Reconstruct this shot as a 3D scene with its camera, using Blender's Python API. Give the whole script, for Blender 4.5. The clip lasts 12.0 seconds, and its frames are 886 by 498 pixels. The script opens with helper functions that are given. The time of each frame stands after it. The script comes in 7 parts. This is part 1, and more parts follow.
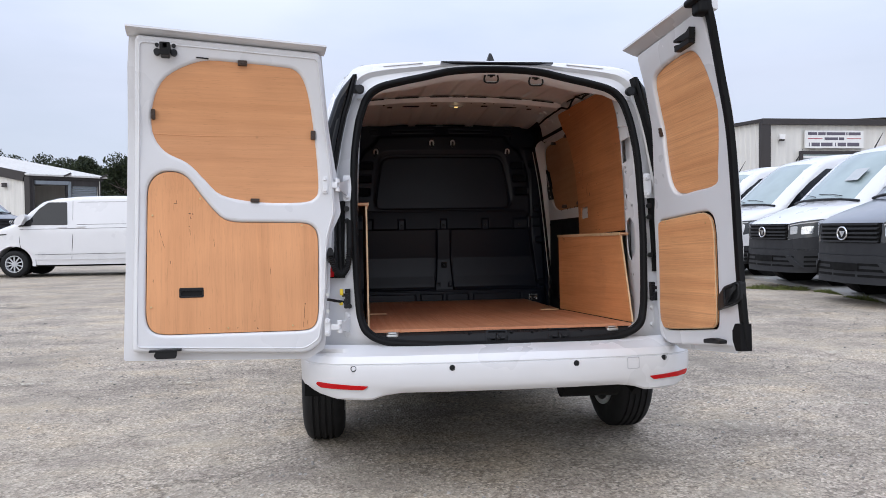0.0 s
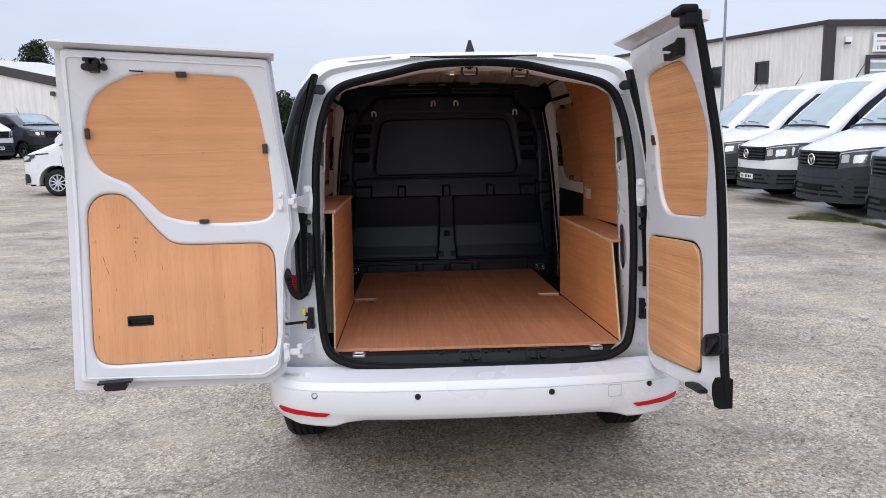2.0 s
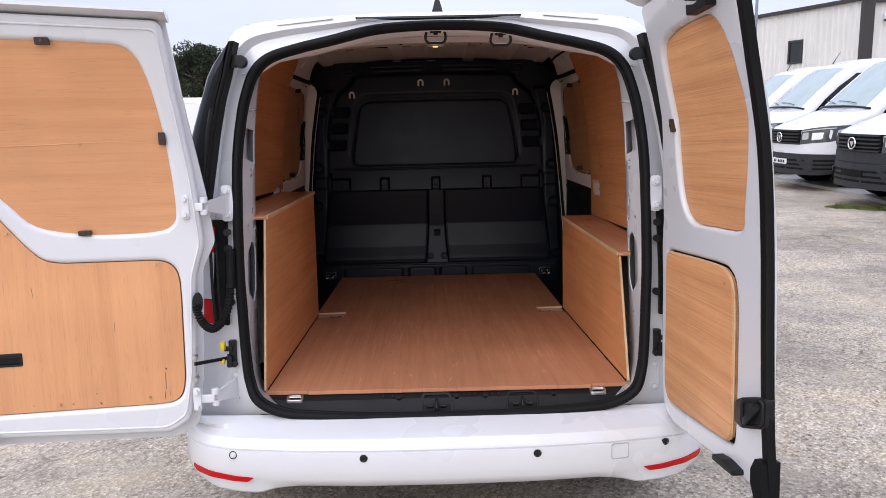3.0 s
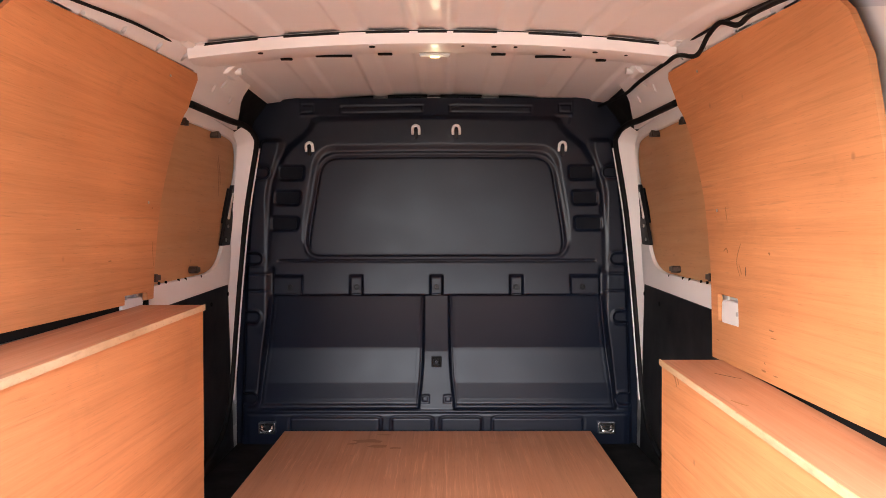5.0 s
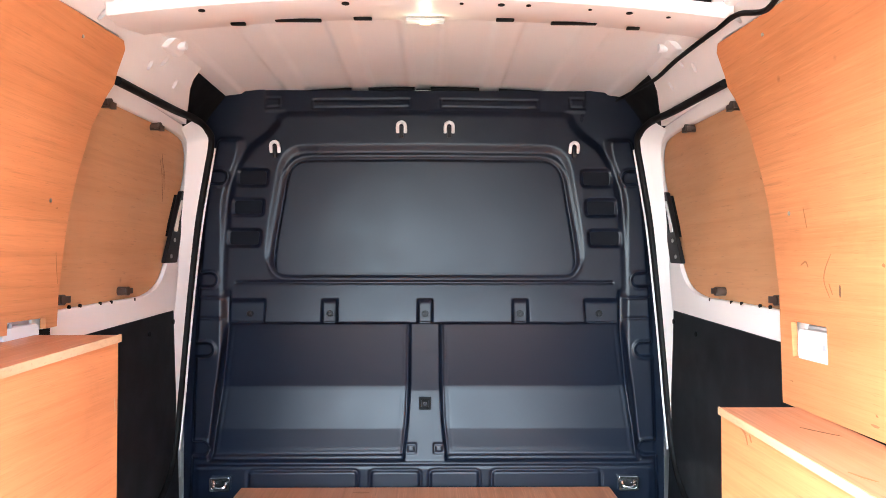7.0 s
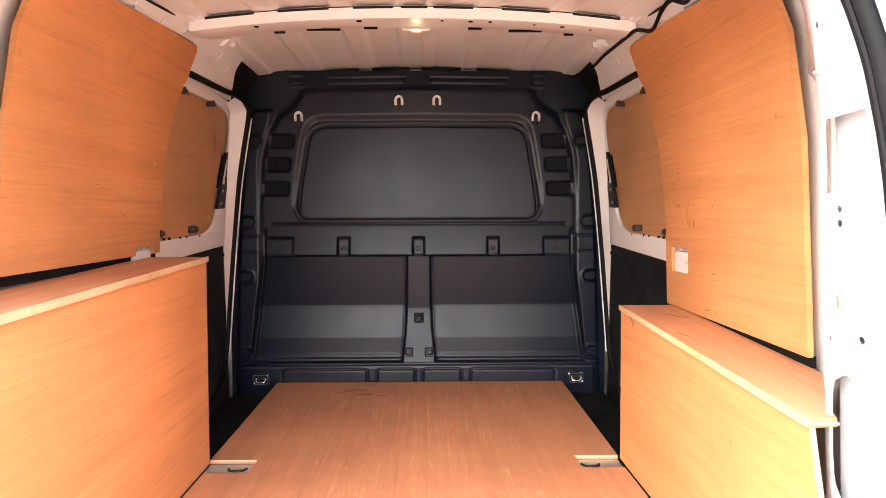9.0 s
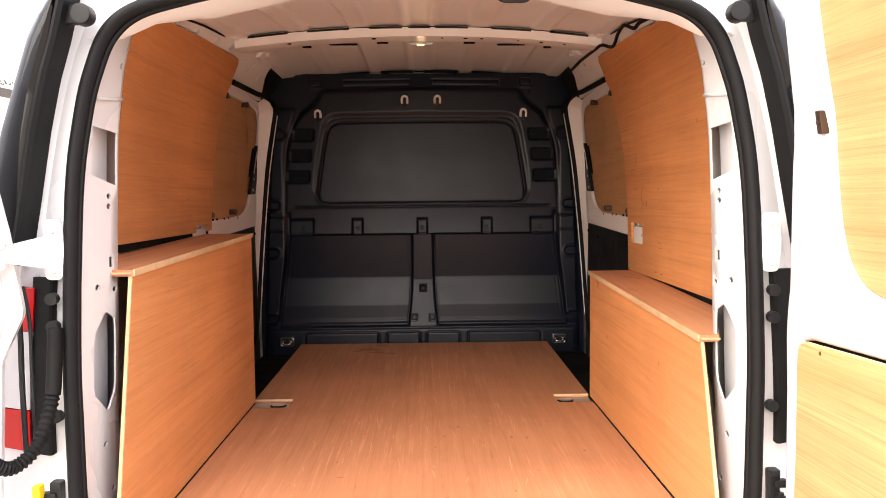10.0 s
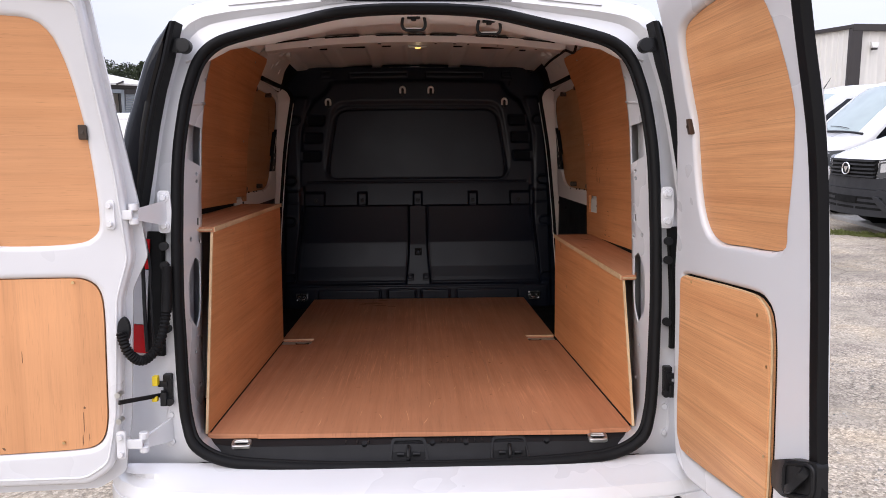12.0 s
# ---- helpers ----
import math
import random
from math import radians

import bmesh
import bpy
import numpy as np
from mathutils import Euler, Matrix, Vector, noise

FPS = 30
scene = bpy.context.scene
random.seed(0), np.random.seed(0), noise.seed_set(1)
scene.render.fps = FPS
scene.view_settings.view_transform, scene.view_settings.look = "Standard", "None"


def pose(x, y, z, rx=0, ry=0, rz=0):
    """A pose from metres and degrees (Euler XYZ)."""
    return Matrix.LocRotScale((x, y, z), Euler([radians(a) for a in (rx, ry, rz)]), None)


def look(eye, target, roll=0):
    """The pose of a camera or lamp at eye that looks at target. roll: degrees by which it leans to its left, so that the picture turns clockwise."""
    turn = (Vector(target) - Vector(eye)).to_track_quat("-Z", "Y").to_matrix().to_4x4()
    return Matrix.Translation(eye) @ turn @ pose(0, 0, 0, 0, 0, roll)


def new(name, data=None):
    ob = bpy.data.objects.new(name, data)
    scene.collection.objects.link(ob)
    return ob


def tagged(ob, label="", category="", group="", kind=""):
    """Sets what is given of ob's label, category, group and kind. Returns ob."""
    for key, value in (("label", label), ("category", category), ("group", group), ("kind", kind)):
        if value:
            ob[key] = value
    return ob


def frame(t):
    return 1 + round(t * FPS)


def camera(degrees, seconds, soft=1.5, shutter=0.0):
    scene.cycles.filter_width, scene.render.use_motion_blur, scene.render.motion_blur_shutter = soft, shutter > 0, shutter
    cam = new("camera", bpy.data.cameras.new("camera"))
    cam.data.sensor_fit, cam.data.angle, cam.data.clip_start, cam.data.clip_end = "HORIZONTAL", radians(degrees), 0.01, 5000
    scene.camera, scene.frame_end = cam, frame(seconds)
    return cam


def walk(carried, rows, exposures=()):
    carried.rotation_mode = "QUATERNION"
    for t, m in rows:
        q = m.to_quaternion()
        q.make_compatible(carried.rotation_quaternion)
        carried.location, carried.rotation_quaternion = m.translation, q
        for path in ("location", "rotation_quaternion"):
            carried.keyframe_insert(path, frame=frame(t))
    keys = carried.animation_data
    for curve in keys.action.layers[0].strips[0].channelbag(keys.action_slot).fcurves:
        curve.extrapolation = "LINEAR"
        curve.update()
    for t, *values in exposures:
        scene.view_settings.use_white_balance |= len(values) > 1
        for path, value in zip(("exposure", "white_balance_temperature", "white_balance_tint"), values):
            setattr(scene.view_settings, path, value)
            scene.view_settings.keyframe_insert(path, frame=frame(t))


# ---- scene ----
cam = camera(60.4, 12.0, 0.9)
PATH = [
    (0, (-0.629, -2.946, 1.083), (-0.396, -0.96, 1.028), -0.8),
    (0.5, (-0.636, -2.939, 1.282), (-0.414, -0.956, 1.159), -0.8),
    (1, (-0.637, -2.954, 1.455), (-0.447, -0.973, 1.255), -0.8),
    (1.5, (-0.531, -2.88, 1.491), (-0.386, -0.903, 1.227), -0.9),
    (2, (-0.282, -2.697, 1.518), (-0.183, -0.724, 1.206), -1.0),
    (2.5, (-0.141, -2.393, 1.512), (-0.08, -0.424, 1.169), -1.1),
    (2.7, (-0.094, -2.259, 1.519), (-0.047, -0.291, 1.166), -1.2),
    (4.3, (0.047, -0.979, 1.444), (0.049, 0.994, 1.119), -0.9),
    (4.5, (0.055, -0.826, 1.447), (0.055, 1.154, 1.168), -0.7),
    (5, (0.036, -0.432, 1.441), (0.028, 1.563, 1.301), -0.1),
    (5.5, (0.015, -0.147, 1.436), (0.02, 1.853, 1.446), 0.1),
    (6, (0.024, 0.025, 1.443), (0.039, 2.023, 1.522), 0.1),
    (6.5, (0.023, 0.046, 1.424), (0.046, 2.046, 1.466), 0.1),
    (7, (0.021, 0.009, 1.378), (0.05, 2.007, 1.316), 0.1),
    (7.5, (0.015, -0.056, 1.363), (0.055, 1.939, 1.236), 0.1),
    (7.7, (0.012, -0.109, 1.358), (0.052, 1.886, 1.219), 0.0),
    (9.3, (0.041, -0.773, 1.401), (0.079, 1.216, 1.199), -0.2),
    (9.5, (0.035, -0.864, 1.403), (0.073, 1.125, 1.197), -0.4),
    (10, (0.02, -1.11, 1.411), (0.062, 0.876, 1.178), -0.5),
    (10.5, (0.036, -1.294, 1.418), (0.083, 0.688, 1.154), -0.4),
    (11, (0.041, -1.473, 1.427), (0.097, 0.506, 1.141), -0.3),
    (11.5, (0.014, -1.605, 1.438), (0.074, 0.372, 1.142), -0.3),
    (12, (-0.004, -1.704, 1.448), (0.063, 0.273, 1.151), -0.3),
]
EXPOSURES = [(0.0, -0.08, 6250, 7), (2.7, 0.07, 6350, 10), (4.3, 1.4, 6700, 16), (4.5, 1.7, 6750, 16), (5.0, 2.72, 6500, 9), (5.5, 3.27, 7450, -4), (6.5, 3.71, 6500, -10), (7.1, 3.88, 5250, -3), (7.5, 4.07, 4900, 0), (7.7, 4.05, 4900, 0),
             (9.3, 2.74, 7350, 9), (9.5, 2.59, 7450, 9), (10.0, 1.91, 7800, 11), (10.8, 1.28, 7300, 12), (11.3, 0.77, 6850, 12), (12.0, 0.28, 6650, 12)]
walk(cam, [(t, look(eye, target, roll)) for t, eye, target, roll in PATH], EXPOSURES)


# ---- world, sun and exposure ----
world = bpy.data.worlds.new("world")
scene.world = world
world.use_nodes = True
wn, wl = world.node_tree.nodes, world.node_tree.links
wn.clear()
w_out = wn.new("ShaderNodeOutputWorld")
w_bg = wn.new("ShaderNodeBackground")
w_sky = wn.new("ShaderNodeTexSky")
w_sky.sky_type = "NISHITA"
w_sky.sun_disc = False
w_sky.sun_elevation = radians(34)
w_sky.sun_rotation = radians(213)
w_sky.air_density, w_sky.dust_density = 1.0, 2.0
w_tc = wn.new("ShaderNodeTexCoord")
w_map = wn.new("ShaderNodeMapping")
w_map.inputs["Scale"].default_value = (1.0, 1.0, 3.2)
w_noise = wn.new("ShaderNodeTexNoise")
w_noise.inputs["Scale"].default_value = 1.6
w_noise.inputs["Detail"].default_value = 6.0
w_ramp = wn.new("ShaderNodeValToRGB")
w_ramp.color_ramp.elements[0].position, w_ramp.color_ramp.elements[1].position = 0.30, 0.68
w_ramp.color_ramp.elements[0].color = (0.5, 0.5, 0.5, 1)
w_ramp.color_ramp.elements[1].color = (0.92, 0.92, 0.92, 1)
w_mix = wn.new("ShaderNodeMix")
w_mix.data_type = "RGBA"
w_mix.inputs["B"].default_value = (7.2, 7.5, 9.0, 1)   # thin high cloud
wl.new(w_tc.outputs["Generated"], w_map.inputs["Vector"])
wl.new(w_map.outputs["Vector"], w_noise.inputs["Vector"])
wl.new(w_noise.outputs["Fac"], w_ramp.inputs["Fac"])
wl.new(w_ramp.outputs["Color"], w_mix.inputs["Factor"])
wl.new(w_sky.outputs["Color"], w_mix.inputs["A"])
# an overcast sky is brighter overhead than at the horizon
w_sep = wn.new("ShaderNodeSeparateXYZ")
w_rise = wn.new("ShaderNodeMapRange")
for key, v in (("From Min", 0.18), ("From Max", 1.0), ("To Min", 1.0), ("To Max", 2.8)):
    w_rise.inputs[key].default_value = v
w_gain = wn.new("ShaderNodeMix")
w_gain.data_type, w_gain.blend_type = "RGBA", "MULTIPLY"
w_gain.inputs["Factor"].default_value = 1.0
wl.new(w_tc.outputs["Generated"], w_sep.inputs["Vector"])
wl.new(w_sep.outputs["Z"], w_rise.inputs["Value"])
wl.new(w_mix.outputs["Result"], w_gain.inputs["A"])
wl.new(w_rise.outputs["Result"], w_gain.inputs["B"])
wl.new(w_gain.outputs["Result"], w_bg.inputs["Color"])
w_bg.inputs["Strength"].default_value = 0.114
wl.new(w_bg.outputs["Background"], w_out.inputs["Surface"])

sun = new("sun", bpy.data.lights.new("sun", "SUN"))
sun.data.energy, sun.data.angle, sun.data.color = 0.98, radians(76), (1.0, 0.96, 0.9)
sun.matrix_world = look((-5.4, -8.4, 6.4), (0, 0, 0))


# ---- materials ----
class Mat:
    """A small helper round one node material."""

    def __init__(self, name, rough=0.5, metal=0.0, coat=0.0, spec=0.5):
        self.m = bpy.data.materials.new(name)
        self.m.use_nodes = True
        self.n, self.l = self.m.node_tree.nodes, self.m.node_tree.links
        self.b = self.n["Principled BSDF"]
        self.b.inputs["Roughness"].default_value = rough
        self.b.inputs["Metallic"].default_value = metal
        self.b.inputs["Coat Weight"].default_value = coat
        self.b.inputs["Coat Roughness"].default_value = 0.08
        self.b.inputs["Specular IOR Level"].default_value = spec
        self.tc = self.n.new("ShaderNodeTexCoord")

    def coords(self, scale=(1, 1, 1), rot=(0, 0, 0), kind="Object"):
        mp = self.n.new("ShaderNodeMapping")
        mp.inputs["Scale"].default_value = scale
        mp.inputs["Rotation"].default_value = [radians(a) for a in rot]
        self.l.new(self.tc.outputs[kind], mp.inputs["Vector"])
        return mp.outputs["Vector"]

    def noise(self, scale, detail=4, rough=0.55, vec=None, distort=0.0):
        t = self.n.new("ShaderNodeTexNoise")
        t.inputs["Scale"].default_value, t.inputs["Detail"].default_value = scale, detail
        t.inputs["Roughness"].default_value, t.inputs["Distortion"].default_value = rough, distort
        self.l.new(vec if vec is not None else self.tc.outputs["Object"], t.inputs["Vector"])
        return t.outputs["Fac"]

    def voronoi(self, scale, vec=None, feature="F1"):
        t = self.n.new("ShaderNodeTexVoronoi")
        t.feature = feature
        t.inputs["Scale"].default_value = scale
        self.l.new(vec if vec is not None else self.tc.outputs["Object"], t.inputs["Vector"])
        return t

    def ramp(self, fac, stops):
        r = self.n.new("ShaderNodeValToRGB")
        while len(r.color_ramp.elements) < len(stops):
            r.color_ramp.elements.new(0.5)
        for e, (p, c) in zip(r.color_ramp.elements, stops):
            e.position = p
            e.color = (c, c, c, 1) if isinstance(c, (int, float)) else (*c, 1)
        self.l.new(fac, r.inputs["Fac"])
        return r.outputs["Color"]

    def mix(self, a, b, fac, how="MIX"):
        x = self.n.new("ShaderNodeMix")
        x.data_type, x.blend_type = "RGBA", how
        for key, v in (("A", a), ("B", b), ("Factor", fac)):
            if isinstance(v, (int, float)):
                x.inputs[key].default_value = v if key == "Factor" else (v, v, v, 1)
            elif isinstance(v, tuple):
                x.inputs[key].default_value = (*v, 1)
            else:
                self.l.new(v, x.inputs[key])
        return x.outputs["Result"]

    def color(self, v):
        if isinstance(v, tuple):
            self.b.inputs["Base Color"].default_value = (*v, 1)
        else:
            self.l.new(v, self.b.inputs["Base Color"])
        return self

    def rough(self, v):
        self.l.new(v, self.b.inputs["Roughness"])
        return self

    def bump(self, h, strength=0.2, dist=0.01):
        b = self.n.new("ShaderNodeBump")
        b.inputs["Strength"].default_value, b.inputs["Distance"].default_value = strength, dist
        self.l.new(h, b.inputs["Height"])
        self.l.new(b.outputs["Normal"], self.b.inputs["Normal"])
        return self


def paint(name, col, rough=0.28, coat=0.6, dirt=0.03):
    k = Mat(name, rough, coat=coat)
    big = k.noise(1.7, 5)
    dark = tuple(c * (1 - dirt) for c in col)
    c = k.mix(dark, col, k.ramp(big, [(0.3, 0.0), (0.65, 1.0)]))
    k.color(c).rough(k.ramp(k.noise(2.5, 3), [(0.2, rough * 0.9), (0.8, rough * 1.15)]))
    k.bump(k.noise(14, 2), 0.02, 0.002)
    return k.m


def ply(name, light, dark, grain, rough=0.5, deep=0.5, worn=None, wear=0.5):
    """Varnished plywood; grain: the scale along each axis, small along the fibres."""
    k = Mat(name, rough, spec=0.4)
    times = lambda f, g: k.coords(tuple(a * (f if a > 5 else g) for a in grain))
    wide = k.noise(1.0, 5, 0.6, times(0.5, 0.8), 0.25)
    lines = k.noise(1.0, 4, 0.62, times(4.5, 2.2), 0.15)
    hair = k.noise(1.0, 3, 0.7, times(16, 9))
    pores = k.noise(1.0, 2, 0.5, times(22, 26))
    cloud = k.noise(2.3, 3, 0.5)
    c = k.mix(dark, light, k.ramp(wide, [(0.30, 0.0), (0.70, 1.0)]))
    c = k.mix(c, k.ramp(lines, [(0.30, 0.70), (0.46, 0.97), (0.62, 1.05), (0.78, 1.18)]), min(1.0, 0.18 + 0.7 * deep), "MULTIPLY")
    c = k.mix(c, k.ramp(hair, [(0.28, 0.72), (0.44, 0.98), (0.70, 1.10)]), min(1.0, 0.22 + 0.7 * deep), "MULTIPLY")
    c = k.mix(c, k.ramp(pores, [(0.27, 0.55), (0.36, 1.0)]), 0.4, "MULTIPLY")
    c = k.mix(c, k.ramp(cloud, [(0.3, 0.84), (0.7, 1.08)]), 0.9, "MULTIPLY")
    spots = k.ramp(k.voronoi(5.0, k.coords((1, 1, 1))).outputs["Distance"], [(0.018, 0.35), (0.045, 1.0)])
    c = k.mix(c, spots, 0.5, "MULTIPLY")
    if worn:
        streak = k.ramp(k.noise(1.0, 3, 0.7, k.coords(worn)), [(0.53, 0.0), (0.66, wear)])
        patch = k.ramp(k.noise(1.9, 4), [(0.42, 0.05), (0.66, 1.0)])
        c = k.mix(c, tuple(min(0.9, 1.35 * a + 0.04) for a in light), k.mix(0.0, streak, patch))
        c = k.mix(c, tuple(0.45 * a for a in dark), k.ramp(k.noise(1.0, 5, 0.6, k.coords(tuple(0.35 * a for a in worn))), [(0.63, 0.0), (0.74, 0.45)]))
        blot = k.ramp(k.noise(3.1, 5, 0.65, k.coords((1, 1, 1), (20, 10, 40))), [(0.62, 0.0), (0.74, 0.35)])
        c = k.mix(c, tuple(0.55 * a for a in dark), blot)
    k.color(c).rough(k.ramp(lines, [(0.25, rough * 1.15), (0.7, rough * 0.85)]))
    k.bump(k.mix(lines, hair, 0.5), 0.14, 0.002)
    return k.m


def plastic(name, col, rough=0.5, grain=420, strength=0.25, spec=0.5):
    k = Mat(name, rough, spec=spec)
    c = k.mix(tuple(0.8 * a for a in col), tuple(1.15 * a for a in col), k.noise(3.0, 4))
    k.color(c).rough(k.ramp(k.noise(9, 4), [(0.25, rough * 0.85), (0.75, rough * 1.15)]))
    k.bump(k.noise(grain, 2), strength, 0.0008)
    return k.m


def metal(name, col, rough=0.35):
    k = Mat(name, rough, 1.0)
    k.color(k.mix(tuple(0.75 * a for a in col), col, k.noise(18, 4)))
    k.rough(k.ramp(k.noise(40, 4), [(0.2, rough * 0.7), (0.8, rough * 1.4)]))
    return k.m


def glass(name, col, rough=0.03):
    k = Mat(name, rough, spec=0.5)
    k.color(k.mix(col, tuple(1.5 * a for a in col), k.noise(2.0, 2)))
    return k.m


WHITE = paint("white_paint", (0.66, 0.66, 0.675))
WHITE_IN = paint("inner_body_paint", (0.84, 0.825, 0.81), 0.45, 0.08, 0.08)
GREY_PAINT = paint("grey_paint", (0.09, 0.10, 0.12), 0.3, 0.7)
DARK_PAINT = paint("dark_van_paint", (0.035, 0.04, 0.055), 0.3, 0.8)
PLY_H = ply("plywood_cross_grain", (0.70, 0.348, 0.165), (0.56, 0.261, 0.115), (0.9, 0.9, 24), 0.5, 0.1)
PLY_R = ply("plywood_streaky_grain", (0.74, 0.378, 0.175), (0.58, 0.268, 0.115), (0.9, 1.0, 66), 0.5, 0.8)
PLY_V = ply("plywood_upright_grain", (0.72, 0.353, 0.165), (0.60, 0.281, 0.125), (17, 17, 0.7), 0.5, 0.16)
PLY_WALL = ply("plywood_wall", (0.70, 0.305, 0.125), (0.575, 0.240, 0.092), (1, 0.9, 26), 0.5, 0.22, (1, 7.0, 190), 0.2)
PLY_FLOOR = ply("plywood_floor", (0.52, 0.227, 0.116), (0.46, 0.194, 0.098), (11, 0.6, 1), 0.45, 0.2, (150, 4.0, 1), 0.62)
PLY_BLANK = ply("plywood_window_blank", (0.58, 0.315, 0.155), (0.50, 0.261, 0.12), (0.9, 0.8, 9), 0.6, 0.05)
PLY_EDGE = ply("plywood_cut_edge", (0.70, 0.503, 0.31), (0.52, 0.339, 0.18), (6, 3, 6), 0.7)
BLACK = plastic("black_plastic", (0.008, 0.0083, 0.0095), 0.48, spec=0.3)
BULK = plastic("charcoal_bulkhead_plastic", (0.0050, 0.0080, 0.0168), 0.32, 300, 0.08, 0.27)
# near-black copy of the bulkhead plastic: shade of the slots as a colour
SLOT_SHADE = plastic("slot_shade_black", (0.0018, 0.0030, 0.0070), 0.55, 160, 0.1, 0.12)
RUBBER = plastic("black_rubber", (0.004, 0.004, 0.0045), 0.62, 160, 0.2, 0.18)
TYRE = plastic("tyre_rubber", (0.011, 0.011, 0.0115), 0.75, 90, 0.3, 0.3)
UNDER = plastic("underbody_black", (0.005, 0.005, 0.005), 0.85, 40, 0.5, 0.2)
STEEL = metal("zinc_steel", (0.62, 0.62, 0.60))
CHROME = metal("chrome", (0.85, 0.86, 0.88), 0.12)
ALLOY = plastic("alloy_wheel", (0.50, 0.51, 0.53), 0.3, 60, 0.02)
LAMP = glass("headlamp_lens", (0.05, 0.053, 0.056), 0.06)
GLASS = glass("dark_glass", (0.008, 0.009, 0.011))
# pale base colour carries the sky's reflection in windscreens and the office pane
SCREEN = glass("painted_reflection_glass", (0.24, 0.29, 0.29))
RED = plastic("red_lens", (0.46, 0.005, 0.008), 0.22, 60, 0.01, 0.22)
CLEAR = glass("clear_lens", (0.38, 0.38, 0.39), 0.1)
BUMPER = plastic("textured_bumper_plastic", (0.021, 0.022, 0.025), 0.6, 200, 0.3, 0.35)
SILL = plastic("sill_plastic", (0.0075, 0.0075, 0.0085), 0.6, 300, 0.1, 0.24)
REFLECTOR = metal("lamp_reflector", (0.80, 0.82, 0.84), 0.2)
PLATE = metal("bare_plate", (0.80, 0.79, 0.77), 0.5)
BRASS = metal("brass_screw", (0.72, 0.55, 0.30), 0.35)
YELLOW = plastic("yellow_plastic", (0.75, 0.55, 0.02), 0.4)
BRONZE = plastic("brown_clip", (0.045, 0.028, 0.02), 0.4)
CORNER = plastic("dark_corner_glass", (0.003, 0.003, 0.0038), 0.07, 30, 0.004, 0.32)
SEAM = plastic("white_paint_seam", (0.42, 0.42, 0.44), 0.5)
PAPER = plastic("paper_behind_glass", (0.42, 0.44, 0.44), 0.25)
CARD = plastic("white_card", (0.75, 0.75, 0.74), 0.6)

# ---- mesh helpers ----


def finish(name, bm, mat, parent=None, label="", smooth=38, kind="", weighted=True):
    bmesh.ops.remove_doubles(bm, verts=bm.verts, dist=1e-5)
    bmesh.ops.recalc_face_normals(bm, faces=bm.faces)
    me = bpy.data.meshes.new(name)
    bm.to_mesh(me)
    bm.free()
    me.shade_smooth()
    me.set_sharp_from_angle(angle=radians(smooth))
    me.materials.append(mat)
    ob = new(name, me)
    if weighted:
        ob.modifiers.new("even_normals", "WEIGHTED_NORMAL").keep_sharp = True
    if parent is not None:
        ob.parent = parent
    if label or kind:
        tagged(ob, label=label, kind=kind)
    return ob


def part(name, bm, mat, parent, label="", smooth=38):
    return finish(name, bm, mat, parent, label, smooth)


def bev(bm, w, seg=2, angle=35):
    es = [e for e in bm.edges if len(e.link_faces) == 2 and e.calc_face_angle(0) > radians(angle)]
    if es:
        bmesh.ops.bevel(bm, geom=es, offset=w, segments=seg, affect="EDGES", profile=0.6, clamp_overlap=True)
    return bm


def box(bm, c, s, m=None):
    r = bmesh.ops.create_cube(bm, size=1.0)
    for v in r["verts"]:
        v.co = Vector((c[0] + v.co.x * s[0], c[1] + v.co.y * s[1], c[2] + v.co.z * s[2]))
        if m is not None:
            v.co = m @ v.co
    return bm


def boxes(*items, w=0.003, seg=2):
    bm = bmesh.new()
    for c, s in items:
        box(bm, c, s)
    return bev(bm, w, seg) if w else bm


def rod(bm, p0, p1, r0, seg=14, r1=None):
    p0, p1 = Vector(p0), Vector(p1)
    q = (p1 - p0).to_track_quat("Z", "Y").to_matrix().to_4x4()
    bmesh.ops.create_cone(bm, cap_ends=True, segments=seg, radius1=r0, radius2=r0 if r1 is None else r1,
                          depth=(p1 - p0).length, matrix=Matrix.Translation((p0 + p1) / 2) @ q)
    return bm


def smooth_path(pts, n=8, closed=False):
    """Catmull-Rom through the points."""
    p = [Vector(a) for a in pts]
    k = len(p)
    out = []
    for i in range(k if closed else k - 1):
        a, b, c, d = (p[(i - 1) % k], p[i], p[(i + 1) % k], p[(i + 2) % k]) if closed else (p[max(i - 1, 0)], p[i], p[i + 1], p[min(i + 2, k - 1)])
        for j in range(n):
            t = j / n
            out.append(0.5 * ((2 * b) + (c - a) * t + (2 * a - 5 * b + 4 * c - d) * t * t + (3 * b - a - 3 * c + d) * t ** 3))
    if not closed:
        out.append(p[-1].copy())
    return out


def loft(bm, rings, closed=True, loop=False, caps=False):
    vs = [[bm.verts.new(p) for p in ring] for ring in rings]
    n = len(vs[0])
    for i in range(len(vs) if loop else len(vs) - 1):
        a, b = vs[i], vs[(i + 1) % len(vs)]
        for j in range(n if closed else n - 1):
            bm.faces.new((a[j], a[(j + 1) % n], b[(j + 1) % n], b[j]))
    if caps and closed:
        bm.faces.new(vs[0][::-1])
        bm.faces.new(vs[-1])
    return vs


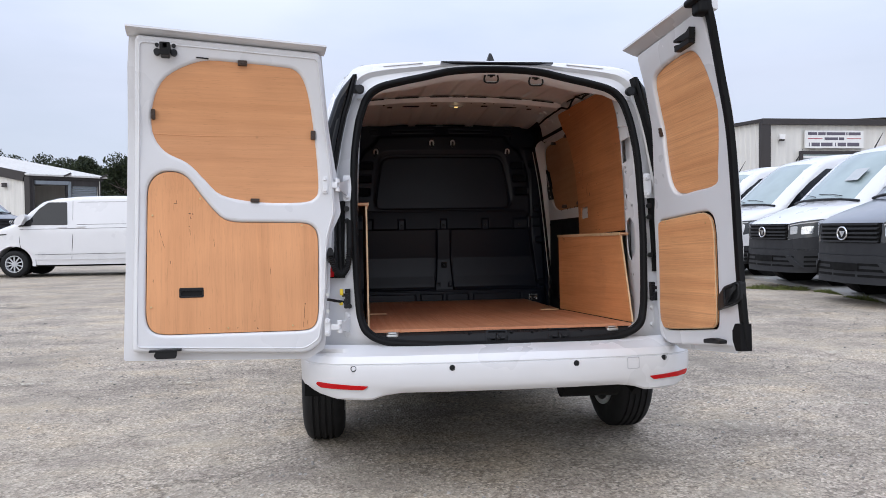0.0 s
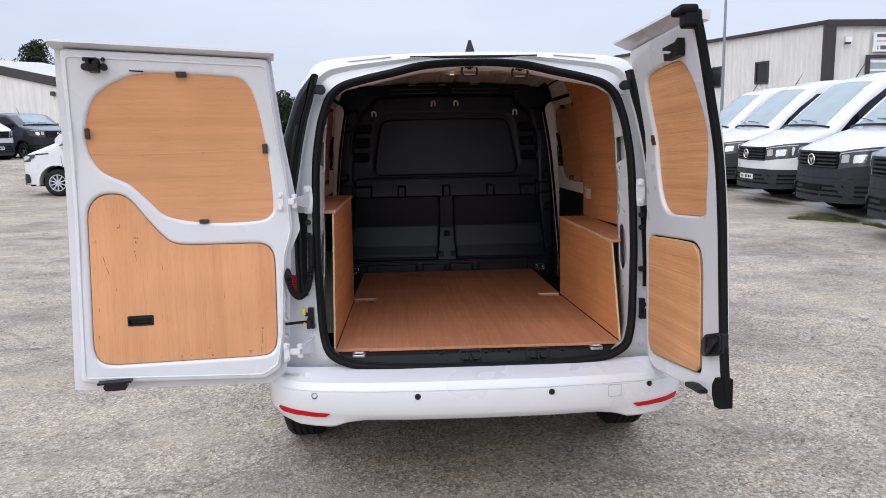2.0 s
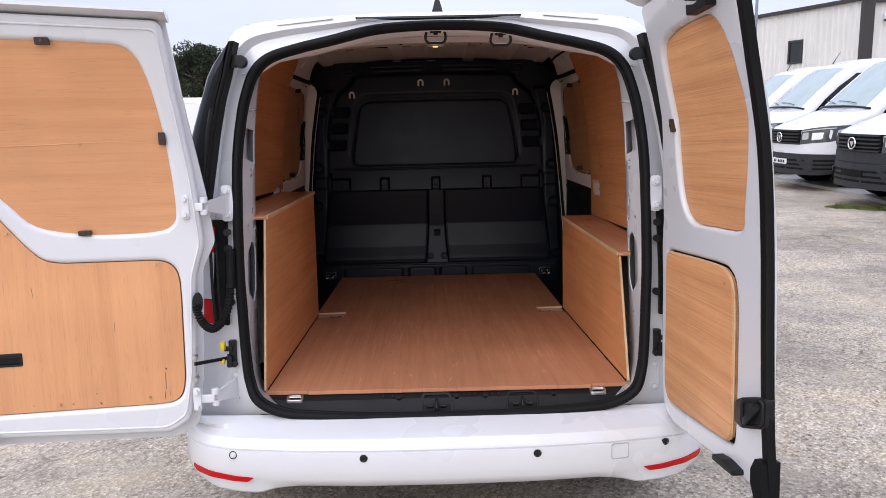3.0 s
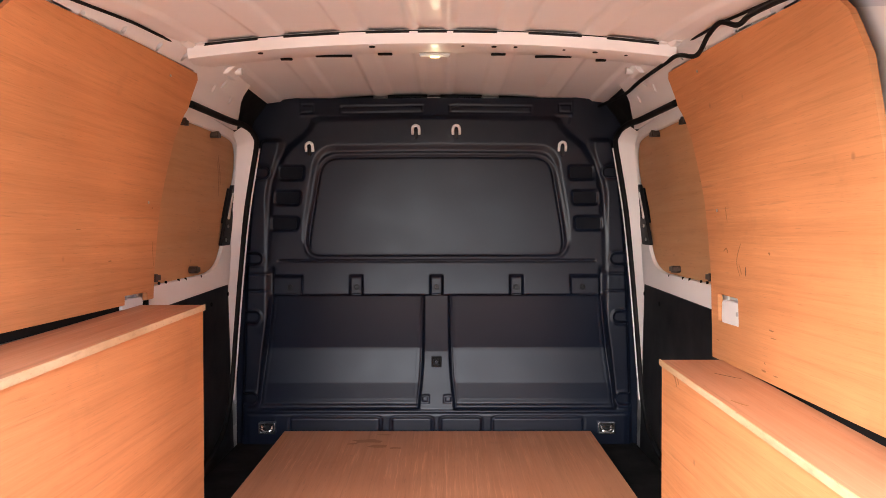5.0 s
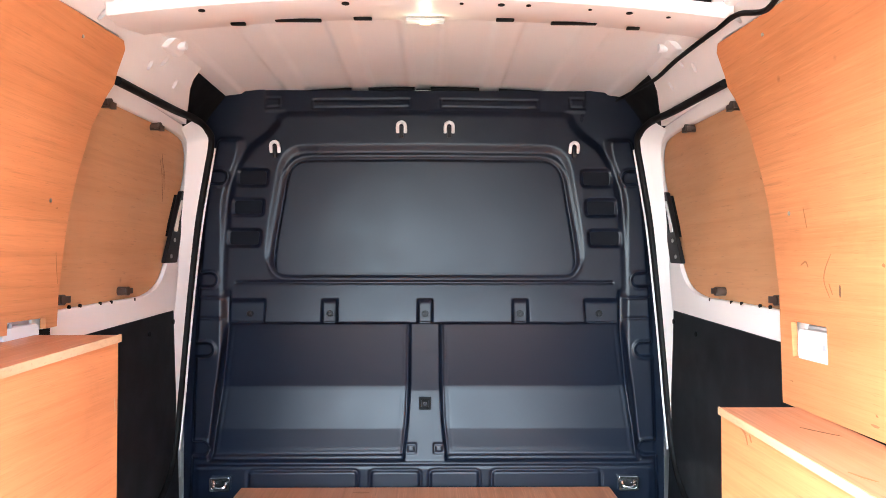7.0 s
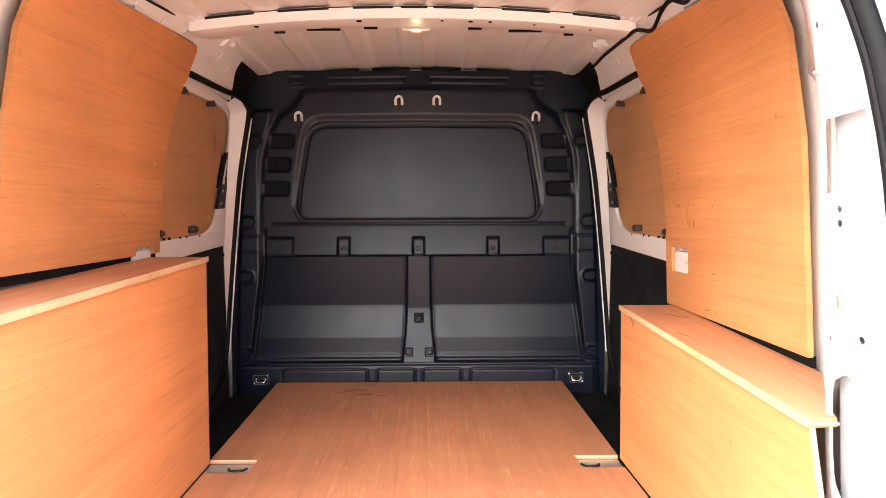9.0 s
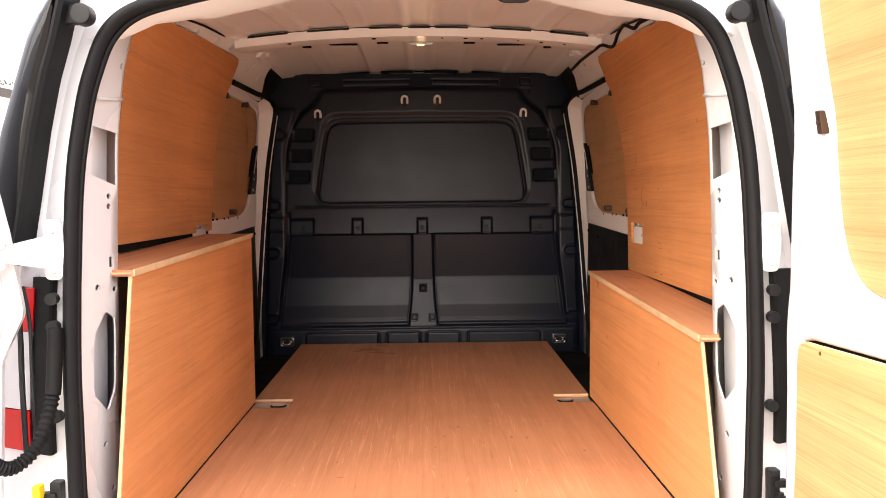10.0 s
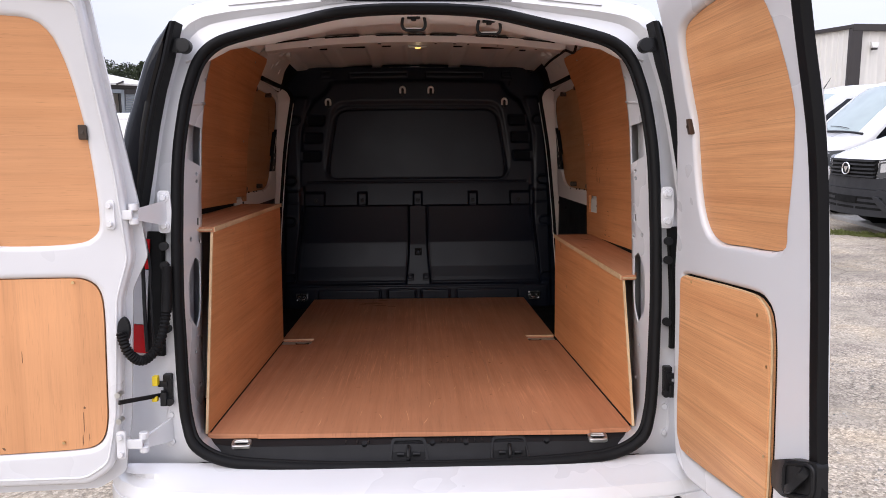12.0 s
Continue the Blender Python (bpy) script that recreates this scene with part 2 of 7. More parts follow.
def tube(bm, pts, r, seg=10, closed=False, up=Vector((0, 0, 1)), section=None):
    """A tube along pts; r: a radius or a function of the share of the way. section: offsets (a, b) in place of a circle."""
    pts = [Vector(p) for p in pts]
    rings = []
    k = len(pts)
    for i, p in enumerate(pts):
        d = (pts[(i + 1) % k] - pts[(i - 1) % k]) if closed else (pts[min(i + 1, k - 1)] - pts[max(i - 1, 0)])
        d.normalize()
        a = d.cross(up)
        if a.length < 1e-3:
            a = d.cross(Vector((0, 1, 0)))
        a.normalize()
        b = a.cross(d)
        if section:
            rings.append([p + a * s + b * t for s, t in section])
        else:
            rr = r(i / max(k - 1, 1)) if callable(r) else r
            rings.append([p + (a * math.cos(2 * math.pi * j / seg) + b * math.sin(2 * math.pi * j / seg)) * rr for j in range(seg)])
    loft(bm, rings, True, closed, not closed)
    return bm


def rnd(pts, r=0.03, n=5):
    """Rounds the corners of an outline; a point may carry its own radius."""
    out = []
    k = len(pts)
    for i in range(k):
        a, b, c = (Vector(pts[j % k][:2]) for j in (i - 1, i, i + 1))
        rr = pts[i][2] if len(pts[i]) > 2 else r
        d0, d1 = (a - b), (c - b)
        rr = min(rr, 0.49 * d0.length, 0.49 * d1.length)
        if rr < 1e-4:
            out.append((b.x, b.y))
            continue
        p, q = b + d0.normalized() * rr, b + d1.normalized() * rr
        for j in range(n + 1):
            t = j / n
            s = p * (1 - t) ** 2 + b * 2 * t * (1 - t) + q * t * t
            out.append((s.x, s.y))
    return out


def curve_outline(pts, n=6):
    return [(p.x, p.y) for p in smooth_path([(a, b, 0) for a, b in pts], n, True)]


def slab(outline, n0, n1, fn=None, holes=(), cuts=(), cuts_u=(), bevel=0.0, seg=2):
    """A sheet with the outline (u, v) and holes, from depth n0 to n1, cut at v = cuts so that it can bend, then placed by fn(u, v, n)."""
    bm = bmesh.new()
    edges = []
    for loop in (outline, *holes):
        vs = [bm.verts.new((u, v, n0)) for u, v in loop]
        edges += [bm.edges.new((vs[i], vs[(i + 1) % len(vs)])) for i in range(len(vs))]
    bmesh.ops.triangle_fill(bm, use_beauty=True, use_dissolve=False, edges=edges)
    bmesh.ops.dissolve_limit(bm, angle_limit=radians(1), verts=bm.verts, edges=[e for e in bm.edges if not e.is_boundary])
    for f in bm.faces:
        if f.normal.z * (n1 - n0) > 0:
            f.normal_flip()
    r = bmesh.ops.extrude_face_region(bm, geom=bm.faces[:])
    for v in r["geom"]:
        if isinstance(v, bmesh.types.BMVert):
            v.co.z = n1
    bmesh.ops.recalc_face_normals(bm, faces=bm.faces)
    if bevel:
        es = [e for e in bm.edges if len(e.link_faces) == 2 and e.calc_face_angle(0) > radians(60) and abs(e.verts[0].co.z - n1) < 1e-6 and abs(e.verts[1].co.z - n1) < 1e-6]
        bmesh.ops.bevel(bm, geom=es, offset=bevel, segments=seg, affect="EDGES", profile=0.55, clamp_overlap=True)
    for axis, vals in ((Vector((0, 1, 0)), cuts), (Vector((1, 0, 0)), cuts_u)):
        for c in vals:
            bmesh.ops.bisect_plane(bm, geom=bm.verts[:] + bm.edges[:] + bm.faces[:], plane_co=axis * c, plane_no=axis)
    if fn:
        for v in bm.verts:
            v.co = Vector(fn(v.co.x, v.co.y, v.co.z))
    return bm


def interp(x, xs, ys):
    return float(np.interp(x, xs, ys))


def steps(a, b, d):
    k = max(1, round((b - a) / d))
    return [a + (b - a) * i / k for i in range(k + 1)]


def thing(name, label, category, m=None, group=""):
    ob = new(name)
    ob.empty_display_size = 0.2
    if m is not None:
        ob.matrix_basis = m
    return tagged(ob, label, category, group)



# ---- the open van ----
RAKE = -3.0
van = thing("panel_van", "white panel van, rear doors open, plywood-lined load bay, on tarmac", "van", pose(0, 0, 0, RAKE))

# half of the rear opening, from the sill's middle round to the header's middle (x, z)
SEAL_HALF = [(0.0, 0.598), (0.21, 0.60), (0.40, 0.610), (0.51, 0.624), (0.578, 0.66), (0.604, 0.715), (0.614, 0.79), (0.622, 0.94),
             (0.627, 1.08), (0.624, 1.37), (0.607, 1.52), (0.588, 1.60), (0.562, 1.663), (0.515, 1.704), (0.43, 1.73),
             (0.33, 1.752), (0.21, 1.779), (0.10, 1.789), (0.0, 1.791)]


def seal_y(z):
    return 0.15 + 0.09 * (z - 0.6)


def seal_loop(n=5):
    half = [(x, seal_y(z), z) for x, z in SEAL_HALF]
    pts = half + [(-x, y, z) for x, y, z in half[-2:0:-1]]
    return smooth_path(pts, n, True)


def roof_top(y):
    return interp(y, [0.28, 0.6, 1.0, 1.6, 2.3, 2.8, 3.05, 3.4, 3.85, 3.95, 4.5, 4.72, 4.82], [1.833, 1.872, 1.925, 1.98, 1.99, 1.975, 1.94, 1.70, 1.37, 1.33, 1.20, 1.10, 0.86])


def body_w(y, z):
    lift = (roof_top(y) - 1.833) if y < 3.0 else 0.1
    zz = z - lift * min(1, max(0, (z - 0.9) / 0.9))
    w = interp(zz, [0.40, 0.55, 0.75, 1.0, 1.25, 1.5, 1.65, 1.76, 1.83], [0.83, 0.852, 0.866, 0.856, 0.81, 0.742, 0.70, 0.655, 0.60])
    w += 0.045 * min(1, max(0, (y - 0.3) / 0.4)) * min(1, max(0, (z - 1.4) / 0.3))
    return w * interp(y, [0.28, 0.45, 0.7, 3.6, 4.3, 4.65, 4.82], [0.985, 0.995, 1.0, 1.0, 0.95, 0.86, 0.66])


def body_section(y):
    """Half outline of the outer body from the bottom up to the roof's middle."""
    zt, zb = roof_top(y), 0.43 + 0.012 * y
    pts = []
    for k in range(16):
        z = zb + (zt - 0.07 - zb) * k / 15
        pts.append((body_w(y, z), z))
    wx = pts[-1][0]
    for f, d in ((0.965, 0.045), (0.91, 0.028), (0.80, 0.018), (0.55, 0.008), (0.28, 0.002), (0.0, 0.0)):
        pts.append((wx * f, zt - d))
    return pts


AXLE_R, AXLE_F, WHEEL_R = 1.045, 4.0, 0.325


def van_shell():
    bm = bmesh.new()
    ys = steps(0.285, 4.82, 0.055)
    rows = [[bm.verts.new((x, y, z)) for x, z in [(-a, b) for a, b in body_section(y)] + body_section(y)[-2::-1]] for y in ys]
    for i in range(len(rows) - 1):
        for j in range(len(rows[0]) - 1):
            c = (rows[i][j].co + rows[i + 1][j + 1].co) / 2
            if any((c.y - a) ** 2 + (c.z - zc) ** 2 < 0.385 ** 2 for a, zc in ((AXLE_R, 0.38), (AXLE_F, 0.53))) and c.z < 0.95:
                continue
            bm.faces.new((rows[i][j], rows[i][j + 1], rows[i + 1][j + 1], rows[i + 1][j]))
    bm.faces.new(rows[-1])
    ob = part("body_shell", bm, WHITE, van, "white painted body side and roof")
    for s in (-1, 1):
        for name, a, zc in (("wheel_arch", AXLE_R, 0.38), ("wheel_arch", AXLE_F, 0.53)):
            b2 = bmesh.new()
            arc = [(a + 0.40 * math.cos(t), zc + 0.40 * math.sin(t)) for t in np.linspace(-0.1, math.pi + 0.1, 22)]
            rings = [[Vector((s * x, a + (y - a) * f, zc + (z - zc) * f)) for x, f in ((0.62, 0.97), (0.845, 0.97), (0.868, 0.985), (0.868, 1.03), (0.84, 1.05), (0.62, 1.03))] for y, z in arc]
            loft(b2, rings, True, False, True)
            part(name, b2, UNDER, van)
    return ob


van_shell()

# rear frame between the seal and the outer body
OUT_LOOP = []


def rear_frame():
    inner = seal_loop(5)
    sec = body_section(0.285)
    outer = [Vector((x, 0.285, z)) for x, z in sec] + [Vector((-x, 0.285, z)) for x, z in sec[-2::-1]]
    c = Vector((0, 0, 1.18))
    ang = lambda p: math.atan2(p.x, -(p.z - c.z) * 0.75)
    oa = sorted((ang(p), p) for p in outer)
    xs = [a for a, _ in oa]
    rings = []
    for p in inner:
        a = ang(p)
        q = Vector([interp(a, xs, [o[k] for _, o in oa]) for k in range(3)])
        d = Vector((p.x, 0, (p.z - c.z) * 0.6)).normalized()
        f = lambda t: p.lerp(q, t)
        rings.append([p + d * -0.006 + Vector((0, 0.018, 0)), p + d * 0.012 + Vector((0, 0.012, 0)), p + d * 0.03 + Vector((0, 0.022, 0)),
                      f(0.45) + Vector((0, 0.012, 0)), f(0.62) + Vector((0, -0.012, 0)), f(0.86) + Vector((0, -0.012, 0)), q])
        OUT_LOOP.append((p, q))
    bm = bmesh.new()
    loft(bm, rings, False, True)
    part("rear_frame", bm, WHITE, van, "white painted frame round the rear opening")


rear_frame()


def seal():
    bm = bmesh.new()
    lp = [p + Vector((0, -0.014, 0.004)) * min(1, max(0, (0.72 - p.z) / 0.06)) for p in seal_loop(5)]
    sec = [(0.0118 * math.cos(t) * (1.0 + 0.12 * math.cos(2 * t)), 0.0125 * math.sin(t)) for t in np.linspace(0, 2 * math.pi, 13)[:-1]]
    tube(bm, lp, 0.017, closed=True, up=Vector((0, 1, 0)), section=sec)
    part("door_seal", bm, RUBBER, van, "black rubber seal round the rear opening")
    bm = bmesh.new()
    lp2 = [p + Vector((0.011 if p.x < 0 else -0.011, 0.008, 0.010 if p.z < 1.2 else -0.010)) for p in lp]
    tube(bm, lp2, 0.006, 8, True, Vector((0, 1, 0)))
    part("seal_lip", bm, RUBBER, van)


seal()


def quarter_trim(s):
    """Dark glossy corner trim outside the pillar, and the lamp below it."""
    def strip(za, zb, f0, f1, dy, name, mat, label=""):
        rows = [(p, q) for p, q in OUT_LOOP if p.x * s > 0.3 and za - 0.1 <= q.z <= zb + 0.1]
        rows = sorted(rows, key=lambda r: r[1].z)
        bm = bmesh.new()
        rings = []
        for k in range(25):
            z = za + (zb - za) * k / 24
            pz = [r[1].z for r in rows]
            p = Vector([interp(z, pz, [r[0][i] for r in rows]) for i in range(3)])
            q = Vector([interp(z, pz, [r[1][i] for r in rows]) for i in range(3)])
            a, b = p.lerp(q, f0), p.lerp(q, f1)
            a.z = b.z = z
            off = Vector((0, -dy, 0))
            rings.append([a + off + Vector((0, 0.03, 0)), a + off + Vector((0, 0.004, 0)), a.lerp(b, 0.1) + off, b + off, b + off + Vector((s * 0.012, 0.02, 0)), b + off + Vector((s * 0.012, 0.12, 0)), b + off + Vector((-s * 0.01, 0.10, 0))])
        loft(bm, rings, True, False, True)
        return part(name, bm, mat, van, label)

    # curved dark glass wrapping the corner, and the black strip along its inner edge
    zs = [1.24, 1.305, 1.39, 1.484, 1.576, 1.646, 1.694, 1.728, 1.746]
    x_in = lambda z: interp(z, zs, [0.733, 0.721, 0.705, 0.688, 0.667, 0.645, 0.633, 0.624, 0.619])
    x_out = lambda z: interp(z, zs, [0.803, 0.792, 0.777, 0.753, 0.722, 0.699, 0.672, 0.640, 0.622])
    y_at = lambda z: 0.198
    bm = bmesh.new()
    rings = []
    for z in steps(1.24, 1.746, 0.02):
        a, b, y = x_in(z), x_out(z), y_at(z)
        rings.append([Vector((s * x, yy, z)) for x, yy in ((a, y + 0.03), (a, y + 0.004), (a + 0.2 * (b - a), y - 0.002), (a + 0.5 * (b - a), y + 0.001), (a + 0.78 * (b - a), y + 0.010), (a + 0.94 * (b - a), y + 0.026), (b, y + 0.05), (b + 0.004, y + 0.16), (b - 0.02, y + 0.16))])
    loft(bm, rings, True, False, True)
    cg = part("corner_glass", bm, CORNER, van, "dark tinted glass on the rear corner")
    bm = bmesh.new()
    loft(bm, [[Vector((s * x, yy, z)) for x, yy in ((x_in(z) + 0.001, y_at(z) + 0.03), (x_in(z) - 0.001, y_at(z) - 0.002), (x_in(z) - 0.008, y_at(z) - 0.006), (x_in(z) - 0.015, y_at(z) - 0.001), (x_in(z) - 0.018, y_at(z) + 0.05))] for z in steps(1.24, 1.746, 0.02)], True, False, True)
    part("glass_strip", bm, RUBBER, cg, "black plastic strip beside the glass")
    housing = strip(0.893, 1.215, 0.19, 0.42, 0.014, "lamp_housing", UNDER, "black plastic lamp housing")
    strip(1.119, 1.197, 0.395, 1.05, 0.022, "tail_lamp", RED, "red tail lamp lens")
    strip(0.974, 1.117, 0.395, 1.05, 0.022, "tail_lamp", CLEAR, "clear reversing lamp lens")
    strip(0.898, 0.972, 0.395, 1.05, 0.022, "tail_lamp", RED, "red tail lamp lens")
    for dx, r in ((0.0, 0.005), (0.018, 0.0035)):
        bm = bmesh.new()
        tube(bm, smooth_path([(s * (0.716 - dx), 0.176, 1.205), (s * (0.704 - dx), 0.172, 1.14), (s * (0.703 - dx), 0.170, 1.03), (s * (0.700 - dx), 0.168, 0.91)], 5), r, 8)
        part("housing_rib", bm, BLACK, housing)


quarter_trim(-1)
quarter_trim(1)


# pillar inside the opening: a folded white sheet with pressed holes
LIP = ([0.62, 0.8, 1.1, 1.3, 1.49, 1.62, 1.70, 1.76], [0.612, 0.618, 0.608, 0.603, 0.594, 0.578, 0.555, 0.50])
WALL = ([0.5, 0.6, 1.24, 1.5, 1.74, 1.80, 1.86, 1.92], [0.75, 0.745, 0.733, 0.728, 0.708, 0.683, 0.651, 0.60])


def wall_x(z):
    return interp(z, *WALL)


def seal_x(z):
    half = [(x, zz) for x, zz in SEAL_HALF if x > 0.5]
    return interp(z, [b for _, b in half], [a for a, _ in half])


def pillar_point(s):
    def fn(u, v, n):
        # u: 0 at the seal, 1 at the lip, 2 at the side wall
        a = Vector((seal_x(v) - 0.008, seal_y(v) + 0.015, v))
        b = Vector((interp(v, *LIP), 0.365, v))
        c = Vector((wall_x(v) + 0.004, 0.60 if v < 1.6 else 0.66, v))
        p = a.lerp(b, u) if u < 1 else b.lerp(c, u - 1)
        return (s * (p.x - n), p.y - n * 0.3, p.z)
    return fn


for s in (-1, 1):
    holes = [rnd([(0.22, 1.405), (0.96, 1.385), (0.94, 1.49), (0.16, 1.495)], 0.01),
             rnd([(0.32, 0.99), (0.70, 0.94), (0.92, 0.98), (0.92, 1.12), (0.66, 1.14), (0.36, 1.10)], 0.05),
             rnd([(0.76, 1.225), (0.86, 1.225), (0.86, 1.245), (0.76, 1.245)], 0.003)]
    for zc, uc in ((1.345, 0.74), (1.365, 0.74), (1.62, 0.85), (1.19, 0.45), (1.18, 0.9), (0.88, 0.6), (0.78, 0.8)):
        holes.append([(uc + 0.06 * math.cos(t), zc + 0.006 * math.sin(t)) for t in np.linspace(0, 2 * math.pi, 9)[:-1]])
    zs = steps(0.63, 1.70, 0.045)
    bm = slab([(0, 0.63), (1, 0.63), (2, 0.63), (2, 1.705), (1, 1.705), (0, 1.68)], -0.004, 0.0, pillar_point(s), holes, zs, (0.5, 1.0, 1.5))
    part("rear_pillar", bm, WHITE, van, "white pressed steel pillar with punched holes")
    bm = slab([(0.05, 0.63), (1.9, 0.63), (1.9, 1.6), (0.05, 1.6)], -0.030, -0.026, pillar_point(s), (), zs, (0.5, 1.0, 1.5))
    part("pillar_backing", bm, WHITE, van)
    # pressed step across the pillar
    bm = bmesh.new()
    fn = pillar_point(s)
    tube(bm, [fn(u, 1.545 + 0.012 * u, 0.0) for u in (0.1, 0.4, 0.7, 1.0, 1.5)], 0.004, 8)
    part("pressed_ridge", bm, WHITE, van)

# header over the opening, with two striker catches
HX = [x for x in np.linspace(-0.60, 0.60, 25)]


def head_z(x):
    top = [(a, b) for a, b in SEAL_HALF if b > 1.6]
    return interp(abs(x), [a for a, _ in top][::-1], [b for _, b in top][::-1])


bm = bmesh.new()
deep = lambda x, y: 0.245 + (y - 0.245) * (1 - 0.72 * min(1, max(0, (abs(x) - 0.40) / 0.16)))
loft(bm, [[Vector((x, seal_y(1.75) + 0.012, head_z(x) - 0.004)), Vector((x, deep(x, 0.28), head_z(x) - 0.007)), Vector((x, deep(x, 0.33), head_z(x) - 0.014)), Vector((x, deep(x, 0.40), head_z(x) - 0.012)),
           Vector((x, deep(x, 0.425), head_z(x) + 0.0)), Vector((x, deep(x, 0.44), head_z(x) + 0.03))] for x in HX], False)
part("rear_header", bm, WHITE_IN, van, "white pressed header over the rear opening")
for cx in (-0.008, 0.195):
    zc = head_z(cx)
    arc = [(cx - 0.027, zc - 0.008), (cx - 0.031, zc - 0.024), (cx - 0.030, zc - 0.036), (cx - 0.022, zc - 0.043), (cx, zc - 0.044), (cx + 0.022, zc - 0.043), (cx + 0.030, zc - 0.036), (cx + 0.031, zc - 0.024), (cx + 0.027, zc - 0.008)]
    lean = lambda v: 0.322 + 0.2 * (zc - 0.03 - v)
    bm = bmesh.new()
    tube(bm, smooth_path([Vector((u, lean(v), v)) for u, v in arc], 4), 0.0042, 8, up=Vector((0, 1, 0)))
    rc = part("roof_catch", bm, BLACK, van, "black door catch loop under the header")
    part("catch_block", boxes(((cx, lean(zc - 0.014), zc - 0.010), (0.036, 0.02, 0.010)), ((cx, lean(zc - 0.014), zc - 0.016), (0.014, 0.016, 0.010)), w=0.003), BLACK, rc)
    bm = bmesh.new()
    tube(bm, [(cx - 0.021, lean(zc - 0.044) - 0.003, zc - 0.0395), (cx + 0.021, lean(zc - 0.044) - 0.003, zc - 0.0395)], 0.0022, 8)
    part("catch_bar", bm, STEEL, rc, "steel striker bar")

# load floor lip: black sill cover with two striker pockets
def sill():
    bm = bmesh.new()
    prof = [(0.275, 0.655), (0.262, 0.658), (0.235, 0.658), (0.205, 0.652), (0.188, 0.646), (0.178, 0.628), (0.168, 0.612), (0.15, 0.604)]
    xs = steps(-0.585, 0.585, 0.03)
    rings = []
    for x in xs:
        up = 0.006 * max(0, (abs(x) - 0.44) / 0.14) ** 2
        rings.append([Vector((x, y + 0.03 * max(0, (abs(x) - 0.45) / 0.13) ** 2, z + up)) for y, z in prof])
    vs = loft(bm, rings, False)
    part("load_sill", bm, SILL, van, "black plastic loading sill cover")
    for cx in (-0.033, 0.235):
        o = rnd([(cx - 0.054, 0.602), (cx + 0.054, 0.602), (cx + 0.046, 0.656), (cx - 0.046, 0.656)], 0.012)
        h = rnd([(cx - 0.046, 0.608), (cx + 0.046, 0.608), (cx + 0.039, 0.650), (cx - 0.039, 0.650)], 0.010)
        f = lambda u, v, n: (u, 0.158 + (v - 0.6) * 0.85 - n, v + n * 0.6)
        p = part("striker_pocket", slab(o, 0.0, 0.006, f, [h], bevel=0.003), SILL, van, "scooped black striker pocket")
        part("pocket_tray", slab(h, -0.002, 0.0025, f, bevel=0.001), RUBBER, p)
        bm = bmesh.new()
        tube(bm, smooth_path([f(cx, 0.610, 0.004), f(cx, 0.616, 0.014), f(cx, 0.630, 0.014), f(cx, 0.638, 0.004)], 4), 0.005, 8)
        rod(bm, f(cx - 0.03, 0.622, 0.006), f(cx - 0.012, 0.622, 0.006), 0.005)
        rod(bm, f(cx + 0.012, 0.622, 0.006), f(cx + 0.03, 0.622, 0.006), 0.005)
        part("striker", bm, BLACK, p, "dark steel striker loop")
    for sx in (-1, 1):
        f = lambda u, v, n: (sx * 0.475 + u, 0.197 + 0.8 * v, 0.6535 + n + 0.3 * v)
        o = rnd([(-0.026, -0.017), (0.026, -0.017), (0.026, 0.017), (-0.026, 0.017)], 0.012)
        h = rnd([(-0.018, -0.010), (0.018, -0.010), (0.018, 0.010), (-0.018, 0.010)], 0.008)
        p = part("lashing_eye", slab(o, -0.006, 0.003, f, [h], bevel=0.002), STEEL, van, "steel lashing eye in the sill")
        bm = bmesh.new()
        tube(bm, [f(-0.018, 0.003, 0.002), f(0.018, 0.003, 0.002)], 0.003, 8)
        part("eye_bar", bm, STEEL, p)
    for cx in (-0.15, 0.03, 0.12, 0.335):
        bm = bmesh.new()
        rod(bm, (cx, 0.190, 0.645), (cx, 0.186, 0.652), 0.007)
        part("trim_stud", bm, BLACK, van)
    for k in range(14):
        x = -0.2 + 0.03 * k if k < 3 else 0.02 + 0.018 * k - 0.02
        if abs(x + 0.033) < 0.06 or abs(x - 0.235) < 0.06:
            continue
        part("sill_rib", boxes(((x, 0.197, 0.652), (0.003, 0.02, 0.004)), w=0), BLACK, van)


sill()


# ---- bumper ----
def bumper_y(x):
    a = abs(x)
    return interp(a, [0, 0.25, 0.45, 0.64, 0.72, 0.78, 0.82, 0.85, 0.868], [0.0, 0.004, 0.02, 0.052, 0.085, 0.135, 0.20, 0.30, 0.44])


def bumper_bottom(x):
    return interp(abs(x), [0, 0.45, 0.52, 0.57, 0.70, 0.78, 0.83, 0.87], [0.430, 0.431, 0.420, 0.402, 0.406, 0.425, 0.445, 0.46])


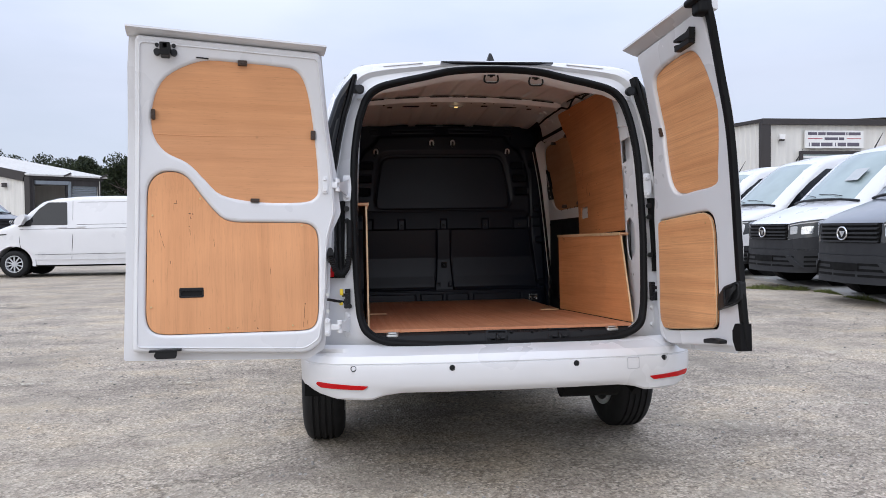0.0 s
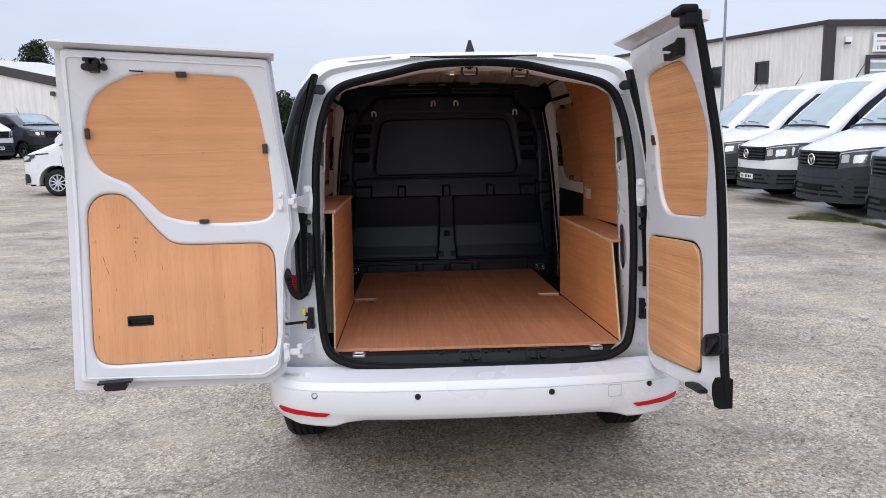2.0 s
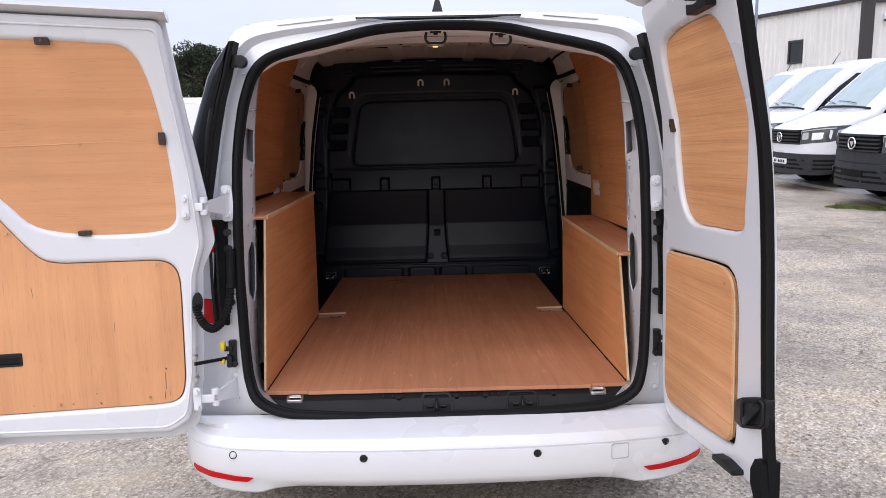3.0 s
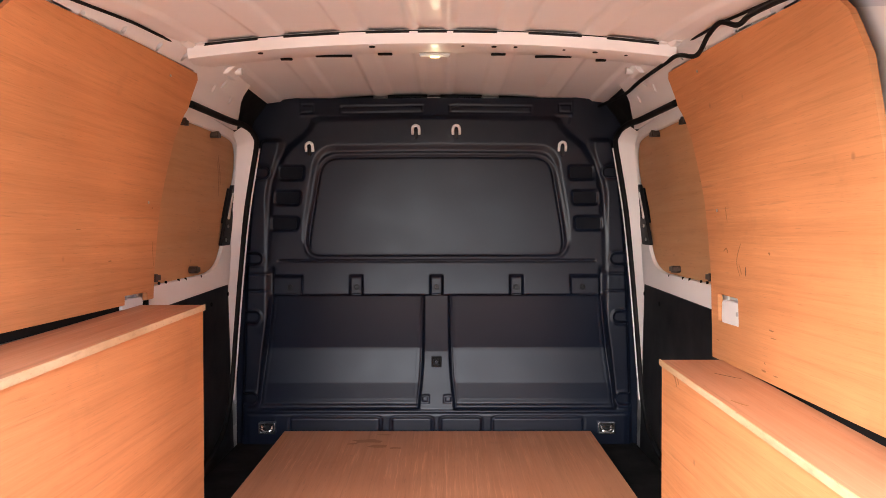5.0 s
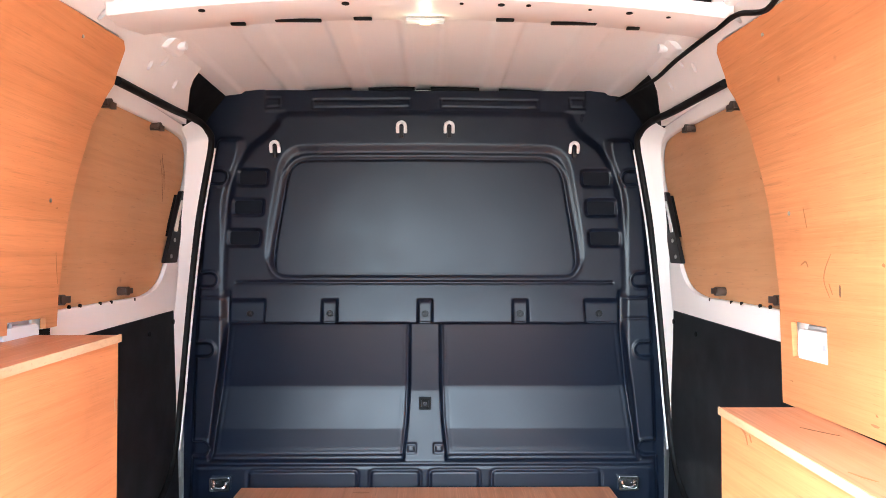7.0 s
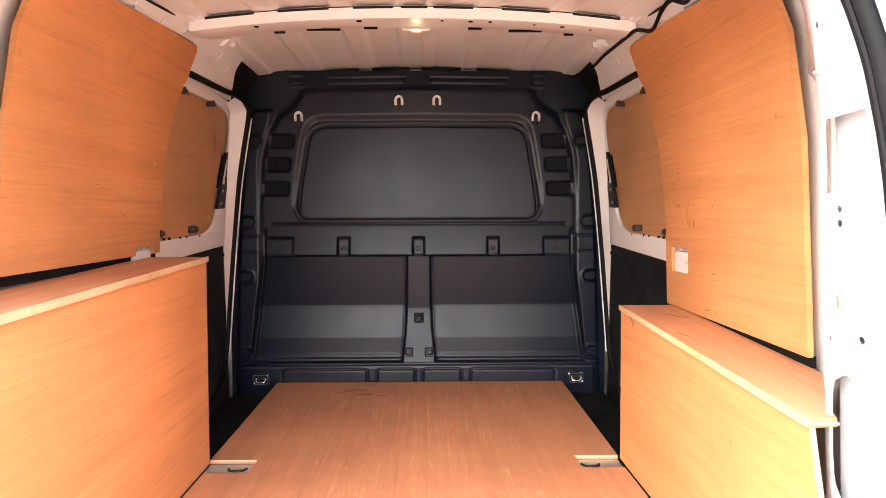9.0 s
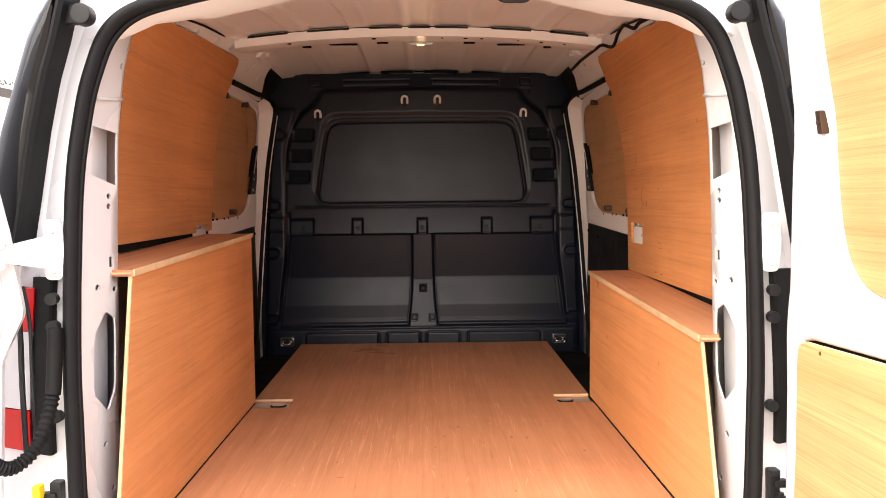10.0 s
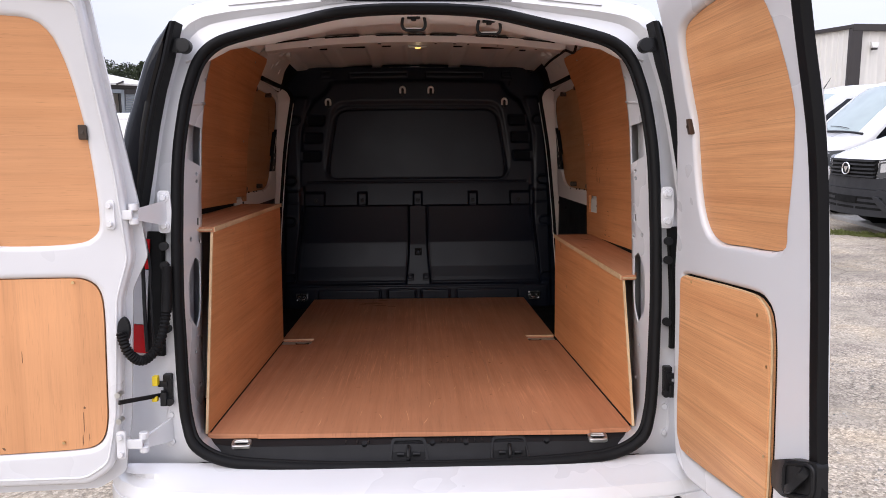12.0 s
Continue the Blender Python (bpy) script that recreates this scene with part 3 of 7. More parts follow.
def bumper():
    bm = bmesh.new()
    xs = list(np.linspace(-0.868, 0.868, 75))
    rings = []
    for x in xs:
        y0, zb = bumper_y(x), bumper_bottom(x)
        t = min(1, abs(x) / 0.868)
        k = 0.03 * t ** 6
        zt = 0.594 - 0.004 * t
        rings.append([Vector((x, max(0.155, y0 + 0.02), 0.612 + 0.012 * t * t)), Vector((x, max(0.12, y0 + 0.02), 0.606)), Vector((x, y0 + 0.05, zt)), Vector((x, y0 + 0.018, zt - 0.012)), Vector((x, y0 + 0.007, zt - 0.032)),
                      Vector((x, y0 + 0.0045, 0.5505)), Vector((x, y0 + 0.008, 0.549)), Vector((x, y0 + 0.008, 0.546)), Vector((x, y0 + 0.002, 0.5445)),
                      Vector((x, y0, 0.525)), Vector((x, y0 + 0.002, 0.49)), Vector((x, y0 + 0.008, 0.462)), Vector((x, y0 + 0.016, 0.448)),
                      Vector((x, y0 + 0.026, zb + 0.008)), Vector((x, y0 + 0.036, zb)), Vector((x, y0 + 0.07, zb + 0.004)), Vector((x, y0 + 0.12, zb + 0.02))])
    loft(bm, rings, False)
    b = part("rear_bumper", bm, WHITE, van, "white painted rear bumper", 30)
    for x, z, mat in ((-0.637, 0.533, WHITE), (-0.249, 0.530, BLACK), (0.257, 0.531, BLACK), (0.645, 0.536, BLACK)):
        bm = bmesh.new()
        n = Vector((math.copysign(0.18, x) if abs(x) > 0.5 else 0, -1, 0)).normalized()
        p = Vector((x, bumper_y(x) + 0.006, z))
        rod(bm, p, p + n * 0.008, 0.009, 18)
        part("parking_sensor", bev(bm, 0.002, 1), mat, b, "black parking sensor" if mat is BLACK else "white parking sensor")
        bm = bmesh.new()
        tube(bm, [p + n * 0.0065 + Vector((0.0105 * math.cos(t), 0.0105 * math.sin(t) * n.x * -1, 0.0105 * math.sin(t))) for t in np.linspace(0, 2 * math.pi, 17)[:-1]], 0.0013, 6, True, Vector((0, 1, 0)))
        part("sensor_ring", bm, BLACK, b)
    for s in (-1, 1):
        o = rnd([(0.58, 0.462), (0.785, 0.475), (0.792, 0.464), (0.772, 0.452), (0.60, 0.447)], 0.005)
        bm = slab(o, -0.004, 0.006, lambda u, v, n: (s * u, bumper_y(u) + 0.012 * max(0, (0.49 - v) / 0.05) + 0.004 - n, v), (), (), steps(0.58, 0.8, 0.015), bevel=0.002)
        part("reflector", bm, RED, b, "red reflector strip")
    o = rnd([(0.478, 0.497), (0.532, 0.497), (0.532, 0.545), (0.478, 0.545)], 0.008)
    h = rnd([(0.480, 0.499), (0.530, 0.499), (0.530, 0.5425), (0.480, 0.5425)], 0.007)
    part("tow_cover", slab(o, 0.0, 0.0022, lambda u, v, n: (u, bumper_y(u) + 0.0015 - n, v), [h]), SEAM, b, "outline of the towing eye cover")


bumper()

# under the van
bm = boxes(((0, 2.55, 0.42), (1.5, 4.2, 0.05)), ((0, 0.36, 0.47), (1.35, 0.36, 0.06)), ((-0.62, 2.4, 0.40), (0.12, 3.2, 0.1)), ((0.62, 2.4, 0.40), (0.12, 3.2, 0.1)), w=0.01)
part("underbody", bm, UNDER, van, "black underbody")
bm = bmesh.new()
tube(bm, [(-0.7, AXLE_R, 0.36), (-0.3, AXLE_R + 0.02, 0.40), (0.3, AXLE_R + 0.02, 0.40), (0.7, AXLE_R, 0.36)], 0.045, 12, up=Vector((0, 1, 0)))
part("rear_axle", bm, UNDER, van)
bm = bmesh.new()
rod(bm, (0.30, 0.42, 0.40), (0.56, 0.42, 0.40), 0.075, 20)
tube(bm, smooth_path([(0.56, 0.42, 0.40), (0.62, 0.40, 0.38), (0.64, 0.36, 0.35)], 5), 0.025, 10)
part("exhaust_silencer", bm, UNDER, van)
for s in (-1, 1):
    bm = bmesh.new()
    rod(bm, (s * 0.55, AXLE_R + 0.1, 0.36), (s * 0.55, AXLE_R + 0.12, 0.52), 0.06, 16)
    part("spring", bm, UNDER, van)


def lathe_x(bm, prof, seg=40):
    """Turns the profile (x, r) about the x axis."""
    rings = [[Vector((x, r * math.cos(a), r * math.sin(a))) for x, r in prof] for a in np.linspace(0, 2 * math.pi, seg + 1)[:-1]]
    loft(bm, rings, True, True)
    return bm


def shift(bm, v):
    for w in bm.verts:
        w.co += Vector(v)
    return bm


def wheel(parent, at, s, r=0.325, half=0.098, rim_r=0.205, spokes=10, alloy=ALLOY):
    """A tyre with tread grooves and a rim with spokes; s: the side that the rim faces."""
    hub = at
    prof = [(-half + 0.012, rim_r), (-half, rim_r + 0.02), (-half - 0.004, (r + rim_r) / 2), (-half + 0.012, r - 0.02), (-half + 0.03, r - 0.004)]
    for gx in (-0.045, -0.015, 0.015, 0.045):
        gx *= half / 0.098
        prof += [(gx - 0.006, r), (gx - 0.0045, r - 0.008), (gx + 0.0045, r - 0.008), (gx + 0.006, r)]
    prof += [(half - 0.03, r - 0.004), (half - 0.012, r - 0.02), (half + 0.004, (r + rim_r) / 2), (half, rim_r + 0.02), (half - 0.012, rim_r)]
    w = part("tyre", shift(lathe_x(bmesh.new(), prof, 48), hub), TYRE, parent, "black tyre with grooved tread")
    bm = bmesh.new()
    x0 = s * half * 0.75
    lathe_x(bm, [(s * half * 0.95, rim_r + 0.004), (s * half * 0.95, rim_r - 0.012), (-s * half, rim_r - 0.02), (-s * half, rim_r + 0.004)], 36)
    lathe_x(bm, [(x0 + s * 0.012, 0.002), (x0 + s * 0.012, 0.05), (x0, 0.062), (x0 - s * 0.04, 0.062), (x0 - s * 0.04, 0.002)], 24)
    for k in range(spokes):
        a = 2 * math.pi * k / spokes
        m = Matrix.Rotation(a, 4, "X")
        box(bm, (x0, 0, rim_r * 0.58), (0.025, 0.028, rim_r * 0.86), m)
    rim = part("rim", shift(bm, hub), alloy, w, "silver spoked alloy rim")
    bm = bmesh.new()
    rod(bm, (hub[0] - s * 0.01, hub[1], hub[2]), (hub[0] - s * 0.025, hub[1], hub[2]), rim_r * 0.92, 28)
    part("brake_disc", bm, UNDER, w)
    return w


for s in (-1, 1):
    wheel(van, (s * 0.79, AXLE_R, 0.38), s)
    wheel(van, (s * 0.79, AXLE_F, 0.53), s)

# roof fittings
bm = bmesh.new()
tube(bm, [(x, 0.222 + 0.0 * x, 1.806) for x in np.linspace(-0.245, 0.245, 9)], 0.008, section=[(-0.018, -0.003), (0.018, -0.003), (0.018, 0.0025), (-0.018, 0.0025)])
part("high_brake_lamp", bm, GLASS, van, "dark slim high-level brake lamp")
bm = bmesh.new()
fin = [(0.355, 1.84), (0.37, 1.885), (0.378, 1.894), (0.388, 1.893), (0.44, 1.862), (0.49, 1.845)]
loft(bm, [[Vector((x * (1 - 0.75 * max(0, (z - 1.84) / 0.054)), y, z)) for y, z in fin] for x in (-0.019, 0.019)], True, False, True)
part("roof_antenna", bev(bm, 0.004), BLACK, van, "black shark-fin aerial")
for s in (-1, 1):
    o = rnd([(0.28, 0.0), (0.44, 0.0), (0.425, 0.028), (0.33, 0.034), (0.30, 0.02)], 0.01)
    bm = slab(o, 0.0, 0.004, lambda u, v, n: (s * u * 1.12, 0.262 + v * 0.9, interp(u, [0.28, 0.44], [1.815, 1.798]) + v * 0.32 + n), (), bevel=0.002)
    part("roof_pressing", bm, WHITE, van)

# ---- rear doors ----
def door_lean(z):
    return interp(z, [0.6, 1.0, 1.2, 1.47, 1.73, 1.9], [0, 0, 0.005, 0.03, 0.1, 0.15])


def door_frame(o, angle, flip):
    """(u along the door from its hinge, z up, n out of its inner face) to a place in the van."""
    a = radians(angle)
    if flip:
        u, n = Vector((math.sin(-a), -math.cos(a), 0)), Vector((-math.cos(a), -math.sin(-a), 0))
    else:
        u, n = Vector((-math.cos(a), -math.sin(a), 0)), Vector((math.sin(a), -math.cos(a), 0))
    o = Vector(o)
    return lambda p, z, d: o + u * p + n * (d + door_lean(z)) + Vector((0, 0, z))


ZC = steps(0.6, 1.85, 0.06)


def screws(at, pts, parent):
    for u, z in pts:
        bm = bmesh.new()
        rod(bm, at(u, z, -0.006), at(u, z, 0.0005), 0.0036, 10)
        part("screw", bm, BRASS, parent)


def clip_block(at, u, z, wu, wz, parent, mat=BRONZE):
    bm = slab(rnd([(u - wu, z - wz), (u + wu, z - wz), (u + wu, z + wz), (u - wu, z + wz)], 0.003), -0.008, 0.008, at, bevel=0.002)
    c = part("panel_clip", bm, mat, parent, "dark brown panel clip")
    bm = bmesh.new()
    rod(bm, at(u, z, 0.006), at(u, z, 0.011), 0.004, 8)
    part("clip_screw", bm, BRONZE, c)


def left_door():
    at = door_frame((-0.69, 0.09, 0), 10, False)
    d = van
    skin = [(0.066, 1.785), (0.768, 1.815), (0.778, 1.70), (0.788, 1.35), (0.802, 1.0), (0.81, 0.60), (0.12, 0.572), (0.055, 0.61), (0.036, 0.75), (0.018, 1.08), (-0.02, 1.16), (-0.004, 1.3), (0.03, 1.5), (0.05, 1.65)]
    o = rnd(skin, 0.012)
    p0 = part("rear_door", slab(o, -0.065, -0.05, at, (), ZC), WHITE, d, "white rear door, swung wide open, its inside faced with plywood")
    up = [(0.694, 1.46), (0.688, 1.565), (0.640, 1.655), (0.52, 1.715), (0.39, 1.718), (0.25, 1.712), (0.165, 1.698), (0.122, 1.62), (0.093, 1.456), (0.078, 1.27), (0.095, 1.214), (0.164, 1.198), (0.32, 1.2), (0.448, 1.226), (0.51, 1.284), (0.571, 1.345), (0.652, 1.388)]
    lo = [(0.714, 1.25), (0.680, 1.30), (0.624, 1.312), (0.573, 1.290), (0.523, 1.222), (0.455, 1.142), (0.405, 1.122), (0.34, 1.119), (0.24, 1.118), (0.16, 1.117), (0.122, 1.113), (0.096, 1.098), (0.083, 1.072), (0.079, 1.03), (0.079, 0.92), (0.081, 0.80), (0.084, 0.75), (0.093, 0.715), (0.113, 0.696), (0.15, 0.690), (0.25, 0.690), (0.45, 0.692), (0.60, 0.693), (0.66, 0.695), (0.697, 0.704), (0.718, 0.727), (0.727, 0.77), (0.725, 0.86), (0.722, 1.0), (0.719, 1.14)]
    upc, loc = curve_outline(up, 4), curve_outline(lo, 3)
    frame_o = rnd([(0.075, 1.770), (0.745, 1.796), (0.752, 1.6), (0.76, 1.3), (0.77, 0.95), (0.776, 0.634), (0.66, 0.628), (0.13, 0.600), (0.075, 0.635), (0.052, 0.76), (0.036, 1.06), (0.006, 1.16), (0.022, 1.36), (0.055, 1.6)], 0.02)
    part("inner_frame", slab(frame_o, -0.05, 0.0, at, [upc, loc], ZC, bevel=0.02, seg=3), WHITE, p0, "white pressed inner door frame")
    shrink = lambda pts, k: [(c[0] + (u - c[0]) * k, c[1] + (v - c[1]) * k) for c in [(sum(q[0] for q in pts) / len(pts), sum(q[1] for q in pts) / len(pts))] for u, v in pts]
    # pressed bead along the outer edge
    bm = bmesh.new()
    tube(bm, [at(u, z, 0.001) for u, z in shrink(frame_o, 0.962)], 0.003, 8, True, Vector((0, 1, 0)))
    part("pressed_bead", bm, WHITE, p0)
    part("upper_panel", slab(shrink(upc, 1.006), -0.020, -0.009, at, (), ZC), PLY_H, p0, "plywood panel with horizontal grain and a crease")
    lp = part("lower_panel", slab(shrink(loc, 0.994), -0.022, -0.006, at, [rnd([(0.519, 0.833), (0.607, 0.833), (0.607, 0.869), (0.519, 0.869)], 0.004)], ZC, bevel=0.002), PLY_V, p0, "plywood panel with upright grain and dark scuffs")
    part("pull_recess", slab(rnd([(0.519, 0.832), (0.608, 0.832), (0.608, 0.870), (0.519, 0.870)], 0.006), -0.03, -0.003, at, [rnd([(0.525, 0.838), (0.602, 0.838), (0.602, 0.858), (0.525, 0.858)], 0.004)], bevel=0.002), BLACK, p0, "black recessed pull handle")
    part("pull_recess_back", slab([(0.52, 0.834), (0.607, 0.834), (0.607, 0.868), (0.52, 0.868)], -0.026, -0.02, at), BLACK, p0)
    screws(at, [(0.700, 1.146), (0.528, 1.21), (0.708, 0.80), (0.43, 0.712), (0.185, 0.712), (0.145, 1.106)], p0)
    for u, z, a, b in ((0.368, 1.716, 0.017, 0.009), (0.690, 1.52, 0.007, 0.018), (0.098, 1.462, 0.009, 0.017), (0.324, 1.204, 0.017, 0.007)):
        clip_block(at, u, z, a, b, p0)
    bm = slab(rnd([(0.49, 1.723), (0.535, 1.725), (0.535, 1.729), (0.49, 1.727)], 0.0015), -0.01, 0.003, at)
    part("rubber_strip", bm, BLACK, p0)
    # crease in the upper panel
    bm = bmesh.new()
    tube(bm, [at(u, 1.452 + 0.004 * math.sin(9 * u), -0.0092) for u in steps(0.10, 0.69, 0.03)], 0.0022, 8)
    part("panel_crease", bm, PLY_H, p0)
    # top flange that turns over towards the inside
    bm = bmesh.new()
    loft(bm, [[at(u, 1.780 + 0.04 * u, -0.065), at(u, 1.788 + 0.04 * u, -0.05), at(u, 1.789 + 0.04 * u, 0.026), at(u, 1.782 + 0.04 * u, 0.028), at(u, 1.772 + 0.04 * u, -0.004), at(u, 1.768 + 0.04 * u, -0.05)] for u in steps(0.055, 0.775, 0.06)], True, False, True)
    part("top_flange", bm, WHITE, p0, "white turned-over lip along the door top")
    # latches
    lt = part("top_latch", slab(rnd([(0.625, 1.718), (0.657, 1.718), (0.660, 1.762), (0.622, 1.762)], 0.006), -0.002, 0.05, at, [rnd([(0.634, 1.742), (0.648, 1.742), (0.648, 1.758), (0.634, 1.758)], 0.003)], bevel=0.005), BLACK, p0, "black door latch")
    for u in (0.612, 0.670):
        for z, d, r in ((1.737, 0.014, 0.012), (1.762, 0.006, 0.007)):
            bm = bmesh.new()
            rod(bm, at(u, z, -0.004), at(u, z, d), r, 14)
            part("latch_bolt", bm, BLACK, lt)
    part("latch_plate", slab(rnd([(0.606, 1.735), (0.676, 1.735), (0.672, 1.748), (0.610, 1.748)], 0.004), 0.0, 0.01, at, bevel=0.002), BLACK, lt)
    bl = part("bottom_latch", slab(rnd([(0.62, 0.608), (0.69, 0.608), (0.70, 0.622), (0.69, 0.636), (0.615, 0.640)], 0.008), -0.01, 0.035, at, bevel=0.004), BLACK, p0, "black lower latch")
    part("latch_plate", slab(rnd([(0.60, 0.636), (0.715, 0.634), (0.715, 0.641), (0.60, 0.643)], 0.002), -0.005, 0.04, at), BLACK, bl)
    # grommet and cable to the body
    bm = bmesh.new()
    tube(bm, [at(0.034, 0.985, -0.01), at(0.034, 0.985, 0.012)], 0.001, section=[(0.014 * math.cos(t), 0.032 * math.sin(t)) for t in np.linspace(0, 2 * math.pi, 17)[:-1]], up=Vector((0, 0, 1)))
    part("grommet", bm, BLACK, p0, "black rubber cable grommet")
    return at


at_left = left_door()


def right_door():
    at = door_frame((0.665, 0.03, 0), -2, True)
    skin = rnd([(-0.02, 1.817), (0.575, 1.823), (0.55, 1.5), (0.53, 1.2), (0.538, 0.9), (0.552, 0.640), (0.45, 0.600), (-0.03, 0.57), (-0.12, 0.60), (-0.145, 0.75), (-0.15, 1.12), (-0.10, 1.4), (-0.03, 1.65)], 0.012)
    thin = lambda u, z, n: at(u, z, n + 0.046 * min(1, max(0, (u - 0.30) / 0.25)) ** 2)
    p0 = part("rear_door", slab(skin, -0.068, -0.056, thin, (), ZC, steps(0.3, 0.56, 0.05)), WHITE, van, "white narrow rear door, open at right angles, plywood panels inside")
    up = [(0.085, 1.665), (0.15, 1.692), (0.30, 1.703), (0.41, 1.695), (0.465, 1.645), (0.487, 1.53), (0.475, 1.40), (0.44, 1.27), (0.412, 1.212), (0.25, 1.203), (0.13, 1.203), (0.07, 1.235), (0.045, 1.31), (0.045, 1.45), (0.06, 1.58)]
    lo = [(-0.072, 1.08), (-0.05, 1.106), (0.0, 1.110), (0.28, 1.118), (0.36, 1.108), (0.395, 1.06), (0.40, 0.9), (0.40, 0.73), (0.385, 0.69), (0.33, 0.678), (0.0, 0.652), (-0.06, 0.668), (-0.078, 0.72), (-0.075, 0.9)]
    upc, loc = curve_outline(up, 4), curve_outline(lo, 3)
    fo = rnd([(0.0, 1.79), (0.555, 1.80), (0.545, 1.5), (0.53, 1.2), (0.535, 0.9), (0.55, 0.63), (0.42, 0.625), (-0.02, 0.592), (-0.10, 0.62), (-0.122, 0.75), (-0.125, 1.12), (-0.075, 1.4), (-0.01, 1.65)], 0.03)
    thin_in = lambda u, z, n: at(u, z, n * (1 - 0.7 * min(1, max(0, (u - 0.30) / 0.25)) ** 2))
    part("inner_frame", slab(fo, -0.05, 0.0, thin_in, [upc, loc], ZC, steps(0.49, 0.55, 0.02), bevel=0.02, seg=3), WHITE, p0, "white pressed inner door frame")
    shrink = lambda pts, k: [(c[0] + (u - c[0]) * k, c[1] + (v - c[1]) * k) for c in [(sum(q[0] for q in pts) / len(pts), sum(q[1] for q in pts) / len(pts))] for u, v in pts]
    part("upper_panel", slab(shrink(upc, 0.994), -0.03, -0.014, at, (), ZC), PLY_R, p0, "plywood panel with horizontal grain")
    part("panel_gap", slab(loc, -0.016, -0.012, at, (), ZC), UNDER, p0)
    part("lower_panel", slab([(u - 0.009, z) for u, z in shrink(loc, 0.972)], -0.010, 0.004, at, (), ZC, bevel=0.002), PLY_R, p0, "plywood panel standing proud with a pale cut edge")
    bm = bmesh.new()
    tube(bm, [at(u - 0.009, z, -0.002) for u, z in shrink(loc, 0.974)], 0.0028, 6, True, Vector((1, 0, 0)))
    part("panel_edge", bm, PLY_EDGE, p0, "pale plywood edge")
    screws(lambda u, z, n: at(u, z, n + 0.0045), [(0.0, 1.095), (0.335, 1.075), (0.375, 0.80), (0.0, 0.67), (0.375, 0.98)], p0)
    clip_block(at, 0.035, 1.465, 0.007, 0.018, p0)
    # heavy rubber along the free edge
    bm = bmesh.new()
    path = [at(u, z, d) for u, z, d in [(0.60, 1.80, 0.0), (0.595, 1.74, 0.0), (0.565, 1.58, 0.0), (0.552, 1.4, 0.0), (0.542, 1.2, 0.0), (0.545, 1.0, 0.0), (0.556, 0.8, -0.002), (0.556, 0.69, -0.010), (0.553, 0.632, -0.018)]]
    tube(bm, smooth_path(path, 5), 0.02, up=Vector((0, 1, 0)), section=[(-0.008, -0.014), (-0.002, -0.017), (0.010, -0.016), (0.013, -0.006), (0.011, 0.013), (0.004, 0.017), (-0.007, 0.015), (-0.010, 0.006)])
    part("edge_rubber", bm, RUBBER, p0, "thick black rubber strip along the door edge")
    bm = bmesh.new()
    c = at(0.585, 1.792, 0.01)
    box(bm, (c.x, c.y, c.z), (0.05, 0.06, 0.05))
    box(bm, (c.x - 0.015, c.y + 0.01, c.z + 0.025), (0.055, 0.09, 0.025))
    part("rubber_end_cap", bev(bm, 0.012, 3), RUBBER, p0)
    bm = bmesh.new()
    loft(bm, [[at(u, z, n) for u, n in ((0.535 - w, -0.026), (0.566, -0.030), (0.568, 0.012), (0.540 - w, 0.016 + w * 0.6))] for z, w in ((0.715, 0.0), (0.690, 0.009), (0.658, 0.009), (0.622, 0.0))], True, False, True)
    part("rubber_foot", bev(bm, 0.006), RUBBER, p0)
    bm = bmesh.new()
    loft(bm, [[at(u, 1.820, -0.06), at(u, 1.824, -0.02), at(u, 1.826, 0.034), at(u, 1.819, 0.036), at(u, 1.798, -0.005), at(u, 1.79, -0.05)] for u in steps(-0.03, 0.58, 0.06)], True, False, True)
    part("top_flange", bm, WHITE, p0, "white turned-over lip along the door top")
    tl = part("top_latch", slab(rnd([(0.35, 1.704), (0.465, 1.707), (0.475, 1.728), (0.40, 1.721), (0.36, 1.727)], 0.005), 0.0, 0.024, at, bevel=0.004), BLACK, p0, "black upper latch")
    part("latch_hook", slab(rnd([(0.43, 1.722), (0.48, 1.724), (0.50, 1.755), (0.47, 1.745), (0.37, 1.743), (0.365, 1.734), (0.405, 1.733)], 0.003), 0.003, 0.026, at, bevel=0.002), BLACK, tl)
    bl = part("bottom_latch", slab(rnd([(0.335, 0.630), (0.455, 0.637), (0.455, 0.650), (0.39, 0.653), (0.335, 0.645)], 0.005), -0.01, 0.028, at, bevel=0.004), BLACK, p0, "black lower latch")
    # inner handle: a sloped housing with a raised rim round the curved lever
    crown = lambda u: interp(u, [0.39, 0.41, 0.478, 0.495, 0.56, 0.58], [-0.004, 0.003, 0.024, 0.027, 0.016, 0.006])
    slope = lambda u: 0.30 * (u - 0.40)
    at2 = lambda u, z, n: at(u, z + slope(u), crown(u) if n > 0.5 else -0.01)
    lb = part("latch_box", slab(rnd([(0.395, 0.752), (0.50, 0.742), (0.572, 0.742), (0.572, 0.812), (0.50, 0.814), (0.395, 0.802)], 0.012), 0.0, 1.0, at2, cuts_u=steps(0.40, 0.57, 0.012)), BLACK, p0, "black inner handle housing")
    face = lambda u, z, d: at(u, z + slope(u), crown(u) + d)
    bm = bmesh.new()
    tube(bm, [face(u, z, 0.001) for u, z in rnd([(0.497, 0.749), (0.567, 0.749), (0.567, 0.806), (0.497, 0.806)], 0.014)], 0.004, 8, True, Vector((1, 0, 0)))
    part("handle_rim", bm, BLACK, lb)
    bm = bmesh.new()
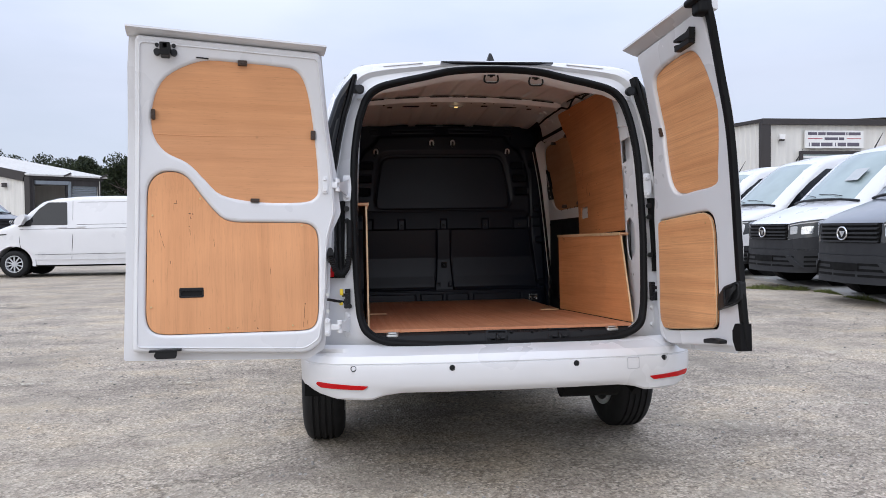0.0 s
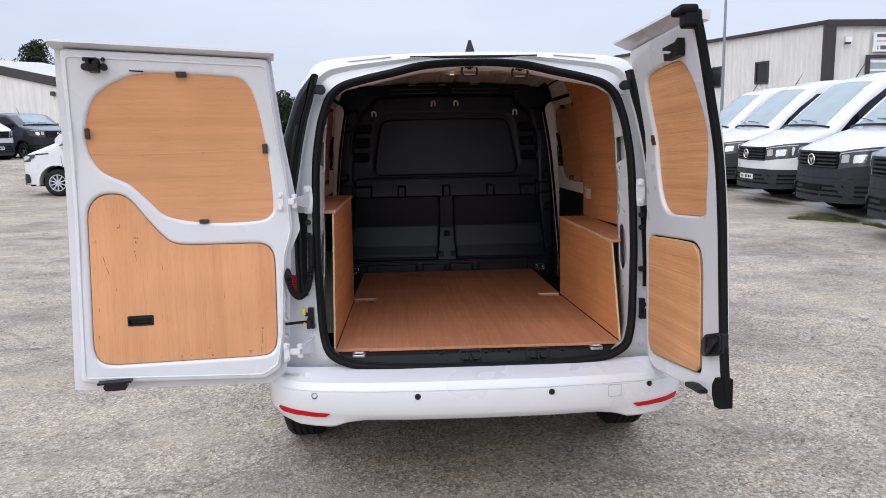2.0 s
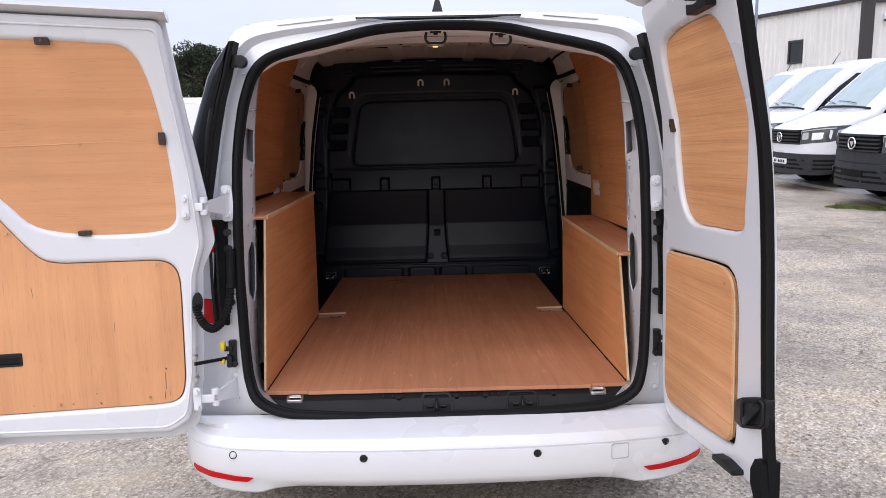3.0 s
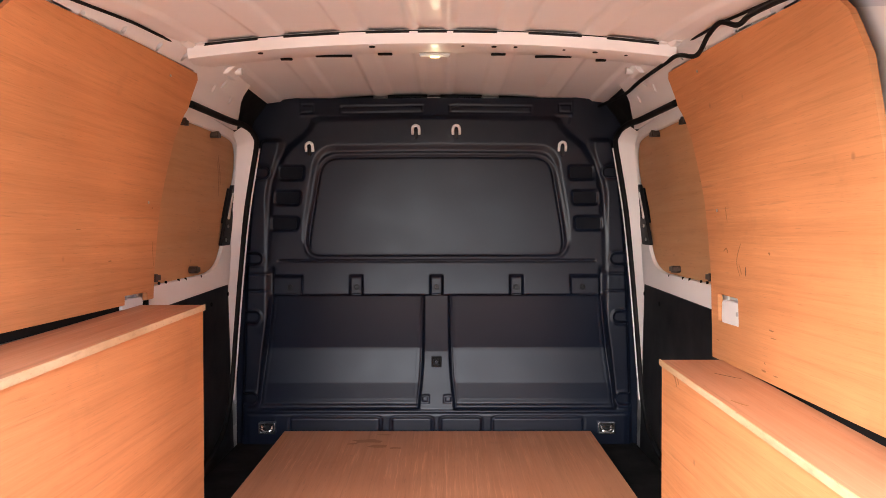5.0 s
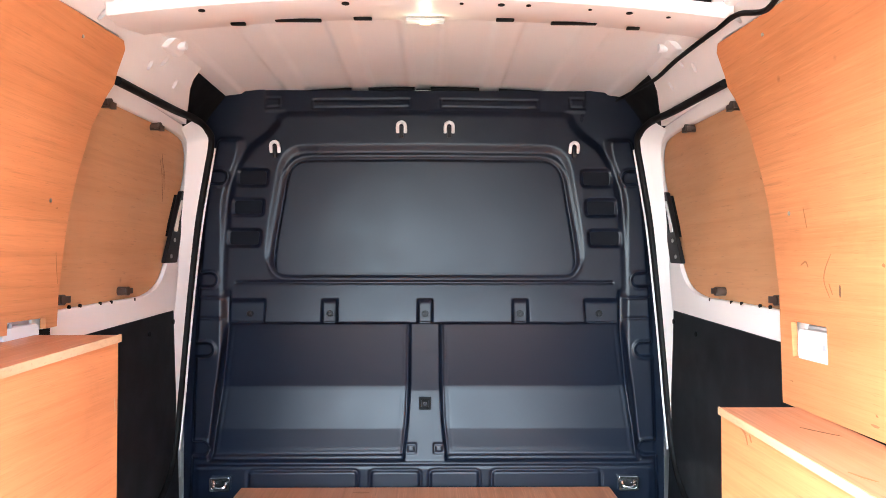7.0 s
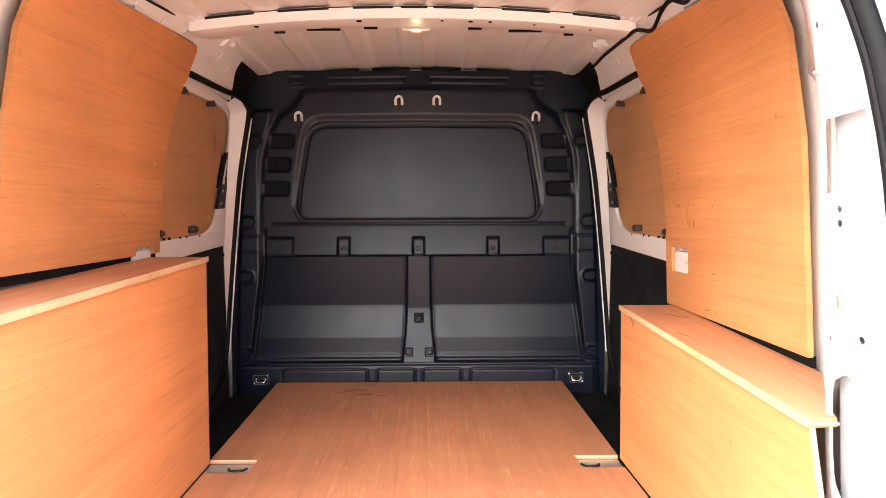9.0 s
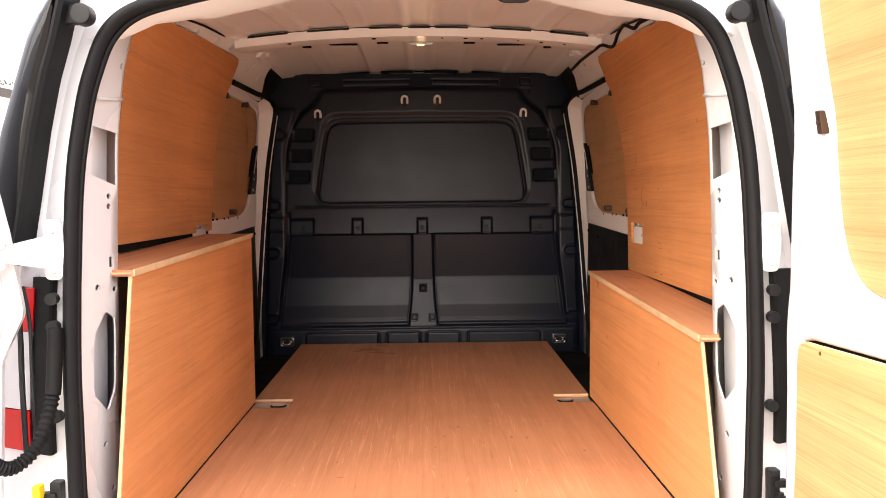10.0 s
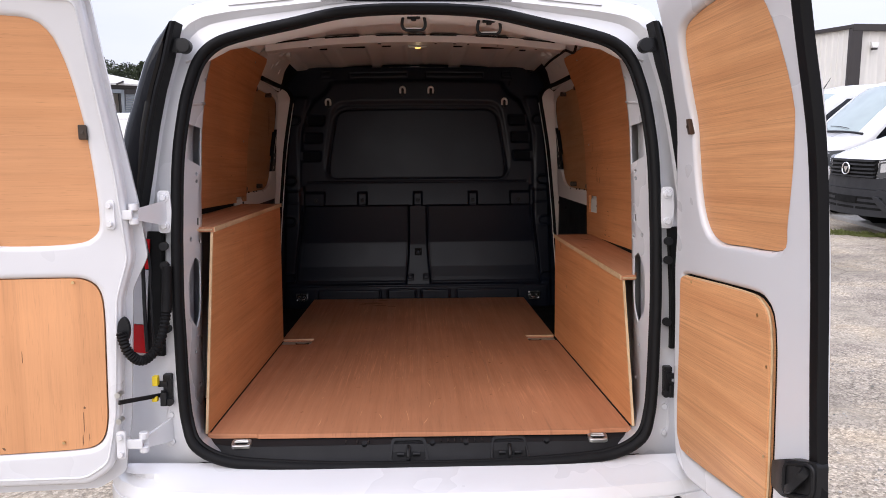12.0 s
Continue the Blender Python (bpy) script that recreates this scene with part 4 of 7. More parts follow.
    tube(bm, smooth_path([face(0.555, 0.800, 0.002), face(0.553, 0.786, 0.010), face(0.538, 0.768, 0.013), face(0.520, 0.760, 0.010), face(0.508, 0.757, 0.002)], 6), 0.006, section=[(-0.004, -0.007), (0.004, -0.007), (0.006, 0.0), (0.004, 0.007), (-0.004, 0.007)])
    part("inner_handle", bm, BLACK, lb, "black curved pull lever")


right_door()


# scuffs and knots on the plywood
SCUFF = plastic("dark_scuff", (0.17, 0.085, 0.042), 0.7)
SCUFF_WALL = plastic("brown_scuff", (0.37, 0.17, 0.068), 0.7)
SCUFF_PALE = plastic("pale_scuff", (0.60, 0.38, 0.22), 0.7)


def scuff(at, u, z, wu, wz, d, parent, mat, lean=0.0):
    """A thin ragged mark on a panel, d metres out of its face."""
    rg = random.Random(round(u * 977 + z * 131))
    n = 9
    pts = []
    for k in range(n):
        t = 2 * math.pi * k / n
        f = rg.uniform(0.45, 1.0)
        a, b = wu * f * math.cos(t), wz * f * math.sin(t)
        pts.append((u + a + lean * b, z + b))
    part("scuff_mark", slab(pts, d - 0.0004, d, at), mat, parent)


def stroke(at, pts, w, d, parent, mat):
    """A thin drawn-out rub mark that tapers at both ends."""
    P = smooth_path([Vector((u, z, 0)) for u, z in pts], 4)
    n = len(P) - 1
    left, right = [], []
    for k, p in enumerate(P):
        e = (P[min(k + 1, n)] - P[max(k - 1, 0)]).normalized()
        f = 0.5 * w * (0.35 + 0.65 * math.sin(math.pi * (k + 0.3) / (n + 0.6)))
        left.append((p.x - e.y * f, p.y + e.x * f))
        right.append((p.x + e.y * f, p.y - e.x * f))
    part("scuff_mark", slab(left + right[::-1], d - 0.0004, d, at), mat, parent)


low = [o for o in bpy.data.objects if o.name.startswith("lower_panel")][0]
for u, z, a, b, ln in ((0.600, 1.243, 0.011, 0.003, 0), (0.596, 1.250, 0.002, 0.010, 0.1), (0.548, 1.205, 0.007, 0.004, 0), (0.537, 1.203, 0.004, 0.005, 0.3), (0.545, 1.188, 0.003, 0.009, 0.2), (0.551, 1.155, 0.004, 0.004, 0), (0.548, 1.135, 0.0015, 0.022, 0.1),
                       (0.655, 1.13, 0.0015, 0.03, 0.25), (0.645, 1.09, 0.0015, 0.03, 0.3), (0.62, 1.02, 0.002, 0.012, 0.2), (0.135, 0.795, 0.004, 0.006, 0), (0.138, 0.76, 0.0015, 0.035, 0), (0.142, 0.715, 0.002, 0.022, 0), (0.127, 0.72, 0.0012, 0.014, 0),
                       (0.33, 0.735, 0.002, 0.005, 0), (0.32, 0.705, 0.005, 0.006, 0.4), (0.395, 0.71, 0.004, 0.003, 0), (0.50, 0.712, 0.002, 0.003, 0), (0.70, 0.90, 0.0015, 0.012, 0), (0.46, 1.09, 0.0012, 0.035, 0.1), (0.25, 0.98, 0.001, 0.03, 0)):
    if z > 0.9:
        u, z = u + 0.018, z - 0.052
    scuff(at_left, u, z, 0.8 * a, 0.8 * b, -0.0054, low, SCUFF, ln)


SCUFF_FLOOR = plastic("floor_smudge", (0.36, 0.16, 0.08), 0.6)


# hinges, straps and cable at the body
def hinge(s, z, full):
    """Body plate with two bolts, a tapering gusset arm, the pivot, and a leaf on the door."""
    x0 = s * 0.653
    bm = slab(rnd([(-0.017, -0.055), (0.015, -0.055), (0.019, 0.0), (0.015, 0.055), (-0.017, 0.055)], 0.012), 0.0, 0.006, lambda u, v, n: (x0 + u, 0.206 - n, z + v), bevel=0.002)
    h = part("hinge", bm, WHITE, van, "white painted door hinge")
    for dz in (-0.036, 0.036):
        bm = bmesh.new()
        rod(bm, (x0, 0.202, z + dz), (x0, 0.196, z + dz), 0.013, 16)
        rod(bm, (x0, 0.198, z + dz), (x0, 0.188, z + dz), 0.0085, 6)
        part("hinge_bolt", bev(bm, 0.0012, 1), WHITE, h)
    if full:
        bm = bmesh.new()
        rings = []
        for t in (0, 0.25, 0.5, 0.75, 1.0):
            c = Vector((x0, 0.20, z + 0.004)).lerp(Vector((s * 0.688, 0.098, z + 0.002)), t)
            hh, w = 0.040 - 0.022 * t, 0.006
            rings.append([c + Vector((-w * s, 0, -hh)), c + Vector((w * s, -0.004, -hh * 0.9)), c + Vector((w * s, -0.004, hh * 0.55)), c + Vector((-w * s, 0, hh * 0.65))])
        loft(bm, rings, True, False, True)
        part("hinge_arm", bev(bm, 0.003), WHITE, h)
        for z0, z1 in ((-0.026, -0.010), (0.008, 0.026)):
            bm = bmesh.new()
            rod(bm, (s * 0.690, 0.090, z + z0), (s * 0.690, 0.090, z + z1), 0.0115, 16)
            part("hinge_knuckle", bev(bm, 0.002, 1), WHITE, h)
        part("hinge_link", boxes(((s * 0.712, 0.080, z - 0.001), (0.046, 0.012, 0.024)), w=0.004), WHITE, h)
        bm = slab(rnd([(-0.0115, -0.036), (0.0115, -0.036), (0.0115, 0.036), (-0.0115, 0.036)], 0.009), 0, 0.008, lambda u, v, n: (s * 0.738 + u, 0.074 - n, z + v), bevel=0.003)
        lf = part("hinge_leaf", bm, WHITE, h)
        for dz in (-0.022, 0.022):
            bm = bmesh.new()
            rod(bm, (s * 0.738, 0.068, z + dz), (s * 0.738, 0.056, z + dz), 0.0078, 6)
            part("leaf_bolt", bev(bm, 0.001, 1), WHITE, h)


for s in (-1, 1):
    hinge(s, 1.268, s < 0)
    hinge(s, 0.70, s < 0)
    # check strap
    bm = bmesh.new()
    tube(bm, [(s * 0.735, 0.06, 0.810), (s * 0.70, 0.13, 0.800), (s * 0.66, 0.205, 0.790)], 0.006, section=[(-0.003, -0.005), (0.003, -0.005), (0.003, 0.005), (-0.003, 0.005)])
    cs = part("check_strap", bm, BLACK, van, "black door check strap")
    bm = boxes(((s * 0.657, 0.190, 0.808), (0.022, 0.022, 0.078)), ((s * 0.668, 0.182, 0.822), (0.026, 0.016, 0.014)), ((s * 0.664, 0.178, 0.785), (0.016, 0.03, 0.036)), ((s * 0.655, 0.180, 0.842), (0.018, 0.014, 0.012)), w=0.003)
    rod(bm, (s * 0.666, 0.176, 0.770), (s * 0.666, 0.176, 0.806), 0.007, 12)
    rod(bm, (s * 0.650, 0.178, 0.776), (s * 0.650, 0.168, 0.776), 0.010, 12)
    part("check_body", bm, BLACK, cs)
    if s < 0:
        part("check_stop", boxes(((s * 0.682, 0.168, 0.835), (0.014, 0.02, 0.026)), w=0.003), YELLOW, cs, "yellow plastic stop")
        part("check_stop", boxes(((s * 0.684, 0.165, 0.788), (0.014, 0.018, 0.014)), w=0.003), YELLOW, cs, "yellow plastic stop")
    for dz in (-0.03, 0.035):
        bm = bmesh.new()
        rod(bm, (s * 0.735, 0.075, 0.795 + dz), (s * 0.735, 0.05, 0.795 + dz), 0.007, 10)
        part("stud", bm, STEEL, cs)
    # body buffers
    bm = bmesh.new()
    rod(bm, (s * 0.592, 0.235, 1.688), (s * 0.592, 0.205, 1.688), 0.019, 18)
    box(bm, (s * 0.612, 0.225, 1.690), (0.05, 0.02, 0.036))
    part("rubber_buffer", bev(bm, 0.005), BLACK, van, "black rubber door buffer")
    for z in (1.18, 1.13, 0.965):
        bm = bmesh.new()
        rod(bm, (s * 0.655, 0.2, z), (s * 0.655, 0.186, z), 0.011, 14)
        part("blanking_plug", bm, BLACK, van)

path = smooth_path([(-0.645, 0.178, 1.13), (-0.645, 0.17, 1.06), (-0.647, 0.158, 1.0), (-0.657, 0.125, 0.935), (-0.682, 0.085, 0.908), (-0.706, 0.058, 0.935), (-0.721, 0.055, 0.985)], 40)
bm = bmesh.new()
tube(bm, path, lambda t: 0.0115 + (0.0015 if t < 0.3 else 0.0015 * math.sin(t * 2 * math.pi * 42)), 12)
part("cable_conduit", bm, RUBBER, van, "black corrugated rubber cable conduit")

# ---- load bay lining ----
def on_wall(s, gap=0.0):
    return lambda u, v, n: (s * (min(wall_x(v), body_w(u, v) - 0.03) - n - gap), u, v)


WZ = steps(0.55, 1.95, 0.05)
FLOOR_Z = 0.67
floor_z = lambda y: FLOOR_Z + 0.027 * max(0.0, (y - 1.42) / 0.87)
# floor: plywood with two cut-outs by the wheel boxes
fo = [(-0.572, 0.230), (-0.545, 0.224), (-0.44, 0.222), (-0.435, 0.216), (0.455, 0.206), (0.46, 0.214), (0.545, 0.216), (0.572, 0.220), (0.572, 1.327), (0.455, 1.327), (0.455, 1.430), (0.578, 1.430), (0.567, 2.285), (-0.560, 2.285), (-0.578, 1.418), (-0.446, 1.418), (-0.446, 1.312), (-0.572, 1.312)]
floor_sheet = part("floor_panel", slab(fo, -0.012, 0.0, lambda u, v, n: (u, v, floor_z(v) + n), (), steps(1.45, 2.25, 0.08), bevel=0.0015), PLY_FLOOR, van, "worn reddish plywood floor sheet")
part("floor_pan", boxes(((0, 1.32, 0.62), (1.48, 2.12, 0.05)), w=0.004), UNDER, van, "black load floor under the plywood")
SMUDGES = ((-0.24, 2.16, 0.07, 0.03), (-0.20, 2.10, 0.05, 0.02), (-0.14, 2.08, 0.03, 0.014), (-0.29, 2.13, 0.03, 0.012), (-0.19, 2.235, 0.04, 0.008), (0.06, 0.52, 0.006, 0.008), (-0.2, 0.66, 0.012, 0.004), (0.3, 0.95, 0.004, 0.02))
for x, y, a, b in SMUDGES:
    scuff(lambda u, v, n: (u, v, floor_z(v) + n), x, y, a, b, 0.0005, floor_sheet, SCUFF_FLOOR, 0.4)
# pale drag scratches, most of them in the middle of the sheet
SCRATCH = plastic("pale_floor_scratch", (0.66, 0.37, 0.21), 0.6)
rng = random.Random(23)
on_floor = lambda u, v, n: (u, v, floor_z(v) + n)
for _ in range(70):
    x, y = rng.gauss(0.05, 0.2), rng.uniform(0.27, 1.35)
    if abs(x) > 0.42:
        continue
    ln, dx = rng.choice((0.02, 0.035, 0.05, 0.09)) * rng.uniform(0.7, 1.3), rng.uniform(-0.012, 0.012)
    stroke(on_floor, [(x, y), (x + 0.5 * dx + rng.uniform(-0.002, 0.002), y + 0.5 * ln), (x + dx, y + ln)], rng.uniform(0.0012, 0.0028), 0.0005, floor_sheet, SCRATCH)
for _ in range(14):
    scuff(on_floor, rng.uniform(-0.45, 0.45), rng.uniform(0.3, 1.2), rng.uniform(0.003, 0.006), rng.uniform(0.004, 0.012), 0.0005, floor_sheet, SCUFF_FLOOR, 0.2)
for s in (-1, 1):
    y0 = 1.365 if s < 0 else 1.3785
    bm = boxes(((s * 0.512, y0, 0.655), (0.13, 0.10, 0.006)), w=0.001)
    sl = part("lashing_slot", bm, PLATE, van, "bare metal lashing point in a floor cut-out")
    bm = bmesh.new()
    tube(bm, smooth_path([(s * 0.465, y0 + 0.01, 0.658), (s * 0.475, y0 - 0.012, 0.660), (s * 0.505, y0 - 0.012, 0.660), (s * 0.515, y0 + 0.01, 0.658)], 4), 0.004, 8)
    part("lashing_ring", bm, BLACK, sl)
    part("floor_cut_edge", boxes(((s * 0.512, y0 + 0.0505, 0.6675), (0.128, 0.003, 0.006)), w=0), PLY_EDGE, sl)


def wheel_box(s, x, top0, top1, y_end):
    """Plywood box over the wheel arch: inner side and top with pale cut edges."""
    side = [(0.225, FLOOR_Z + 0.003), (y_end, FLOOR_Z + 0.003), (y_end, top1), (0.345, top0)]
    p = part("wheel_arch_box", slab(side, 0.0, 0.007, lambda u, v, n: (s * (x + n), u, v), cuts=steps(0.7, 1.2, 0.1)), PLY_WALL, van, "plywood box over the wheel arch")
    sl = (top1 - top0) / (y_end - 0.345)
    zt = lambda y: top0 + sl * (y - 0.345)
    bm = slab([(x - 0.004, 0.338), (0.613, 0.341), (0.64, 0.42), (0.728, 0.60), (0.728, y_end), (x - 0.004, y_end)], 0.0, 0.013, lambda u, v, n: (s * u, v, zt(v) + n))
    part("box_top", bm, PLY_FLOOR, p)
    bm = bmesh.new()
    tube(bm, [(s * (x - 0.005), y, zt(y) + 0.0075) for y in steps(0.338, y_end, 0.1)], 0.0065, section=[(-0.0016, -0.007), (0.0016, -0.007), (0.0016, 0.007), (-0.0016, 0.007)])
    part("top_edge", bm, PLY_EDGE, p, "pale plywood edge")
    bm = bmesh.new()
    e0, e1 = Vector((s * (x + 0.0036), 0.222, FLOOR_Z + 0.003)), Vector((s * (x + 0.0036), 0.342, top0))
    tube(bm, [e0, e0.lerp(e1, 0.5), e1], 0.007, section=[(-0.0034, -0.002), (0.0034, -0.002), (0.0034, 0.002), (-0.0034, 0.002)])
    part("side_edge", bm, PLY_EDGE, p, "pale plywood edge")
    bm = bmesh.new()
    tube(bm, [(s * x, 0.3385, top0 + 0.0065), (s * 0.613, 0.3385, top0 + 0.0065)], 0.006, section=[(-0.0065, -0.0016), (0.0065, -0.0016), (0.0065, 0.0016), (-0.0065, 0.0016)])
    part("rear_edge", bm, PLY_EDGE, p)
    # dark gap between floor and box
    part("floor_gap", boxes(((s * (x - 0.001), 0.8, FLOOR_Z + 0.001), (0.0035, 1.12, 0.003)), w=0), UNDER, p)
    return p


left_box = wheel_box(-1, 0.568, 1.205, 1.232, 1.378)
right_box = wheel_box(1, 0.575, 1.058, 1.092, 1.392)
box_in = lambda u, v, n: (0.575 - n, u, v)
stroke(box_in, [(1.305, 1.088), (1.280, 1.079), (1.270, 1.062)], 0.006, 0.0006, right_box, SCUFF_WALL)
stroke(box_in, [(1.262, 1.082), (1.254, 1.070)], 0.005, 0.0006, right_box, SCUFF_WALL)
stroke(lambda u, v, n: (-0.568 + n, u, v), [(1.363, 1.130), (1.366, 1.104)], 0.004, 0.0006, left_box, SCUFF_PALE)
box_lid = lambda u, v, n: (u, v, 1.058 + 0.0325 * (v - 0.345) + 0.013 + n)
stroke(box_lid, [(0.650, 1.235), (0.668, 1.205), (0.690, 1.175)], 0.004, 0.0006, right_box, SCUFF)
stroke(box_lid, [(0.595, 0.985), (0.602, 0.960), (0.612, 0.94)], 0.005, 0.0006, right_box, SCUFF_WALL)
for s in (-1, 1):
    # painted wheel arch behind the box
    bm = bmesh.new()
    loft(bm, [[Vector((s * x, AXLE_R + 0.40 * math.cos(t) * k, 0.55 + 0.43 * math.sin(t) * k)) for t in np.linspace(0, math.pi, 18)] for x, k in ((0.60, 0.86), (0.605, 0.96), (0.625, 1.0), (0.76, 1.0))], False)
    part("inner_wheel_arch", bm, WHITE_IN, van)

PAN = [(0.635, 1.245), (0.668, 1.5), (0.694, 1.69), (0.706, 1.775), (0.735, 1.808), (0.79, 1.824), (1.2, 1.846), (1.57, 1.858), (1.595, 1.845), (1.622, 1.775), (1.606, 1.735), (1.56, 1.672), (1.515, 1.56), (1.482, 1.44), (1.46, 1.32), (1.455, 1.25)]
for s, zl, yl in ((-1, 1.25, 0.634), (1, 1.098, 0.645)):
    o = [(yl, zl)] + PAN[1:-1] + [(1.457, zl + 0.005)]
    if s > 0:
        holes = [rnd([(1.277, 1.200), (1.408, 1.200), (1.413, 1.269), (1.279, 1.267)], 0.004)]
    else:
        holes = []
        o += [(1.414, zl + 0.004), (1.414, 1.275), (1.280, 1.275), (1.280, zl + 0.003)]
    side = part("wall_panel", slab(o, 0.0, 0.012, on_wall(s), holes, WZ, steps(0.48, 1.62, 0.08), bevel=0.001), PLY_WALL, van, "plywood side lining with horizontal grain and scuffs")
    sc = on_wall(s)
    if s > 0:
        stroke(sc, [(1.256, 1.397), (1.276, 1.372), (1.282, 1.348), (1.264, 1.320)], 0.003, 0.0126, side, SCUFF_WALL)
        stroke(sc, [(1.230, 1.343), (1.230, 1.322)], 0.006, 0.0126, side, SCUFF)
        stroke(sc, [(1.366, 1.377), (1.347, 1.384), (1.338, 1.373)], 0.004, 0.0126, side, SCUFF_WALL)
        stroke(sc, [(1.351, 1.485), (1.345, 1.466), (1.339, 1.447)], 0.0022, 0.0126, side, SCUFF_WALL)
        stroke(sc, [(1.266, 1.345), (1.254, 1.325)], 0.003, 0.0126, side, SCUFF_WALL)
        for y, z, a, b in ((1.096, 1.214, 0.014, 0.003), (1.088, 1.199, 0.018, 0.0016), (1.138, 1.122, 0.016, 0.003), (1.077, 1.121, 0.016, 0.002), (1.415, 1.152, 0.010, 0.002), (1.52, 1.559, 0.004, 0.003), (1.102, 1.377, 0.006, 0.004), (1.132, 1.139, 0.004, 0.003)):
            scuff(sc, y, z, a, b, 0.0126, side, SCUFF_WALL, 0.8)
        pins = ((1.407, 1.478), (1.388, 1.823))
    else:
        stroke(sc, [(1.443, 1.402), (1.447, 1.372), (1.453, 1.339)], 0.002, 0.0126, side, SCUFF_WALL)
        for y, z, a, b in ((1.441, 1.488, 0.005, 0.003), (1.20, 1.36, 0.012, 0.002), (1.05, 1.43, 0.014, 0.0016)):
            scuff(sc, y, z, a, b, 0.0126, side, SCUFF_WALL, 0.8)
        pins = ((1.415, 1.501), (1.420, 1.822))
    for y, z in pins:
        bm = bmesh.new()
        rod(bm, sc(y, z, 0.011), sc(y, z, 0.0135), 0.0042, 10)
        part("panel_screw", bm, STEEL, side)
    # white cover sunk in the cut-out, with its latch mark
    z0 = 1.198 if s > 0 else zl - 0.012
    z1 = 1.256 if s > 0 else 1.266
    tg = part("white_cover", slab(rnd([(1.272, z0), (1.390, z0), (1.396, z0 + 0.01), (1.392, z1 - 0.006), (1.384, z1), (1.272, z1)], 0.006), -0.022, 0.0095, sc, bevel=0.006, seg=3), CARD, side, "white plastic cover in a panel cut-out")
    part("cover_lip", slab(rnd([(1.270, z0 - 0.004), (1.406, z0 - 0.004), (1.406, z1 + 0.006), (1.270, z1 + 0.006)], 0.008), -0.028, -0.014, sc, bevel=0.003), CARD, tg)
    part("cover_catch", slab(rnd([(1.287, z0 + 0.026), (1.296, z0 + 0.026), (1.296, z0 + 0.036), (1.287, z0 + 0.036)], 0.003), 0.0096, 0.0112, sc), SEAM, tg)
    part("lower_gap_strip", slab([(yl, zl - 0.02), (1.45, zl - 0.015), (1.45, zl + 0.002), (yl, zl + 0.002)], -0.004, 0.002, on_wall(s)), UNDER, side)

    # steel wall behind, cant rail above, sliding door in front
    part("inner_wall", slab([(0.55, 0.62), (1.5, 0.62), (1.5, 1.90), (1.0, 1.86), (0.5, 1.72), (0.45, 1.6)], -0.034, -0.028, on_wall(s), (), WZ, steps(0.48, 1.62, 0.08)), WHITE_IN, van)
    hl = [[(y + 0.010 * math.cos(t), z + 0.012 * math.sin(t)) for t in np.linspace(0, 2 * math.pi, 11)[:-1]] for y, z in ((0.95, 1.838), (1.12, 1.852), (1.30, 1.866), (1.45, 1.876), (1.75, 1.852), (1.80, 1.875), (1.93, 1.85))]
    rail = slab([(0.45, 1.70), (0.70, 1.795), (0.80, 1.832), (1.55, 1.864), (1.60, 1.845), (1.632, 1.79), (2.13, 1.782), (2.075, 1.83), (2.01, 1.88), (1.99, 1.935), (1.6, 1.94), (1.0, 1.885), (0.7, 1.835), (0.45, 1.76)], -0.008, 0.004, on_wall(s), hl, WZ + [1.815, 1.83, 1.845, 1.86, 1.875], steps(0.48, 2.32, 0.08), bevel=0.003)
    cr = part("cant_rail", rail, WHITE_IN, van, "white pressed roof rail with punched holes")
    for y in (1.22, 1.42, 1.78):
        bm = slab(rnd([(y - 0.05, 1.892), (y + 0.05, 1.892), (y + 0.035, 1.925), (y - 0.035, 1.925)], 0.012), 0.002, 0.02, on_wall(s), bevel=0.008)
        part("rail_bracket", bm, WHITE_IN, cr)
        bm = bmesh.new()
        f = on_wall(s)
        rod(bm, f(y, 1.908, 0.016), f(y, 1.908, 0.036), 0.011, 10)
        part("rail_plug", bm, CARD, cr)

    # sliding side door seen from inside
    blank = curve_outline([(1.42, 1.35), (1.44, 1.29), (1.6, 1.286), (1.86, 1.291), (2.0, 1.300), (2.10, 1.340), (2.17, 1.44), (2.222, 1.54), (2.258, 1.65), (2.24, 1.728), (2.16, 1.752), (1.95, 1.755), (1.65, 1.75), (1.46, 1.745), (1.43, 1.70), (1.42, 1.5)], 4)
    dr = part("sliding_door", slab([(1.40, 1.215), (2.21, 1.238), (2.27, 1.40), (2.32, 1.6), (2.33, 1.775), (1.40, 1.80)], -0.02, -0.008, on_wall(s), [blank], WZ, bevel=0.004), WHITE_IN, van, "white sliding side door, shut")
    part("window_blank", slab(blank, -0.034, -0.022, on_wall(s), (), WZ), PLY_BLANK, dr, "dull plywood sheet over the side window")
    if s < 0:
        for dy, w in ((0.0, 0.003), (0.012, 0.002), (-0.010, 0.0016)):
            stroke(on_wall(s), [(2.071 + dy, 1.689 - 2 * abs(dy)), (2.094 + dy, 1.631), (2.106 + dy, 1.555 + 3 * abs(dy))], w, -0.0214, dr, SCUFF)
    for y, z in ((1.50, 1.305), (1.83, 1.312), (1.66, 1.742), (1.97, 1.746)):
        bm = bmesh.new()
        f = on_wall(s)
        rod(bm, f(y, z, -0.024), f(y, z, 0.004), 0.011, 10)
        box(bm, f(y + 0.012, z, -0.006), (0.012, 0.05, 0.014))
        part("blank_clip", bm, BRONZE, dr, "brown clip")
